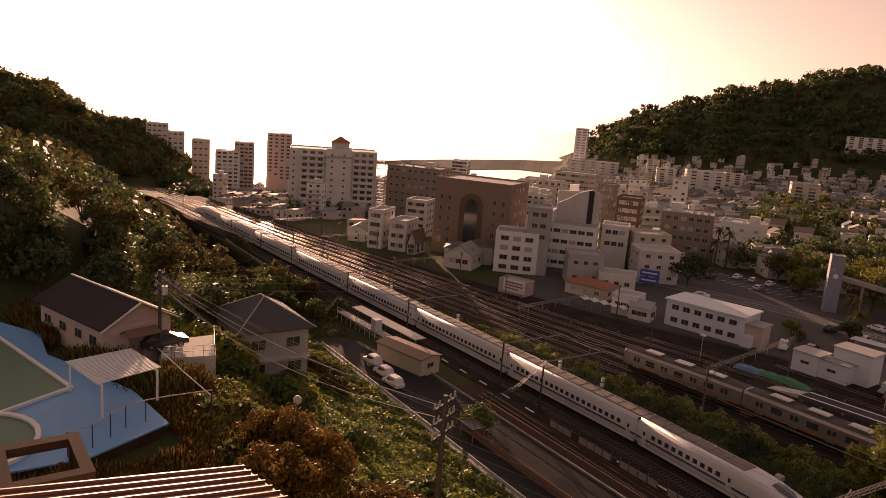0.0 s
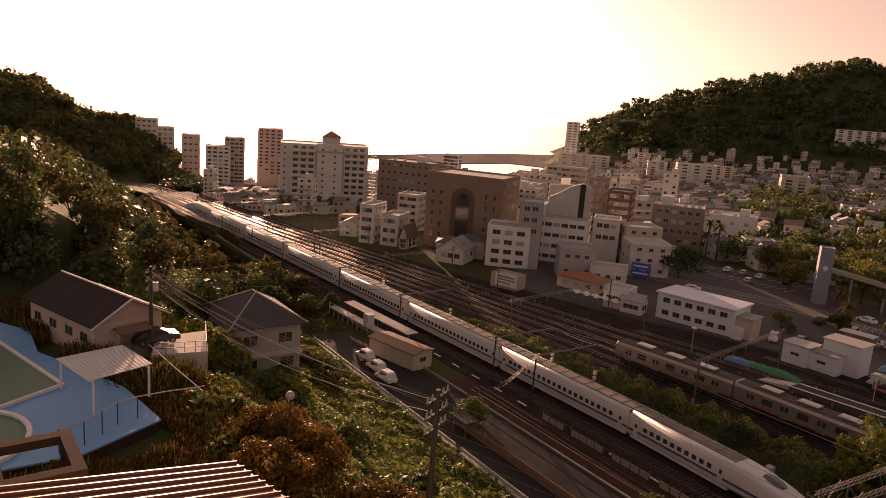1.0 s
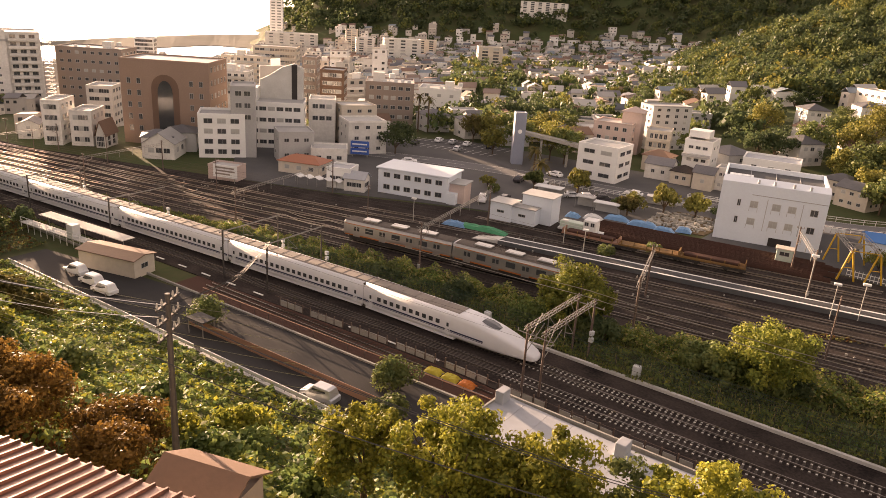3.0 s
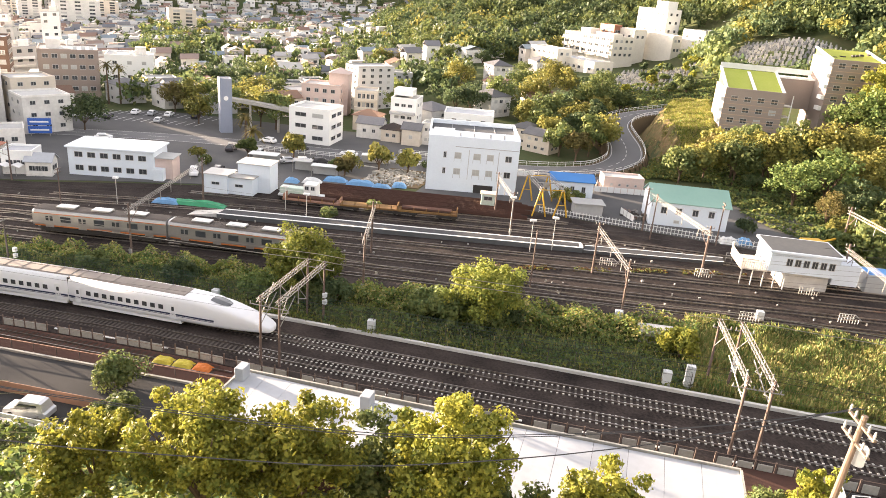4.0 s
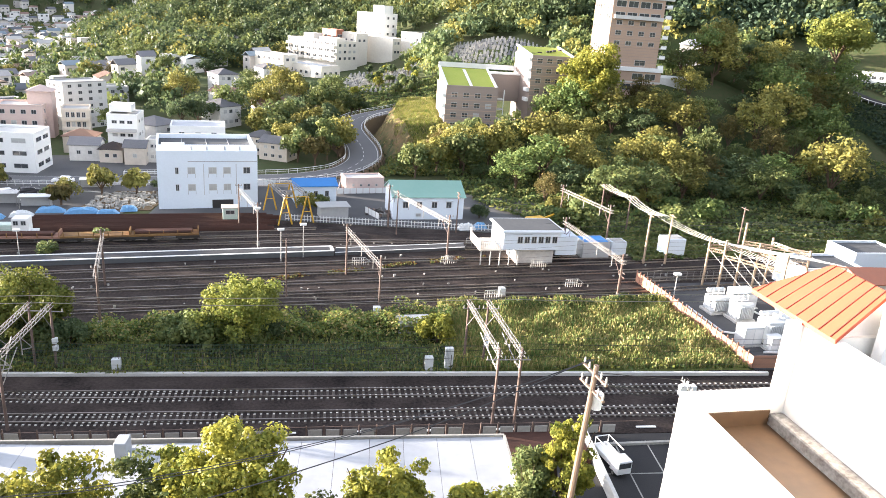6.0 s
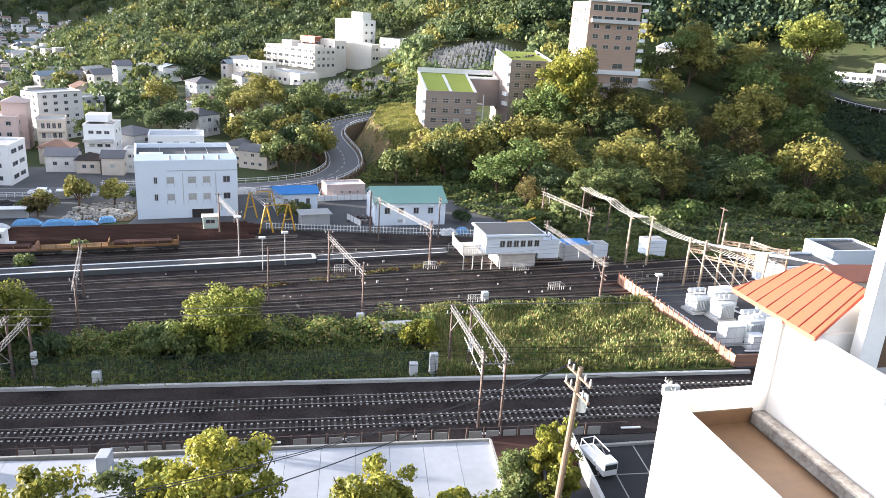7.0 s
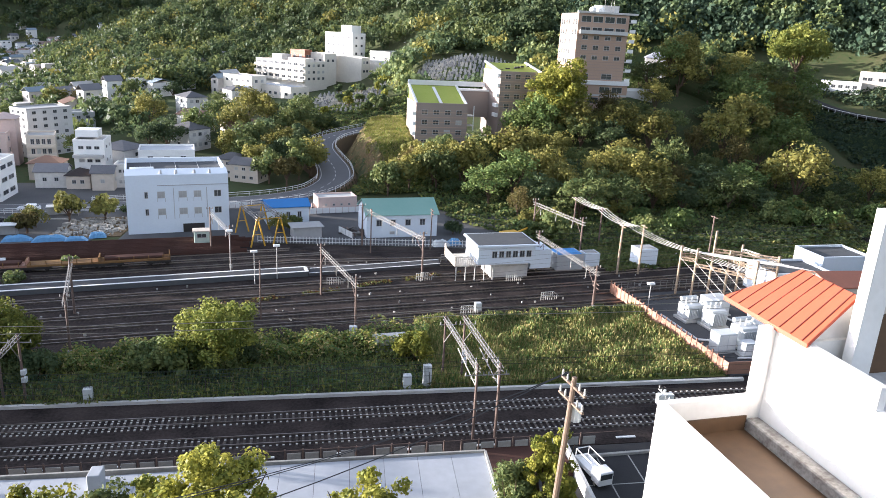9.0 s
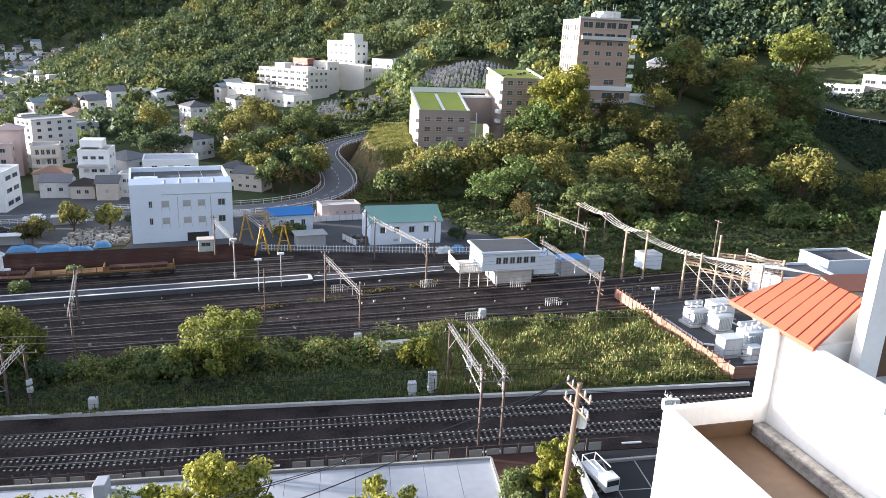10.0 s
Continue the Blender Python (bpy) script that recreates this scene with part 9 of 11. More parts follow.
for name, x, y, z, w, dp, h, rz, wall, fl_, cols_, label, cat in (
        ("store_hall", -307.1, 152.0, -11.5, 26.7, 16, 21.3, 40, BROWN_TILE, 6, (8, 4, 0, 3), "large brown block behind the station", "building"),
        ("flats", -379.2, 214.8, -10.7, 9.9, 10, 18.1, 50, WHITE, 9, (4, 4, 0, 4), "white nine-storey flats in the town", "apartment block"),
        ("flats", -334.7, 268.0, -8.8, 23.6, 14, 15.5, 42, CREAM, 5, (8, 4, 0, 3), "cream five-storey flats in the town", "apartment block"),
        ("shop_block", -177.7, 155.7, 0.9, 4.4, 8, 17.5, 40, BROWN_TILE, 7, (3, 3, 0, 2), "narrow brown shop block near the station", "building"),
        ("shop_block", -166.1, 154.6, 1.6, 7.1, 9, 14.3, 40, BROWN_ROOF, 6, (4, 3, 0, 2), "dark red-brown shop block near the station", "building"),
        ("shop_block", -147.7, 133.5, 4.8, 7.0, 8, 6.2, 46, WHITE_OLD, 2, (3, 2, 0, 2), "low white shop block near the station", "building"),
        ("parking_house", -160.8, 174.2, 0.5, 15.2, 14, 11.8, 42, BROWN_TILE, 4, (6, 4, 0, 0), "brown open parking house", "building"),
        ("shop_block", -219.5, 109.8, -4.9, 7.4, 9, 11.9, 44, WHITE_OLD, 5, (4, 3, 0, 2), "white shop block with open balconies", "building"),
        ("shop_block", -252.3, 176.6, -3.3, 19.2, 12, 8.9, 42, WHITE_OLD, 4, (7, 3, 0, 2), "long white shop block near the station", "building"),
        ("hall_block", -183.2, 228.1, -5.1, 16.1, 14, 9.8, 35, WHITE, 2, (3, 2, 0, 0), "broad white hall with few windows", "building"),
        ("tower_block", -586, 161, -30, 20, 16, 36.5, 74, PINKISH, 13, (4, 3, 0, 3), "tall pinkish tower block near the shore", "tower block"),
        ("flats", -552, 113, -38, 17.5, 13, 32.0, 76, WHITE_OLD, 11, (4, 3, 0, 3), "white eleven-storey flats near the shore", "apartment block"),
        ("flats", -560, 127, -34, 14.5, 13, 34.0, 74, PINKISH, 12, (4, 3, 0, 3), "brownish twelve-storey flats near the shore", "apartment block"),
        ("flats", -683, 79, -24, 18, 14, 29.0, 80, WHITE_OLD, 7, (4, 3, 0, 3), "white flats high on the wooded hill", "apartment block"),
        ("flats", -690, 95, -26, 15, 14, 24.0, 80, WHITE_OLD, 6, (3, 3, 0, 3), "white flats high on the wooded hill", "apartment block"),
        ("flats", -678, 115, -40, 15, 14, 33.0, 78, CREAM, 6, (3, 3, 0, 3), "cream six-storey flats on the hillside", "apartment block")):
    near_by = math.hypot(x, y) < 350
    lm = in_world(block(name, x, y, z, w, dp, h, rz, wall, label, cat, "town buildings", floors=fl_, cols=cols_, win=(1.5, 1.2) if near_by else (2.6, 1.4), deep=30))
    if near_by and w > 9:
        dress(lm, w, dp, h, fl_, dress_rng, name == "shop_block")

KEEP_OFF = [(-331, 125, 36), (-238, 141, 22), (-262, 128, 20), (-219, 158, 15), (-171, 116, 14), (-184, 126, 12), (-191, 147, 20), (-246, 106, 14), (-234, 114, 14), (-112, 168, 10), (-84, 172, 11), (-91, 196, 14),
            (-78, 196, 10), (-60, 178, 9), (-50, 172, 8), (-58, 168, 7), (-70, 176, 8), (-37, 186, 10), (-17, 182, 9), (-26, 195, 9), (-342, 166, 21), (-397, 222, 11), (-349, 274, 19), (-207, 176, 8), (-214, 194, 9), (-186, 163, 9), (-197, 208, 14), (-285, 139, 9), (-264, 180, 17), (-200, 243, 15)] + \
           [(*polar(a[1], a[2]), a[3] * 0.62 + 4) for a in landmarks]


def free(x, y, r):
    if any((x - a) ** 2 + (y - b) ** 2 < (r + c) ** 2 for a, b, c in KEEP_OFF):
        return False
    if y < 100 + 0.0 * x or (x > -420 and y < 104 + 0.12 * (x + 250) * (x > -250)):
        return False
    if -205 < x < 8 and y < 166:
        return False
    if -180 < x < -108 and y < 196:
        return False
    if min((x - p[0]) ** 2 + (y - p[1]) ** 2 for p in pts[::3]) < (r + 6) ** 2:
        return False
    return True


rng = np.random.default_rng(7)
# models of small houses and blocks, then copies through the near streets
models = []
for k in range(7):
    w, d = 8 + 0.6 * k % 3, 7 + (k % 3)
    m_ = [WHITE_OLD, CREAM, GREY_WALL, WHITE_OLD, GREY_WALL, WHITE_OLD, WHITE_OLD][k]
    models.append((block("town_house", 0, 0, -60, w, d, 5.2 + 0.4 * (k % 3), 0, m_, ["white town house with grey tiled roof", "cream town house with brown roof", "grey town house with grey roof", "white house with brown roof", "grey house with flat roof", "white house with grey hipped roof", "white house with flat roof"][k],
                         "house", "town houses", floors=2, cols=(3, 1, 0, 1), win=(1.3, 1.1), roof=["gable", "gable", "hip", "gable", "flat", "hip", "flat"][k], roofm=[GREY_TILE, BROWN_ROOF, GREY_TILE, BROWN_ROOF, FLAT_ROOF, GREY_TILE, DARK_FLAT][k], deep=4), 7))
for k in range(5):
    w, d, h = 13 + 2 * k, 11, 11 + 2.6 * k
    models.append((block("town_block", 0, 0, -60, w, d, h, 0, [WHITE_OLD, CREAM, WHITE, GREY_WALL, PINKISH][k], ["white four-storey block in the town", "cream block with rows of windows", "white apartment block in the town", "grey office block in the town", "pinkish apartment block in the town"][k],
                         "building", "town buildings", floors=4 + k, cols=(4, 2, 0, 3), win=(1.7, 1.3), deep=5), 10 + k))
placed = []
used = set()
far_b = Soup()
tries = 0
grid = {}
for i in range(15000):
    d = math.sqrt(rng.uniform(205 ** 2, 1050 ** 2))
    yw_ = rng.uniform(8, 79)
    x, y = polar(yw_, d)
    g = gz(x, y)
    if g > (16 if d < 800 else 26) or (g < -33):
        continue
    green = yw_ < 37 and d < 620
    if (green and rng.random() < 0.6) or (yw_ < 24 and rng.random() < 0.65) or (g > 12 and rng.random() < 0.8):
        continue
    mid = rng.random() < (0.30 if 44 < yw_ < 72 else 0.10 if yw_ > 38 else 0.012)
    r = (6.0 + rng.random() * 2.4) if mid else 4.4
    cx_, cy_ = int(x // 26), int(y // 26)
    near_by = [q for a in (-1, 0, 1) for b in (-1, 0, 1) for q in grid.get((cx_ + a, cy_ + b), ())]
    if any((x - a) ** 2 + (y - b) ** 2 < (r + c + 0.6) ** 2 for a, b, c in near_by) or not free(x, y, r):
        continue
    placed.append((x, y, r))
    grid.setdefault((cx_, cy_), []).append((x, y, r))
    turn = rng.choice([38, 128, 218]) + rng.normal() * 7
    if d < 285 or (d < 300 and not mid):
        k = int(rng.integers(7, 12)) if mid else int(rng.integers(0, 7))
        ob = models[k][0]
        m4 = Matrix.LocRotScale((x, y, g), Euler((0, 0, radians(turn))), (0.72, 0.72, 0.72) if mid else None)
        if k not in used:
            ob.matrix_basis = m4
            used.add(k)
        else:
            copy_thing(ob, m4)
        continue
    w, dp = (rng.uniform(7.5, 13), rng.uniform(7, 9.5)) if mid else (rng.uniform(6, 9), rng.uniform(5.5, 8))
    h = (7 + 16 * rng.random() ** 1.7) if mid else rng.uniform(4.0, 7.5)
    a = radians(turn)
    far_b.rbox(x, y, g - 6, w, dp, h + 6, a, 0)
    c, s = math.cos(a), math.sin(a)
    if not mid and rng.random() < 0.7:
        rs_ = Soup().gable(-w / 2, -dp / 2, w / 2, dp / 2, 0, rng.uniform(1.2, 2.2), 0.4, 0.12, "x")
        far_b.add([(x + c * p[0] - s * p[1], y + s * p[0] + c * p[1], g + h + p[2]) for p in rs_.v], rs_.f, 1)
    else:
        far_b.rbox(x, y, g + h + 0.01, w - 0.5, dp - 0.5, 0.15, a, 1)
        if mid:
            far_b.rbox(x + 2, y, g + h + 0.16, 3.5, 3, 2.4, a, 0)
            far_b.rbox(x - 2.5, y + 1, g + h + 0.16, 1.8, 1.8, 1.9, a, 1)
            far_b.rbox(x, y, g + h + 0.16, w, 0.3, 0.9, a, 0)
            if rng.random() < 0.55:
                for f in range(1, int(h / 3)):
                    far_b.rbox(x + s * (dp / 2 + 0.5), y - c * (dp / 2 + 0.5), g + 3.0 * f, w * 0.92, 1.0, 1.0, a, 0)
    nf = max(1, int(h / 3))
    for side in range(4):
        fx_, fy_, fr, span = face_at(side, w, dp)
        nc = max(1, int(span / 3.2))
        for f in range(nf):
            for q in range(nc):
                if rng.random() < 0.25:
                    continue
                u = (q + 0.5) / nc * span - span / 2
                cc, ss = math.cos(fr), math.sin(fr)
                lx, ly = fx_ + cc * u, fy_ + ss * u
                ox, oy = ss * 0.04, -cc * 0.04
                hw = 0.8
                zz = g + h / nf * (f + 0.35)
                vv = [(lx - cc * hw + ox, ly - ss * hw + oy, zz), (lx + cc * hw + ox, ly + ss * hw + oy, zz), (lx + cc * hw + ox, ly + ss * hw + oy, zz + 1.3), (lx - cc * hw + ox, ly - ss * hw + oy, zz + 1.3)]
                far_b.add([(x + c * p[0] - s * p[1], y + s * p[0] + c * p[1], p[2]) for p in vv], [(0, 1, 2, 3)], 2)
TOWN_SPOTS = placed
solid("far_town", far_b, [TOWN_WALL, TOWN_ROOF, GLASS], label="distant crowded town of pale houses and blocks", category="town", kind="stuff")

# ---- plants ----
def oriented(centres, normals, size, rng, spread=0.55):
    """Leaf faces turned roughly along the given normals."""
    n = len(centres)
    nn = normals + rng.normal(size=(n, 3)) * spread
    nn /= np.linalg.norm(nn, axis=1)[:, None] + 1e-9
    a = np.cross(nn, rng.normal(size=(n, 3)))
    a /= np.linalg.norm(a, axis=1)[:, None] + 1e-9
    b = np.cross(nn, a)
    s = (size * rng.uniform(0.6, 1.4, n))[:, None]
    v = np.stack([centres - a * s * 0.6, centres + b * s * 0.42 + nn * s * 0.1, centres + a * s * 0.6, centres - b * s * 0.42 + nn * s * 0.1], 1)
    return v.reshape(-1, 3), np.arange(4 * n).reshape(n, 4)


def crown(rng, rx, rz, zc, blobs, leaves, size, flat=0.0):
    """A crown of leaf faces on many uneven clumps."""
    u = rng.normal(size=(blobs, 3))
    u /= np.linalg.norm(u, axis=1)[:, None]
    u[:, 2] = np.abs(u[:, 2]) * 1.1 - 0.35
    c = u * (rng.uniform(0.35, 0.85, blobs) ** 0.7)[:, None] * np.array([rx, rx, rz])
    c[:, 2] += zc
    br = rng.uniform(0.5, 1.25, blobs) * rx * 2.05 / math.sqrt(blobs)
    c *= rng.uniform(0.85, 1.2, blobs)[:, None]
    k = rng.integers(0, blobs, leaves)
    dvec = rng.normal(size=(leaves, 3))
    dvec[:, 2] += 0.35
    dvec /= np.linalg.norm(dvec, axis=1)[:, None]
    p = c[k] + dvec * (br[k] * rng.uniform(0.5, 1.12, leaves))[:, None] * np.array([1, 1, 0.85])
    return oriented(p, dvec, size, rng)


def tree(name, x, y, z, h, r, leafm, label, seed, leaves=3500, size=0.4, blobs=26, trunk=0.35, group="trees", rz=None, low=0.32):
    rng = np.random.default_rng(seed)
    t = thing(name, x, y, z, 0, label, "tree", group)
    s = Soup()
    fork = h * low
    s.beam((0, 0, -1.0), (0.1, 0.05, fork), trunk, 8, r2=trunk * 0.75)
    for i in range(7):
        a = 2 * math.pi * i / 7 + rng.uniform(-0.3, 0.3)
        e = r * rng.uniform(0.45, 0.8)
        mid = (math.cos(a) * e * 0.45, math.sin(a) * e * 0.45, fork + (h - fork) * 0.35)
        s.beam((0.1, 0.05, fork * rng.uniform(0.75, 1)), mid, trunk * 0.45, 6, r2=trunk * 0.28)
        s.beam(mid, (math.cos(a) * e, math.sin(a) * e, fork + (h - fork) * rng.uniform(0.5, 0.85)), trunk * 0.28, 5, r2=trunk * 0.08)
    part("trunk", s, BARK, t)
    zc = fork + (h - fork) * 0.45
    v, q = crown(rng, r, (h - zc) * 1.0, zc, blobs, leaves, size)
    part("crown", np_mesh("crown", v, q, leafm), None, t)
    return t


# trees between the shed and the camera
tree("broadleaf_tree", -9.6, 34.6, 4.2, 12.6, 4.2, LEAF_YELLOW, "large tree with yellow-green leaves on the bank", 1, 19000, 0.235, 130, 0.4, "trees on the bank")
tree("broadleaf_tree", -18.6, 31.6, 5.6, 10.6, 4.0, LEAF_YELLOW, "yellow-green tree on the bank", 2, 15000, 0.235, 110, 0.35, "trees on the bank")
tree("broadleaf_tree", -24.5, 29.8, 6.4, 10.8, 4.2, LEAF_YELLOW, "yellow-green tree on the bank", 3, 15000, 0.235, 110, 0.35, "trees on the bank")
tree("broadleaf_tree", -14.0, 34.4, 4.2, 10.2, 3.0, LEAF_MID, "green tree on the bank", 4, 10000, 0.235, 90, 0.3, "trees on the bank")
tree("broadleaf_tree", -0.6, 35.6, 4.0, 9.4, 3.4, LEAF_YELLOW, "yellow-green tree on the bank", 5, 12000, 0.23, 100, 0.3, "trees on the bank")
tree("broadleaf_tree", -5.0, 33.0, 4.6, 7.6, 3.2, LEAF_MID, "green tree on the bank", 6, 10000, 0.23, 90, 0.3, "trees on the bank")
tree("broadleaf_tree", 4.6, 34.6, 4.4, 7.4, 2.6, LEAF_YELLOW, "small yellow-green tree on the bank", 7, 6000, 0.28, 20, 0.25, "trees on the bank")
tree("ivy_clad_tree", 12.9, 44.6, 0, 11.2, 2.3, LEAF_YELLOW, "narrow vine-covered yellow-green tree beside the lot", 8, 11000, 0.22, 90, 0.3, "trees on the bank", low=0.12)
tree("shrub", 10.6, 44.8, 0, 8.0, 1.9, LEAF_MID, "dark green shrub beside the shed", 9, 6000, 0.24, 20, 0.2, "shrubs", low=0.15)
tree("broadleaf_tree", -31.0, 28.5, 7.0, 8.0, 3.6, LEAF_YELLOW, "yellow-green tree on the bank", 10, 11000, 0.235, 100, 0.3, "trees on the bank")
# trees in the green strip
tree("broadleaf_tree", -42.0, 79.5, 0, 9.4, 5.2, LEAF_FRESH, "yellow-green tree in the strip between the lines", 11, 14000, 0.28, 90, 0.35, "trees between the lines", low=0.03)
tree("broadleaf_tree", -17.0, 79.4, 0, 8.2, 5.6, LEAF_FRESH, "round yellow-green bush tree between the lines", 12, 14000, 0.27, 90, 0.3, "trees between the lines", low=0.02)
tree("shrub", -21.0, 77.5, 0, 4.2, 2.8, LEAF_MID, "dark green shrub between the lines", 13, 4500, 0.34, 20, 0.2, "shrubs", low=0.08)
tree("shrub", -24.5, 78.5, 0, 3.4, 2.4, LEAF_MID, "dark green shrub between the lines", 14, 4000, 0.34, 20, 0.2, "shrubs", low=0.08)
tree("shrub", 6.0, 78.0, 0, 3.2, 2.0, LEAF_YELLOW, "yellow-green shrub between the lines", 15, 3500, 0.3, 16, 0.2, "shrubs", low=0.08)
for i, (x, y, h, r) in enumerate(((-47, 118.5, 1.6, 1.3), (-50, 51.5, 2.4, 2.2), (-83, 49, 2.4, 2.6), (-45.8, 46.5, 2.2, 1.8), (-52.6, 110.6, 1.6, 1.5))):
    tree("shrub", x, y, 0, h, r, LEAF_MID, "low green shrub on bare ground", 30 + i, 2200, 0.3, 12, 0.12, "shrubs", low=0.1)
for i, (x, y, h, r, m_) in enumerate(((-56.8, 146.0, 6, 3.2, LEAF_LIGHT), (-50.0, 146, 5, 2.4, LEAF_LIGHT), (-62, 139, 4, 2.2, LEAF_OLIVE), (-80, 150, 5.5, 2.6, LEAF_LIGHT), (-90, 146, 4.5, 2.2, LEAF_MID), (-148, 158, 9, 6.5, LEAF_DARK), (-100, 178, 10, 5, LEAF_MID), (-106, 180, 11, 5, LEAF_LIGHT),
                                         (-118, 182, 11, 6, LEAF_MID), (-124, 176, 8, 4, LEAF_LIGHT), (-12, 188, 9, 4, LEAF_LIGHT), (-14, 178, 10, 3.6, LEAF_MID), (-20, 200, 10, 5, LEAF_LIGHT), (-11.5, 181, 9, 4.5, LEAF_LIGHT), (-15, 196, 12, 3, LEAF_DARK), (-31, 206, 10, 5, LEAF_MID), (7, 159, 8, 4, LEAF_MID), (12, 162, 9, 4.5, LEAF_LIGHT), (18, 160, 10, 5, LEAF_MID), (24, 163, 11, 5, LEAF_LIGHT), (31, 171, 11, 5, LEAF_MID), (36, 165, 12, 5.5, LEAF_LIGHT), (14, 172, 8, 4, LEAF_OLIVE), (22, 178, 9, 4.5, LEAF_MID), (14, 176, 7, 3, LEAF_LIGHT), (20, 180, 8, 4, LEAF_MID), (-27, 214, 11, 5, LEAF_DARK), (-36, 226, 12, 6, LEAF_LIGHT), (-35, 246, 14, 6, LEAF_LIGHT), (-28, 240, 13, 5, LEAF_LIGHT), (-47, 226, 11, 5, LEAF_MID), (-42, 240, 12, 6, LEAF_MID), (-54, 217, 10, 5, LEAF_DARK), (-20, 228, 10, 5, LEAF_MID), (-16.5, 172, 7, 3.2, LEAF_OLIVE), (-21, 176, 8, 3.4, LEAF_MID), (-25, 184, 9, 3.6, LEAF_LIGHT), (-19.5, 191, 9, 3.4, LEAF_DARK), (-28, 193, 10, 4, LEAF_MID), (-34, 199, 10, 4, LEAF_LIGHT), (-18, 207, 9, 3.6, LEAF_OLIVE), (-25, 206, 11, 4, LEAF_MID), (-15, 222, 8, 3, LEAF_LIGHT), (-22, 236, 10, 4, LEAF_DARK), (-10, 232, 8, 3.4, LEAF_MID), (-142, 190, 9, 4.6, LEAF_OLIVE), (-137, 193, 10, 5, LEAF_LIGHT), (-133, 198, 10, 5, LEAF_MID), (-128, 207, 10, 5, LEAF_DARK), (-122, 203, 10, 5, LEAF_LIGHT), (-119, 210, 10, 5, LEAF_MID), (-146, 234, 11, 5.5, LEAF_DARK), (-142, 243, 11, 5.5, LEAF_MID), (-136, 222, 10, 5, LEAF_DARK), (-152, 226, 10, 5, LEAF_DARK))):
    tree("street_tree", x, y, gz(x, y), h, r, m_, "leafy tree beside the road", 50 + i, 1900, 0.6, 24, 0.25, "street trees", low=0.25)
# slope tree that stands before the hotel wings
tree("broadleaf_tree", 52, 184, 6, 22, 8.0, LEAF_YELLOW, "tall yellow-green tree before the hotel wings", 70, 13000, 0.5, 60, 0.5, "trees on the knoll")
tree("broadleaf_tree", 118, 186, 20, 15, 8.5, LEAF_FRESH, "spreading light green tree on top of the knoll", 71, 12000, 0.5, 60, 0.5, "trees on the knoll")


GRASS_PALE = leaf_mat("pale_seed_heads", (0.24, 0.20, 0.07), (0.36, 0.31, 0.14), trans=0.2)


def palm(x, y, h, seed):
    rng = np.random.default_rng(seed)
    t = thing("palm_tree", x, y, 0, 0, "tall palm tree with brown shaggy crown at the car park", "palm tree", "palm trees")
    part("trunk", Soup().beam((0, 0, -0.5), (0, 0, h), 0.3, 8, r2=0.22), BARK, t)
    s = Soup()
    for i in range(34):
        a, e = rng.uniform(0, 6.28), rng.uniform(-0.7, 0.9)
        dx, dy = math.cos(a), math.sin(a)
        p0 = Vector((0, 0, h))
        for j in range(3):
            p1 = p0 + Vector((dx * 1.0, dy * 1.0, 0.9 * (e - 0.5 * j)))
            sd = Vector((-dy, dx, 0)) * (0.35 - 0.1 * j)
            s.add([p0 - sd, p1 - sd * 0.7, p1 + sd * 0.7, p0 + sd], [(0, 1, 2, 3)])
            p0 = p1
    part("fronds", s, LEAF_OLIVE, t)


palm(-171.8, 196, 12.5, 1)
palm(-168.0, 197, 11.5, 2)
palm(-101, 163.5, 6, 3)
palm(-92, 152, 5, 4)

# hill wood: models, then copies on the near slopes
WOOD = []
for k, m_ in enumerate((LEAF_DARK, LEAF_MID, LEAF_VINE, LEAF_LIGHT, LEAF_MID, LEAF_OLIVE, LEAF_DARK)):
    WOOD.append(tree("hill_tree", 0, 0, -80, 10 + (k % 3), 4.6 + 0.5 * (k % 2), m_, ["dark green tree of the hill wood", "green tree of the hill wood", "fresh green rounded tree of the hill wood", "light olive-green tree of the hill wood", "light green tree of the hill wood", "olive brown tree of the hill wood", "dark spreading tree of the hill wood"][k],
                     100 + k, 2100, 0.42, 52, 0.3, "trees of the hill wood", low=0.2))
seen_k = set()
rng = np.random.default_rng(21)
spots = []


def plant(x, y, k):
    sc = rng.uniform(0.7, 1.2)
    m4 = Matrix.LocRotScale((x, y, gz(x, y) - 0.4), Euler((0, 0, rng.uniform(0, 6.28))), (sc, sc, sc * rng.uniform(0.8, 1.1)))
    ob = WOOD[k]
    if k not in seen_k:
        seen_k.add(k)
        ob.matrix_basis = m4
        return ob
    return copy_thing(ob, m4)


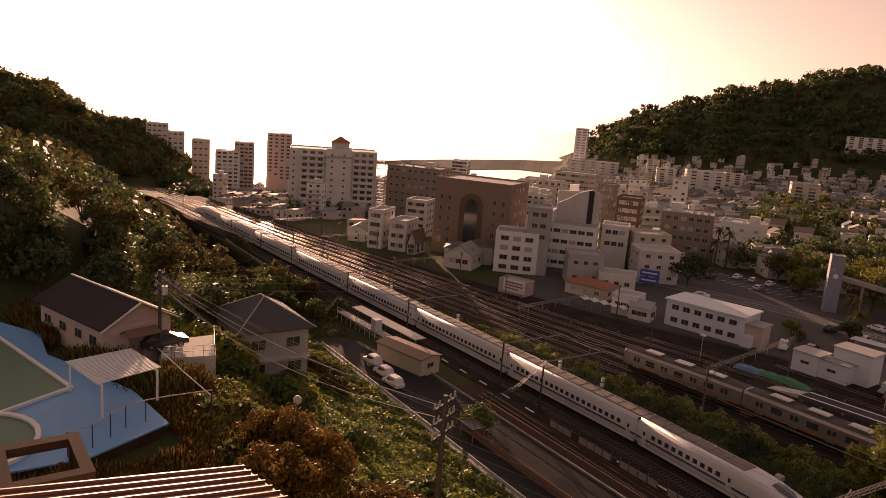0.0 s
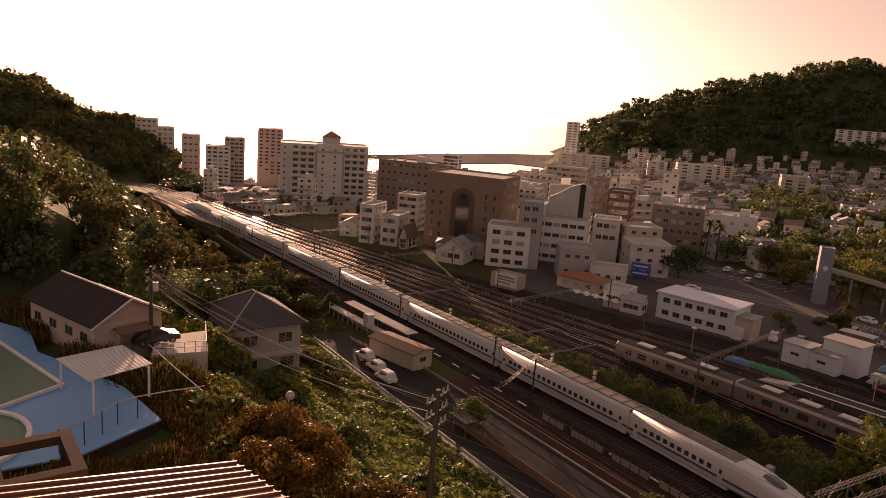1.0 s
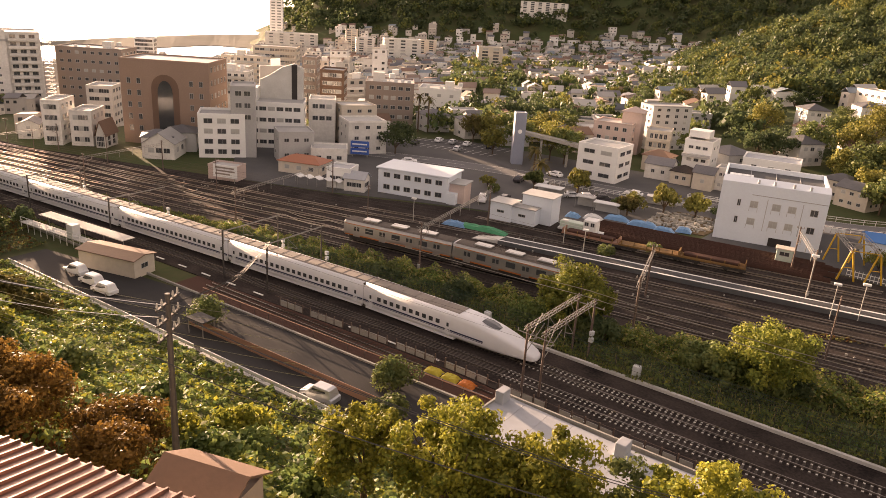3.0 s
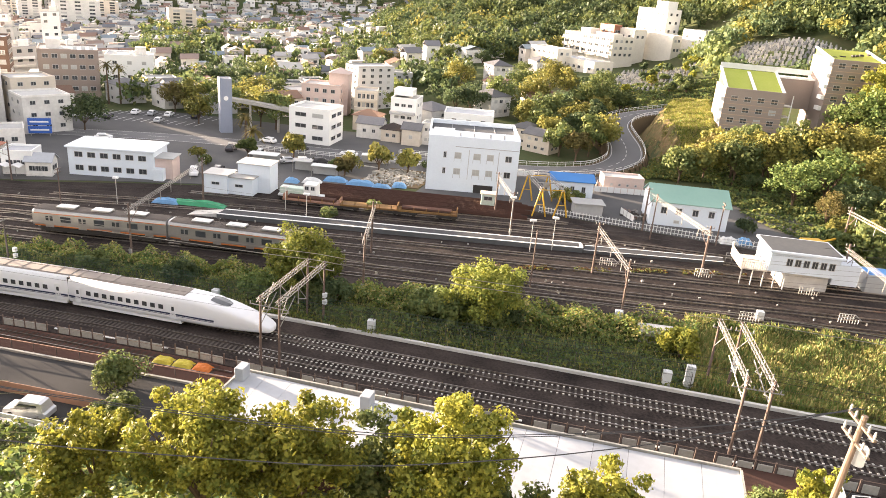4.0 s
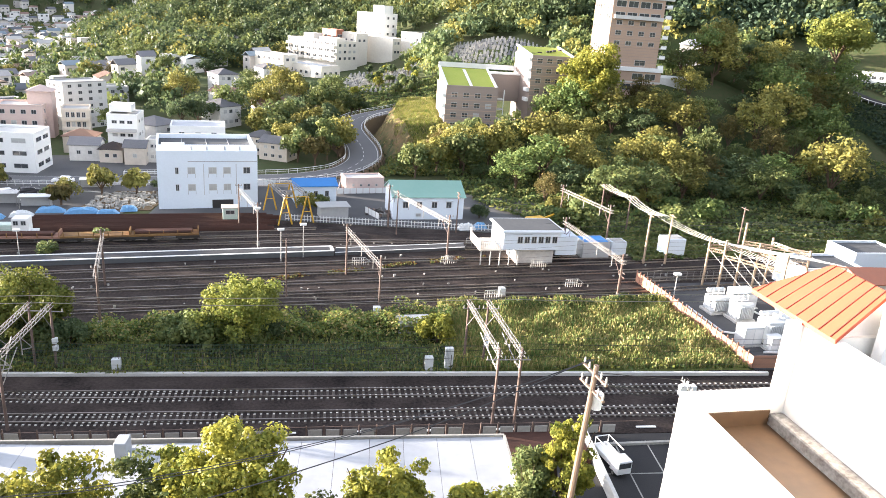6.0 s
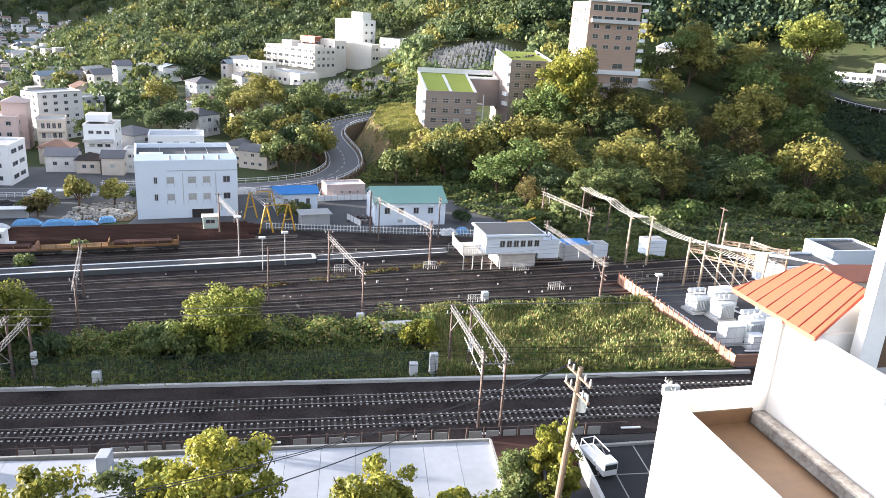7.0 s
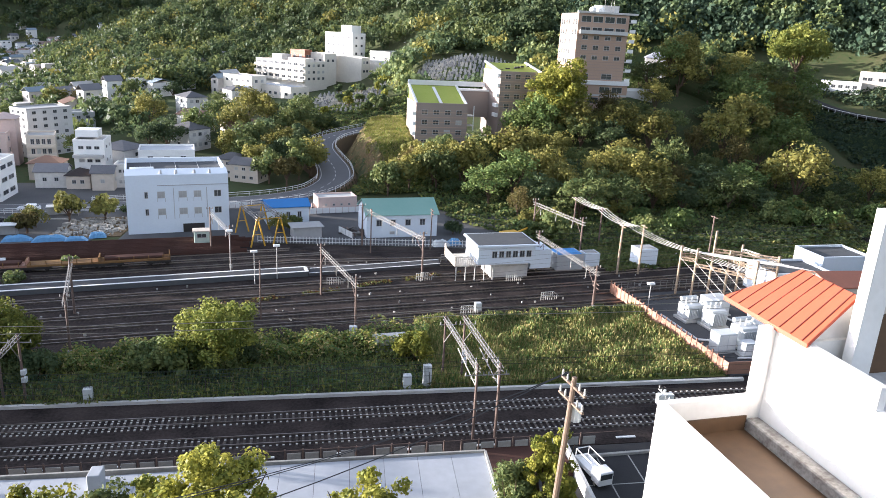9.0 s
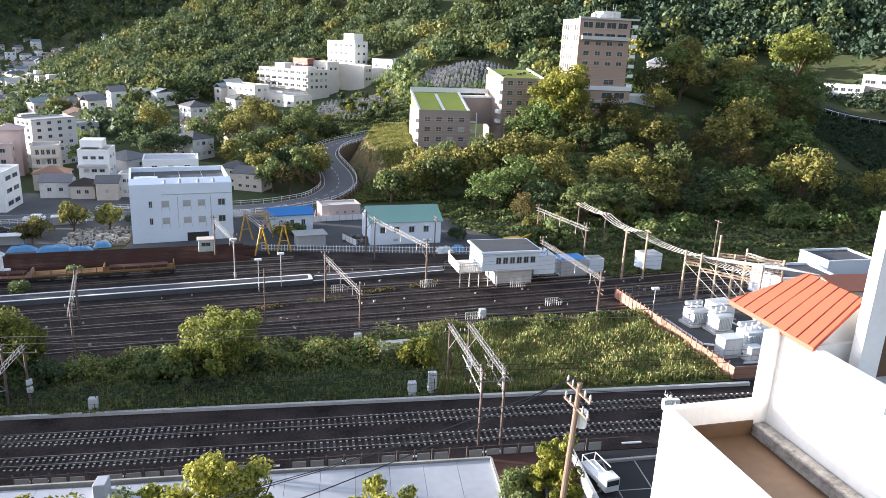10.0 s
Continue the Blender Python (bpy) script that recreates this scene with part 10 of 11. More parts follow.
def clear(x, y):
    for a, b, w in ((25.5, 211, 11), (45, 214, 12), (71.5, 218, 15), (66, 198, 12), (76, 200, 13), (60, 203, 9), (72, 190, 12), (62, 192, 6), (152, 245, 13), (172, 236, 13), (190, 236, 13), (98, 232, 6), (8, 133, 10), (48, 205, 8), (-24, 324, 20), (-31, 303, 22), (-2, 350, 14), (20, 350, 14), (-47, 314, 12), (0, 286, 20), (0, 300, 18), (45, 285, 24), (8, 335, 10), (-9, 335, 10), (9, 213, 13), (-20, 288, 10), (-36, 288, 12), (-27, 343, 19), (-26, 329, 15), (-30, 312, 17), (-29, 298, 14), (-44, 316, 13), (-43, 302, 10), (-3, 376, 12), (-3, 362, 10), (-15, 350, 9), (-14, 336, 7), (1, 350, 10), (1, 336, 8), (19, 356, 13), (18, 342, 10), (51, 385, 12), (49, 371, 10)):
        if (x - a) ** 2 + (y - b) ** 2 < w * w:
            return False
    if x > 0.655 * y and y > 138 and x * x + y * y < 330 ** 2:
        return False
    if -7 < x < 21 and 168 < y < 236:
        return False
    if min((x - p[0]) ** 2 + (y - p[1]) ** 2 for p in pts[::3]) < 7.5 ** 2:
        return False
    return True


for i in range(2600):
    x, y = rng.uniform(14, 190), rng.uniform(128, 232)
    if y < 133 + max(0, 34 - x) * 1.5 or not clear(x, y) or (x < 42 and y > 168):
        continue
    if any((x - a) ** 2 + (y - b) ** 2 < 5.6 ** 2 for a, b in spots) or len(spots) > 155:
        continue
    spots.append((x, y))
    plant(x, y, int(rng.choice([0, 0, 1, 1, 2, 3, 4, 4, 6, 3, 3, 5, 1, 2, 3, 2])))
# trees among the houses
for i in range(900):
    yw_, d = rng.uniform(-2, 40), rng.uniform(178, 400)
    x, y = polar(yw_, d)
    if not clear(x, y) or not free(x, y, 1.5) or any((x - a) ** 2 + (y - b) ** 2 < (c + 2.0) ** 2 for a, b, c in TOWN_SPOTS) or any((x - a) ** 2 + (y - b) ** 2 < 6.0 ** 2 for a, b in spots):
        continue
    spots.append((x, y))
    if len(spots) < 185:
        plant(x, y, int(rng.choice([0, 1, 3, 4, 5, 6])))


def wood(name, accept, n, lo, hi, rad, leaves, size, seed, mats_, label, gap):
    """A far wood as one mesh of many small crowns."""
    rng = np.random.default_rng(seed)
    V, Q, I = [], [], []
    base = 0
    kinds = []
    for k in range(6):
        kinds.append(crown(rng, 1.0, 0.95, 0.55, 14, leaves, size / rad, 0))
    cell = set()
    got = 0
    for x, y in accept(rng, n):
        key = (int(x // gap), int(y // gap))
        if key in cell:
            continue
        cell.add(key)
        g = gz(x, y)
        v, q = kinds[int(rng.integers(6))]
        r = rad * rng.uniform(0.75, 1.3)
        a = rng.uniform(0, 6.28)
        c, s = math.cos(a), math.sin(a)
        w = np.empty_like(v)
        w[:, 0] = (v[:, 0] * c - v[:, 1] * s) * r + x
        w[:, 1] = (v[:, 0] * s + v[:, 1] * c) * r + y
        w[:, 2] = v[:, 2] * r * rng.uniform(0.9, 1.3) + g + rng.uniform(lo, hi) * 0.3
        V.append(w)
        Q.append(q + base)
        I.append(np.full(len(q), int(rng.choice(len(mats_), p=[0.55, 0.36, 0.09][:len(mats_)] if len(mats_) == 3 else None))))
        base += len(v)
        got += 1
    ob = new(name, np_mesh(name, np.concatenate(V), np.concatenate(Q), mats_, np.concatenate(I)))
    tagged(ob, label, "wood", kind="stuff")
    return got


def near_hill(rng, n):
    for _ in range(n):
        yw_, d = rng.uniform(-15, 26), rng.uniform(325, 640)
        x, y = polar(yw_, d)
        g = gz(x, y)
        if (g < 9 and d < 330 and yw_ > -14) or (yw_ > 6 and g < 7):
            continue
        if clear(x, y) and free(x, y, 1):
            yield x, y


def slope_wood(rng, n):
    for _ in range(n):
        yw_, d = rng.uniform(-41, 24), rng.uniform(236, 345)
        x, y = polar(yw_, d)
        g = gz(x, y)
        if (g < 9 and yw_ > -14) or (yw_ > 6 and g < 7):
            continue
        if clear(x, y) and free(x, y, 1):
            yield x, y


def valley_wood(rng, n):
    for _ in range(n):
        yw_, d = rng.uniform(-41, -16), rng.uniform(318, 470)
        yield polar(yw_, d)


def mountain(rng, n):
    for _ in range(n):
        yw_, d = rng.uniform(-12, 55), rng.uniform(760, 1200)
        x, y = polar(yw_, d)
        if gz(x, y) > 20 + 14 * rng.random():
            yield x, y


def left_hill(rng, n):
    for _ in range(n):
        yw_, d = rng.uniform(77.6, 97), rng.uniform(640, 980)
        x, y = polar(yw_, d)
        if gz(x, y) > 6 or (yw_ < 83 and d < 760 and y > 96):
            yield x, y


def bank_wood(rng, n):
    for _ in range(n):
        x, y = rng.uniform(-360, -98), rng.uniform(-30, 56)
        if y > 46 or x > -172 or gz(x, y) + 7.5 > 39 * (1 - y / 58):
            continue
        yield x, y


def town_green(rng, n):
    for _ in range(n):
        yw_, d = rng.uniform(14, 78), rng.uniform(240, 900)
        x, y = polar(yw_, d)
        if yw_ > 40 and rng.random() < 0.75:
            continue
        if free(x, y, 2) and gz(x, y) > -32 and not any((x - a) ** 2 + (y - b) ** 2 < (c + 1.5) ** 2 for a, b, c in TOWN_SPOTS):
            yield x, y


wood("hill_wood", near_hill, 3500, 2, 6, 5.2, 190, 1.15, 5, [LEAF_DARK, LEAF_MID, LEAF_LIGHT], "dense mixed wood on the hill behind the hotels", 6.5)
def flank_wood(rng, n):
    for _ in range(n):
        x, y = polar(rng.uniform(-41, -15), rng.uniform(325, 640))
        if clear(x, y) and free(x, y, 1):
            yield x, y


wood("flank_wood", flank_wood, 1900, 2, 6, 5.2, 150, 1.3, 35, [LEAF_SHADE_PAINTED, LEAF_DARK, LEAF_MID], "wood on the far flank of the hill, shade painted into its leaves", 6.5)
wood("slope_wood", slope_wood, 1500, 2, 6, 4.2, 140, 1.13, 15, [LEAF_DARK, LEAF_MID, LEAF_LIGHT], "mixed wood on the slope round the hotels", 5.5)
wood("valley_wood", valley_wood, 1300, 2, 6, 4.6, 140, 1.15, 16, [LEAF_SHADE_PAINTED, LEAF_SHADE_PAINTED, LEAF_DARK], "wood on the hill above the side road, its leaves darkened for shade", 6.0)
wood("mountain_wood", mountain, 5600, 3, 7, 6.4, 44, 3.0, 6, [LEAF_DARK, LEAF_MID, LEAF_DARK], "dark wood on the mountain beyond the town", 9.5)
wood("headland_wood", left_hill, 2600, 3, 7, 7.0, 110, 2.3, 7, [LEAF_DARK, LEAF_OLIVE, LEAF_MID], "wooded hill beside the railway tunnel", 9)
wood("bank_wood", bank_wood, 1100, 2, 6, 4.2, 130, 1.2, 8, [LEAF_DARK, LEAF_OLIVE, LEAF_MID], "dark wood on the railway bank", 6.0)
def park_wood(rng, n):
    for _ in range(n):
        x, y = rng.uniform(-352, -205), rng.uniform(280, 520)
        if abs((y - 280) - (-205 - x) * 1.45) < 34 and free(x, y, 1):
            yield x, y


wood("park_wood", park_wood, 500, 2, 5, 4.6, 110, 1.35, 31, [LEAF_DARK, LEAF_MID, LEAF_LIGHT], "dark wooded park among the houses of the town", 6.0)
wood("town_trees", town_green, 4200, 2, 4, 4.0, 80, 1.25, 9, [LEAF_DARK, LEAF_MID, LEAF_LIGHT], "small trees among the far houses", 6)


# trees of the near bank: one model copied about
BT = [tree("bank_tree", 0, 0, -80, 8.0 + k, 3.8 + 0.4 * k, m_, label, 200 + k, 1150, 0.56, 44, 0.25, "trees of the railway bank", low=0.15) for k, (m_, label) in enumerate(((LEAF_DARK, "dark green tree on the railway bank"), (LEAF_OLIVE, "olive brown tree on the railway bank"), (LEAF_MID, "green tree on the railway bank")))]
rng = np.random.default_rng(77)
got, first = [], set()
for i in range(900):
    x, y = rng.uniform(-185, -88), rng.uniform(-12, 45)
    g = gz(x, y)
    if g + 8.5 > 39 * (1 - y / 60) or (x + 85) ** 2 + (y - 20.6) ** 2 < 110 or (x > -99 and y < 14) or (x > -152 and y > 20) or any((x - a) ** 2 + (y - b) ** 2 < 58 for a, b in got):
        continue
    got.append((x, y))
    k = int(rng.integers(0, 3))
    m4 = Matrix.LocRotScale((x, y, g - 0.5), Euler((0, 0, rng.uniform(0, 6.28))), None)
    if k in first:
        copy_thing(BT[k], m4)
    else:
        first.add(k)
        BT[k].matrix_basis = m4

# ---- ground cover ----
def cover(name, region, n, size, lift, mats_, label, seed, upright=False, lump=0.25, clear_fn=None):
    """Leaves or blades scattered over the ground in uneven cushions."""
    rng = np.random.default_rng(seed)
    x = rng.uniform(region[0], region[1], n)
    y = rng.uniform(region[2], region[3], n)
    keep = np.ones(n, bool)
    if clear_fn is not None:
        keep = clear_fn(x, y)
    x, y = x[keep], y[keep]
    n = len(x)
    f = (np.sin(x * 0.9 + 1.3 * np.sin(y * 0.7)) + np.sin(y * 1.1 + 1.7 * np.sin(x * 0.5)) + np.sin((x + y) * 2.1) * 0.5) / 5 + 0.5
    z = np.maximum(height(x, y), -0.1) + lift * np.clip(f, 0.05, 1.2) * rng.uniform(0.55, 1.0, n)
    c = np.stack([x, y, z], 1)
    if upright:
        a = rng.uniform(0, 6.28, n)
        hgt = size * rng.uniform(0.6, 1.5, n)
        w = 0.05 + 0.03 * rng.random(n)
        sx, sy = np.cos(a) * w, np.sin(a) * w
        lx, ly = rng.normal(size=n) * 0.25 * hgt, rng.normal(size=n) * 0.25 * hgt
        z0 = np.maximum(height(x, y), -0.1)
        top = z0 + hgt * (0.5 + np.clip(f, 0, 1))
        v = np.stack([np.stack([x - sx, y - sy, z0], 1), np.stack([x + sx, y + sy, z0], 1), np.stack([x + lx + sx * 0.7, y + ly + sy * 0.7, top], 1), np.stack([x + lx - sx * 0.7, y + ly - sy * 0.7, top], 1)], 1).reshape(-1, 3)
        q = np.arange(4 * n).reshape(n, 4)
    else:
        nor = np.stack([rng.normal(size=n) * 0.5, rng.normal(size=n) * 0.5, np.ones(n)], 1)
        v, q = oriented(c, nor, size, rng, 0.6)
    idx = rng.integers(0, len(mats_), n)
    ob = new(name, np_mesh(name, v, q, mats_, idx))
    return tagged(ob, label, "ground cover", kind="stuff")


def in_strip(x, y):
    lo = 71.3 - 0.018 * np.maximum(0, x + 60)
    hi = np.interp(x, [-200, -110, -50, 0, 12, 36], [73.8, 80, 83.5, 86.0, 86.5, 88])
    return (y > lo) & (y < hi) & ~((x > 8) & (x < 36.8) & (y > 70))


def in_field(x, y):
    lim = 36.4 + 4.4 * (95 - y) / 24.6
    return (x < lim - 0.2) & (y < 88.4 + 0.0 * x) & (y > 70.6)


cover("strip_shrubs", (-200, 37, 69, 88), 90000, 0.32, 1.3, [LEAF_VINE, LEAF_FRESH, LEAF_MID, LEAF_VINE], "low green creepers and shrubs between the lines", 41, clear_fn=in_strip)
cover("strip_creepers", (-120, 12, 75, 88), 60000, 0.30, 2.7, [LEAF_FRESH, LEAF_VINE, LEAF_VINE, GRASS_PALE], "tall mounds of bright creepers between the lines", 61, clear_fn=lambda x, y: in_strip(x, y) & (y > np.interp(x, [-120, -50, 12], [75.5, 78.2, 79.4])))
cover("strip_grass", (-200, 37, 70, 88), 16000, 0.7, 0, [GRASS, GRASS, GRASS_PALE], "tall pale grass between the lines", 42, True, clear_fn=in_strip)
cover("field_grass", (7, 42, 70, 89), 46000, 0.7, 0, [GRASS, LEAF_VINE, GRASS_PALE], "tall grass with pale seed heads in the field", 43, True, clear_fn=in_field)
cover("field_weeds", (7, 42, 70, 89), 22000, 0.28, 0.8, [LEAF_VINE, GRASS], "weeds in the grass field", 44, clear_fn=in_field)


def on_bank(x, y):
    ok = (y < 42.8)
    for a, b, r in ((-85, 20.6, 6.5), (-76, 3.8, 5.5), (-69, 9, 5)):
        ok &= (x - a) ** 2 + (y - b) ** 2 > r * r
    deck = (x > -93) & (x < -46.5) & (y < 6.2 - 0.30 * np.maximum(0, -(x + 50)))
    return ok & ~deck & ~((x > -28) & (x < -10) & (y < 10)) & (np.hypot(x, y) > 14)


cover("bank_creepers", (-185, 34, 8, 43), 78000, 0.48, 1.5, [LEAF_VINE, LEAF_MID, LEAF_VINE, LEAF_YELLOW], "broad-leaved creepers over the railway bank", 45, clear_fn=on_bank)
cover("bank_reeds", (-66, -30, -14, 20), 76000, 0.55, 0, [GRASS_BROWN, GRASS_BROWN, GRASS_BROWN, GRASS], "brown reed grass on the bank by the pool", 46, True, clear_fn=on_bank)
cover("terrace_grass", (-100, -58, -6, 10), 34000, 1.1, 0, [GRASS_BROWN, GRASS], "dry grass edge of the pool terrace", 47, True, clear_fn=lambda x, y: on_bank(x, y))
for i, (x, y, h, r) in enumerate(((-44, 13.5, 4.2, 3.4), (-39.5, 16.8, 4.0, 3.2), (-48.5, 12.5, 3.6, 2.8), (-36.0, 14.6, 3.6, 2.6), (-41.5, 10.5, 3.4, 2.8))):
    tree("russet_shrub", x, y, gz(x, y), h, r, LEAF_RUSSET, "large russet-brown shrub on the bank", 80 + i, 8000, 0.20, 50, 0.2, "russet shrubs", low=0.12)

# cemetery terraces behind the hotel wings and beside the road
def stones(name, cx, cy, w, d, rz, rows, cols, seed):
    rng = np.random.default_rng(seed)
    s = Soup()
    c, n = math.cos(radians(rz)), math.sin(radians(rz))
    for i in range(rows):
        for j in range(cols):
            if rng.random() < 0.15:
                continue
            u, v = (j / cols - 0.5) * w + rng.uniform(-0.3, 0.3), (i / rows - 0.5) * d
            x, y = cx + c * u - n * v, cy + n * u + c * v
            g = gz(x, y)
            s.rbox(x, y, g - 0.3, 1.1, 1.1, 0.8, radians(rz), 0)
            s.rbox(x, y, g + 0.5, 0.5, 0.45, rng.uniform(0.6, 1.1), radians(rz), 0)
    solid(name, s, STONE, label="rows of grey gravestones on a slope", category="cemetery", kind="stuff")


STONE = island_mat("gravestones", [(0.30, 0.30, 0.30), (0.42, 0.41, 0.39), (0.20, 0.20, 0.21), (0.50, 0.47, 0.42)])
stones("cemetery_terrace", 45, 285, 40, 30, -14, 14, 26, 1)
stones("cemetery_slope", 0, 286, 28, 46, -4, 22, 17, 2)
cover("mound_grass", (3, 22, 176, 236), 42000, 0.45, 0, [LEAF_FRESH, GRASS_PALE, LEAF_FRESH], "short bright grass on the mound", 48, True)


def on_foot(x, y):
    return (y > np.interp(x, [14, 31, 60, 140], [144, 119, 112, 116])) & (y < np.interp(x, [14, 45, 60], [176, 176, 152])) & ~((x > -2) & (x < 18) & (y < 142))


cover("slope_undergrowth", (14, 140, 110, 176), 56000, 0.6, 1.6, [LEAF_VINE, LEAF_MID, GRASS, LEAF_DARK], "undergrowth and creepers at the foot of the wooded slope", 49, clear_fn=on_foot)
for i in range(26):
    x, y = rng.uniform(20, 110), rng.uniform(116, 136)
    if y < 118 + max(0, 34 - x) * 1.6 or (-2 < x < 18):
        continue
    tree("shrub", x, y, gz(x, y), rng.uniform(2.6, 5.5), rng.uniform(1.8, 3.4), [LEAF_LIGHT, LEAF_MID, LEAF_VINE][i % 3], "leafy shrub at the foot of the wooded slope", 300 + i, 1100, 0.5, 22, 0.18, "shrubs", low=0.1)
for i in range(22):
    x, y = (rng.uniform(-66, -22), rng.uniform(21, 38)) if i < 10 else (rng.uniform(-84, -66), rng.uniform(12, 24))
    tree("shrub", x, y, gz(x, y), rng.uniform(1.8, 3.6), rng.uniform(1.4, 2.6), [LEAF_VINE, LEAF_YELLOW, LEAF_MID][i % 3], "broad-leaved shrub on the railway bank", 340 + i, 1300, 0.40, 22, 0.14, "shrubs", low=0.1)
cover("valley_shrubs", (118, 230, 150, 250), 52000, 0.85, 2.6, [LEAF_SHADE_PAINTED, LEAF_DARK, LEAF_SHADE_PAINTED], "low dense scrub in the valley below the side road, shade painted in", 50, clear_fn=lambda x, y: (x > 0.62 * y) & (np.min([np.hypot(x - a, y - b) for a, b in side_pts], axis=0) > 5.5))
rng = np.random.default_rng(91)
for i in range(24):
    x, y = rng.uniform(-14, 16), rng.uniform(252, 312)
    tree("shrub", x, y, gz(x, y), rng.uniform(2.5, 5), rng.uniform(1.2, 2.4), [LEAF_DARK, LEAF_MID, LEAF_YELLOW][i % 3], "small tree among the gravestones", 400 + i, 420, 0.6, 14, 0.15, "shrubs", low=0.15)
cover("slope_foot_grass", (33, 90, 101, 118), 24000, 0.5, 0.7, [LEAF_VINE, GRASS, LEAF_MID], "green weeds between the tracks and the wooded slope", 51, clear_fn=lambda x, y: (y > 103.2 + 0.06 * (x - 33)) & (y < 117) & ~((x > 30.5) & (x < 39) & (y < 110)))
cover("field_hedge", (8, 37, 84.5, 88.4), 9000, 0.3, 1.6, [LEAF_MID, LEAF_DARK, LEAF_VINE], "dark green creeper hedge behind the grass field", 52, clear_fn=lambda x, y: (y < 86 + 0.075 * x - 0.2) & (y > 84.6 + 0.06 * x))
cover("meadow_scrub", (-26, 32, 232, 272), 14000, 0.7, 1.6, [LEAF_MID, LEAF_VINE, LEAF_DARK, GRASS], "scrub on the slope below the cemetery", 53, clear_fn=lambda x, y: np.min([np.hypot(x - p[0], y - p[1]) for p in pts[::4]], axis=0) > 6.5)
cover("cutting_scrub", (-4, 8, 173, 214), 2600, 0.4, 0.9, [LEAF_VINE, LEAF_MID, GRASS_PALE], "tufts of weeds on the earth cutting", 54, clear_fn=lambda x, y: (x > np.interp(y, CUT[0], CUT[1]) + 0.5) & (np.sin(x * 1.7 + y * 0.6) + np.sin(y * 0.9) > 0.2))
cover("roadside_scrub", (-1, 16, 160, 178), 5000, 0.5, 1.2, [LEAF_VINE, LEAF_MID, LEAF_LIGHT], "roadside bushes below the earth cutting", 55, clear_fn=lambda x, y: np.min([np.hypot(x - p[0], y - p[1]) for p in pts[::3]], axis=0) > 6.0)
for i, (x, y, r, h) in enumerate(((-41.5, 77.4, 3.0, 3.6), (-45.5, 78.5, 2.6, 3.2), (-37.0, 78.4, 2.6, 3.4), (-16.5, 77.4, 2.8, 3.2), (-20.6, 78.6, 2.8, 3.6), (-14.4, 79.6, 2.4, 2.8), (-39, 77, 2.4, 2.6), (-48, 76.5, 2.4, 2.6), (-60, 76, 2.6, 3.0), (-75, 75.8, 2.4, 2.8))):
    tree("shrub", x, y, 0, h, r, [LEAF_MID, LEAF_VINE, LEAF_DARK][i % 3], "creeper-clad shrub between the lines", 450 + i, 2400, 0.27, 50, 0.15, "shrubs", low=0.02)
cover("dry_grass_strip", (-20, 16, 96, 107), 5000, 0.35, 0.4, [GRASS_BROWN, LEAF_OLIVE, GRASS], "dry brown grass between the yard tracks", 56, clear_fn=lambda x, y: (np.abs(y - (98.3 + 0.27 * (x + 17))) < 0.8) & (np.sin(x * 0.8) > -0.6))
for i, (x, y, h, r) in enumerate(((-62, 143, 4.5, 2.4), (-66, 145, 2.2, 1.8), (-46, 149.6, 2.6, 1.8), (-14.5, 133.5, 3.2, 2.2), (-12, 136, 2.2, 1.6), (17.5, 127.5, 2.4, 1.8), (-100, 140, 2.6, 2.0), (-95, 136, 2.0, 1.6))):
    tree("shrub", x, y, 0, h, r, [LEAF_LIGHT, LEAF_MID, LEAF_DARK][i % 3], "garden shrub beside the works yard", 480 + i, 1300, 0.32, 30, 0.12, "shrubs", low=0.12)
cover("lane_weeds", (-215, -132, 43, 57.5), 12000, 0.4, 1.3, [LEAF_MID, LEAF_DARK, LEAF_OLIVE, GRASS_BROWN], "weeds and creepers beside the end of the lane", 57, clear_fn=lambda x, y: (x < -137) & ~((x > -149.5) & (y > 51)))
rng = np.random.default_rng(58)
for i in range(14):
    x, y = rng.uniform(-205, -152), rng.uniform(44, 55)
    tree("shrub", x, y, gz(x, y), rng.uniform(3.4, 5.6), rng.uniform(2.0, 3.2), [LEAF_DARK, LEAF_OLIVE, LEAF_RUSSET, LEAF_MID][i % 4], "dark shrub between the lane and the tracks", 500 + i, 1100, 0.42, 30, 0.16, "shrubs", low=0.1)
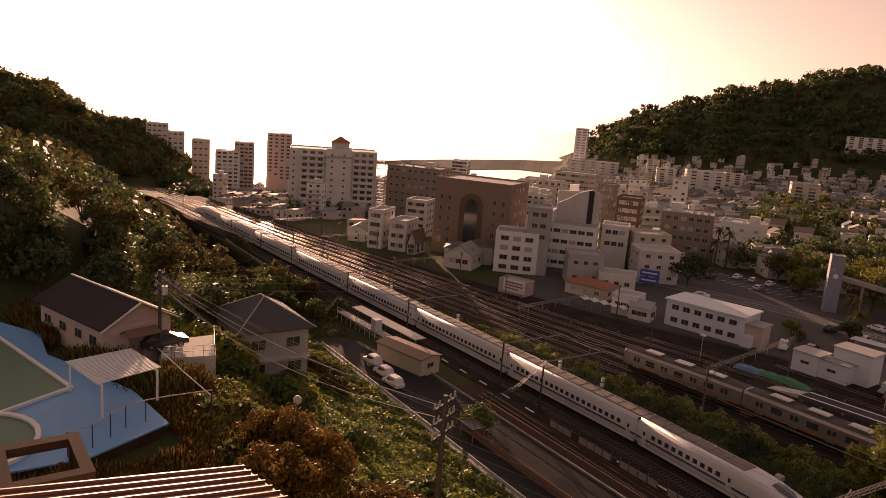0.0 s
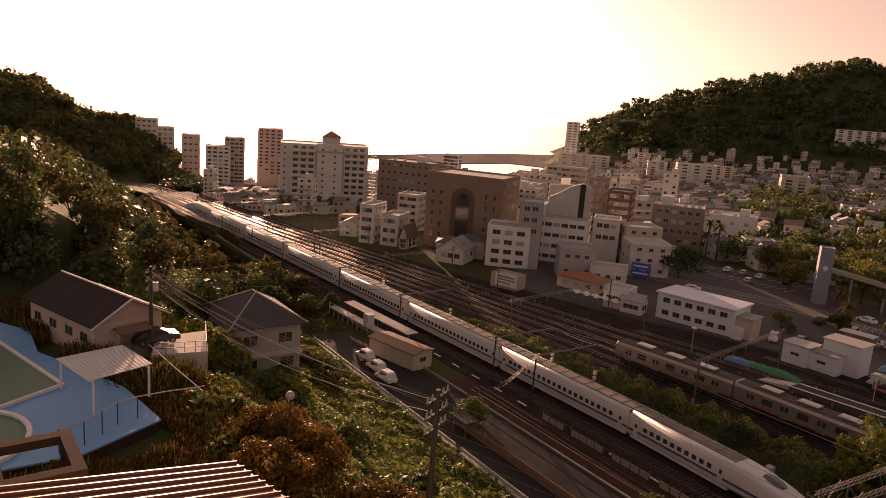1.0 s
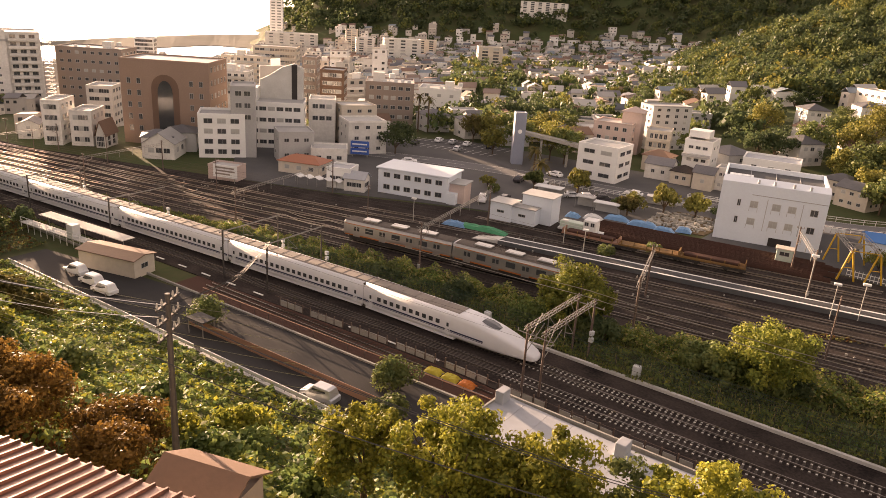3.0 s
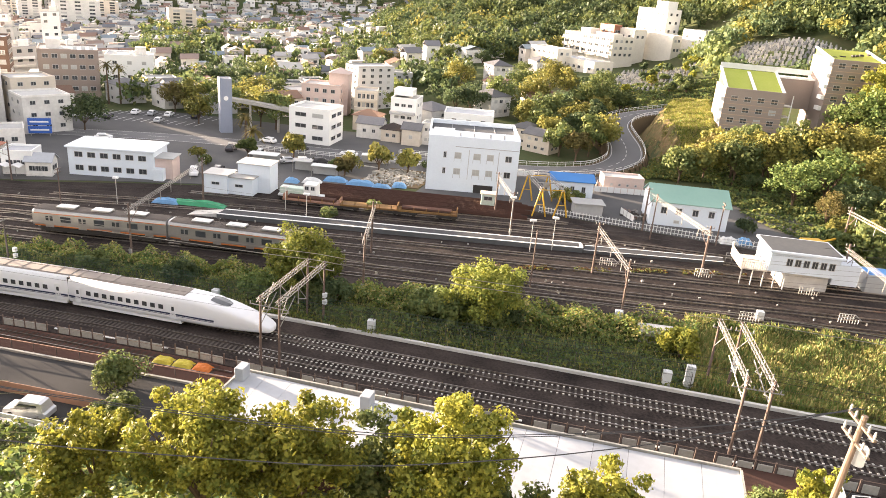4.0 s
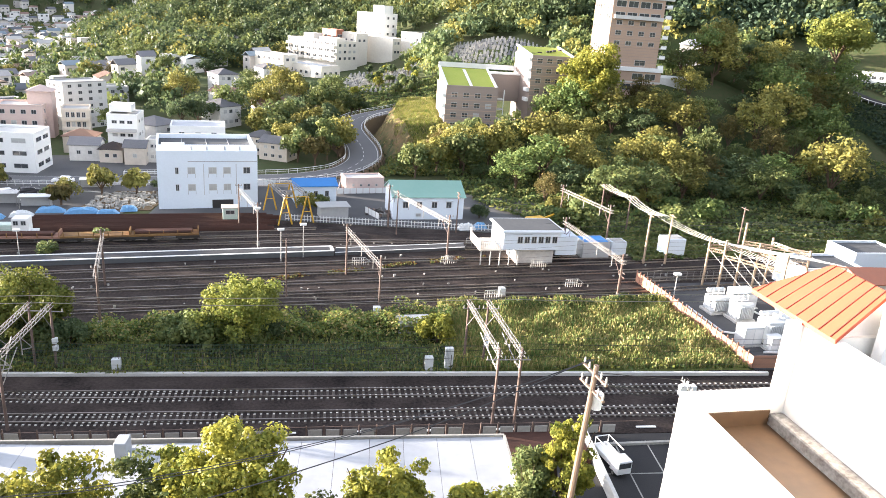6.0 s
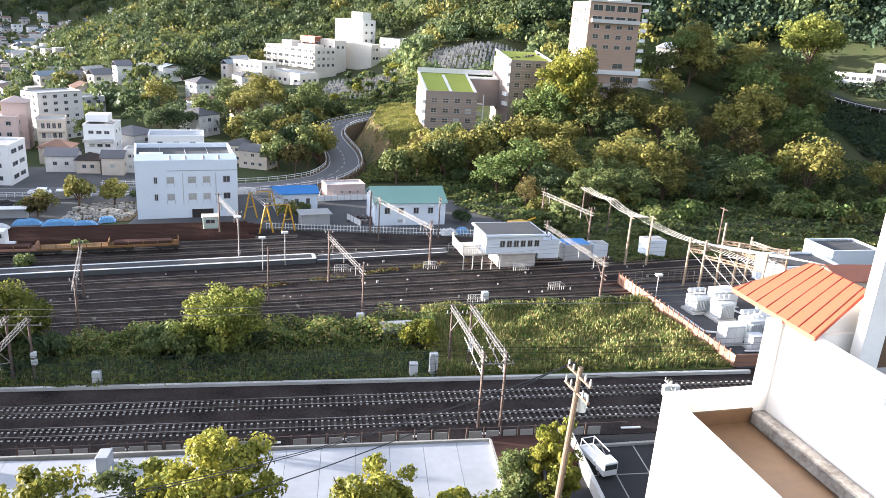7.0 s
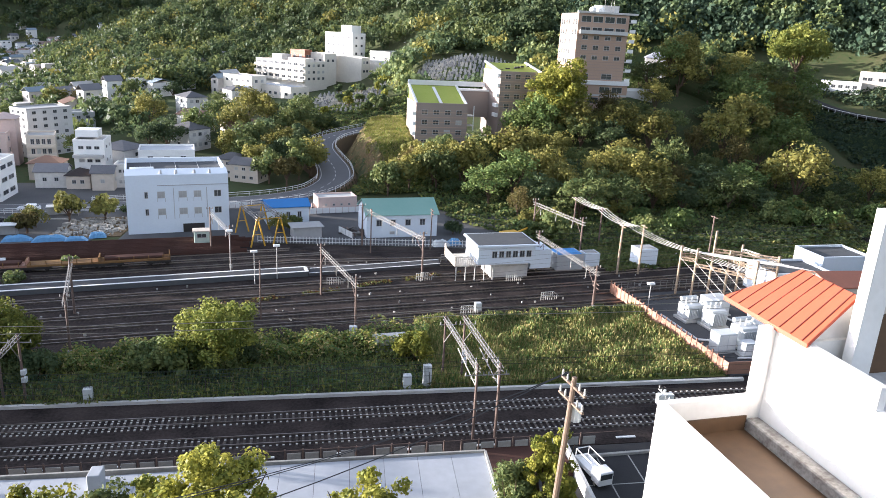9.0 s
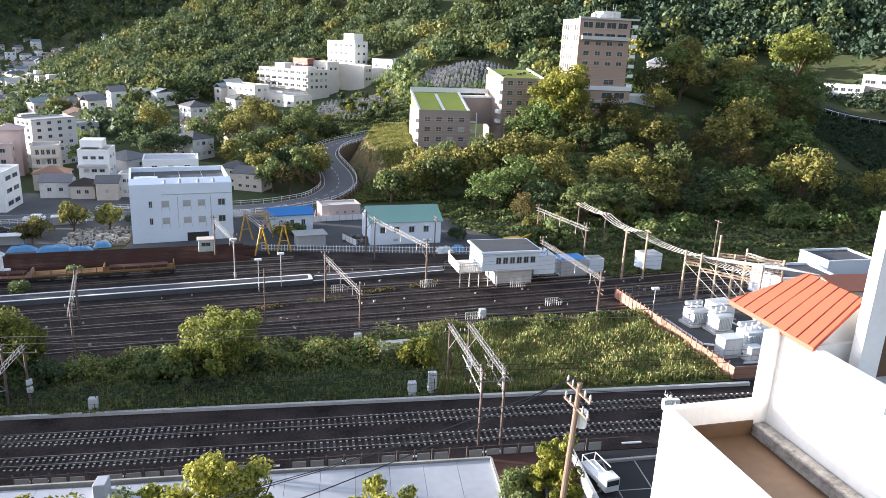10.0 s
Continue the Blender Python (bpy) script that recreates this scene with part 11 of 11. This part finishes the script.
for i, (x, y, h) in enumerate(((-104, 27, 5.0), (-99, 31, 4.6), (-110, 25, 5.2), (-96, 26, 4.4), (-117, 30, 5.0), (-104, 35, 4.0), (-123, 35, 4.4), (-92, 32, 3.6))):
    tree("shrub", x, y, gz(x, y), h, 2.8, [LEAF_DARK, LEAF_OLIVE, LEAF_MID][i % 3], "dark leafy bush on the bank behind the hipped house", 520 + i, 1500, 0.4, 40, 0.16, "shrubs", low=0.1)

# ---- setting out: every place of the plan goes along its line of sight to its place in the world ----
def carried(ob, x, y, z, pivot=None):
    """Moves a thing, upright, from its place on the plan to its place in the world."""
    px, py = pivot or (x, y)
    qx, qy, qz, s = (float(n) for n in site(px, py))
    ex, ey, _, _ = (float(n) for n in site(px + 2.0, py))
    turn = math.atan2(ey - qy, ex - qx)
    to = Matrix.Translation((qx, qy, qz)) @ Matrix.Rotation(turn, 4, "Z") @ Matrix.Scale(s, 4) @ Matrix.Translation((-px, -py, -gz(px, py)))
    ob.matrix_basis = to @ ob.matrix_basis


def laid(me, lift):
    """Lays a mesh that is drawn in plan places over the world's ground."""
    n = len(me.vertices)
    co = np.empty(n * 3, dtype=np.float32)
    me.vertices.foreach_get("co", co)
    co = co.reshape(n, 3).astype(float)
    x, y, g, s = site(co[:, 0], co[:, 1])
    z = g + (co[:, 2] + lift - height(co[:, 0], co[:, 1])) * s
    me.vertices.foreach_set("co", np.stack([x, y, z], 1).astype(np.float32).ravel())
    me.update()


PIVOT = {tn: (-20.0, 6.0)}
done = set()
for ob in list(scene.objects):
    if ob.parent or ob.type not in ("MESH", "EMPTY") or ob in LEVEL:
        continue
    x, y, z = ob.matrix_basis.translation
    if ob in PIVOT:
        carried(ob, x, y, z, PIVOT[ob])
    elif abs(x) > 1e-6 or abs(y) > 1e-6:
        carried(ob, x, y, z)
    else:
        ob.matrix_basis = Matrix.Identity(4)
        for o in (ob, *ob.children_recursive):
            e = o.matrix_basis.translation
            if o.parent and o.parent != ob and o.parent.matrix_basis.translation.length > 1e-6:
                continue
            if e.length > 1e-6:
                e.z += z
                o.matrix_basis = Matrix.Translation(e) @ Matrix.Translation(-o.matrix_basis.translation) @ o.matrix_basis
                carried(o, e.x, e.y, e.z)
            elif o.type == "MESH" and o.data.name not in done:
                done.add(o.data.name)
                laid(o.data, z)
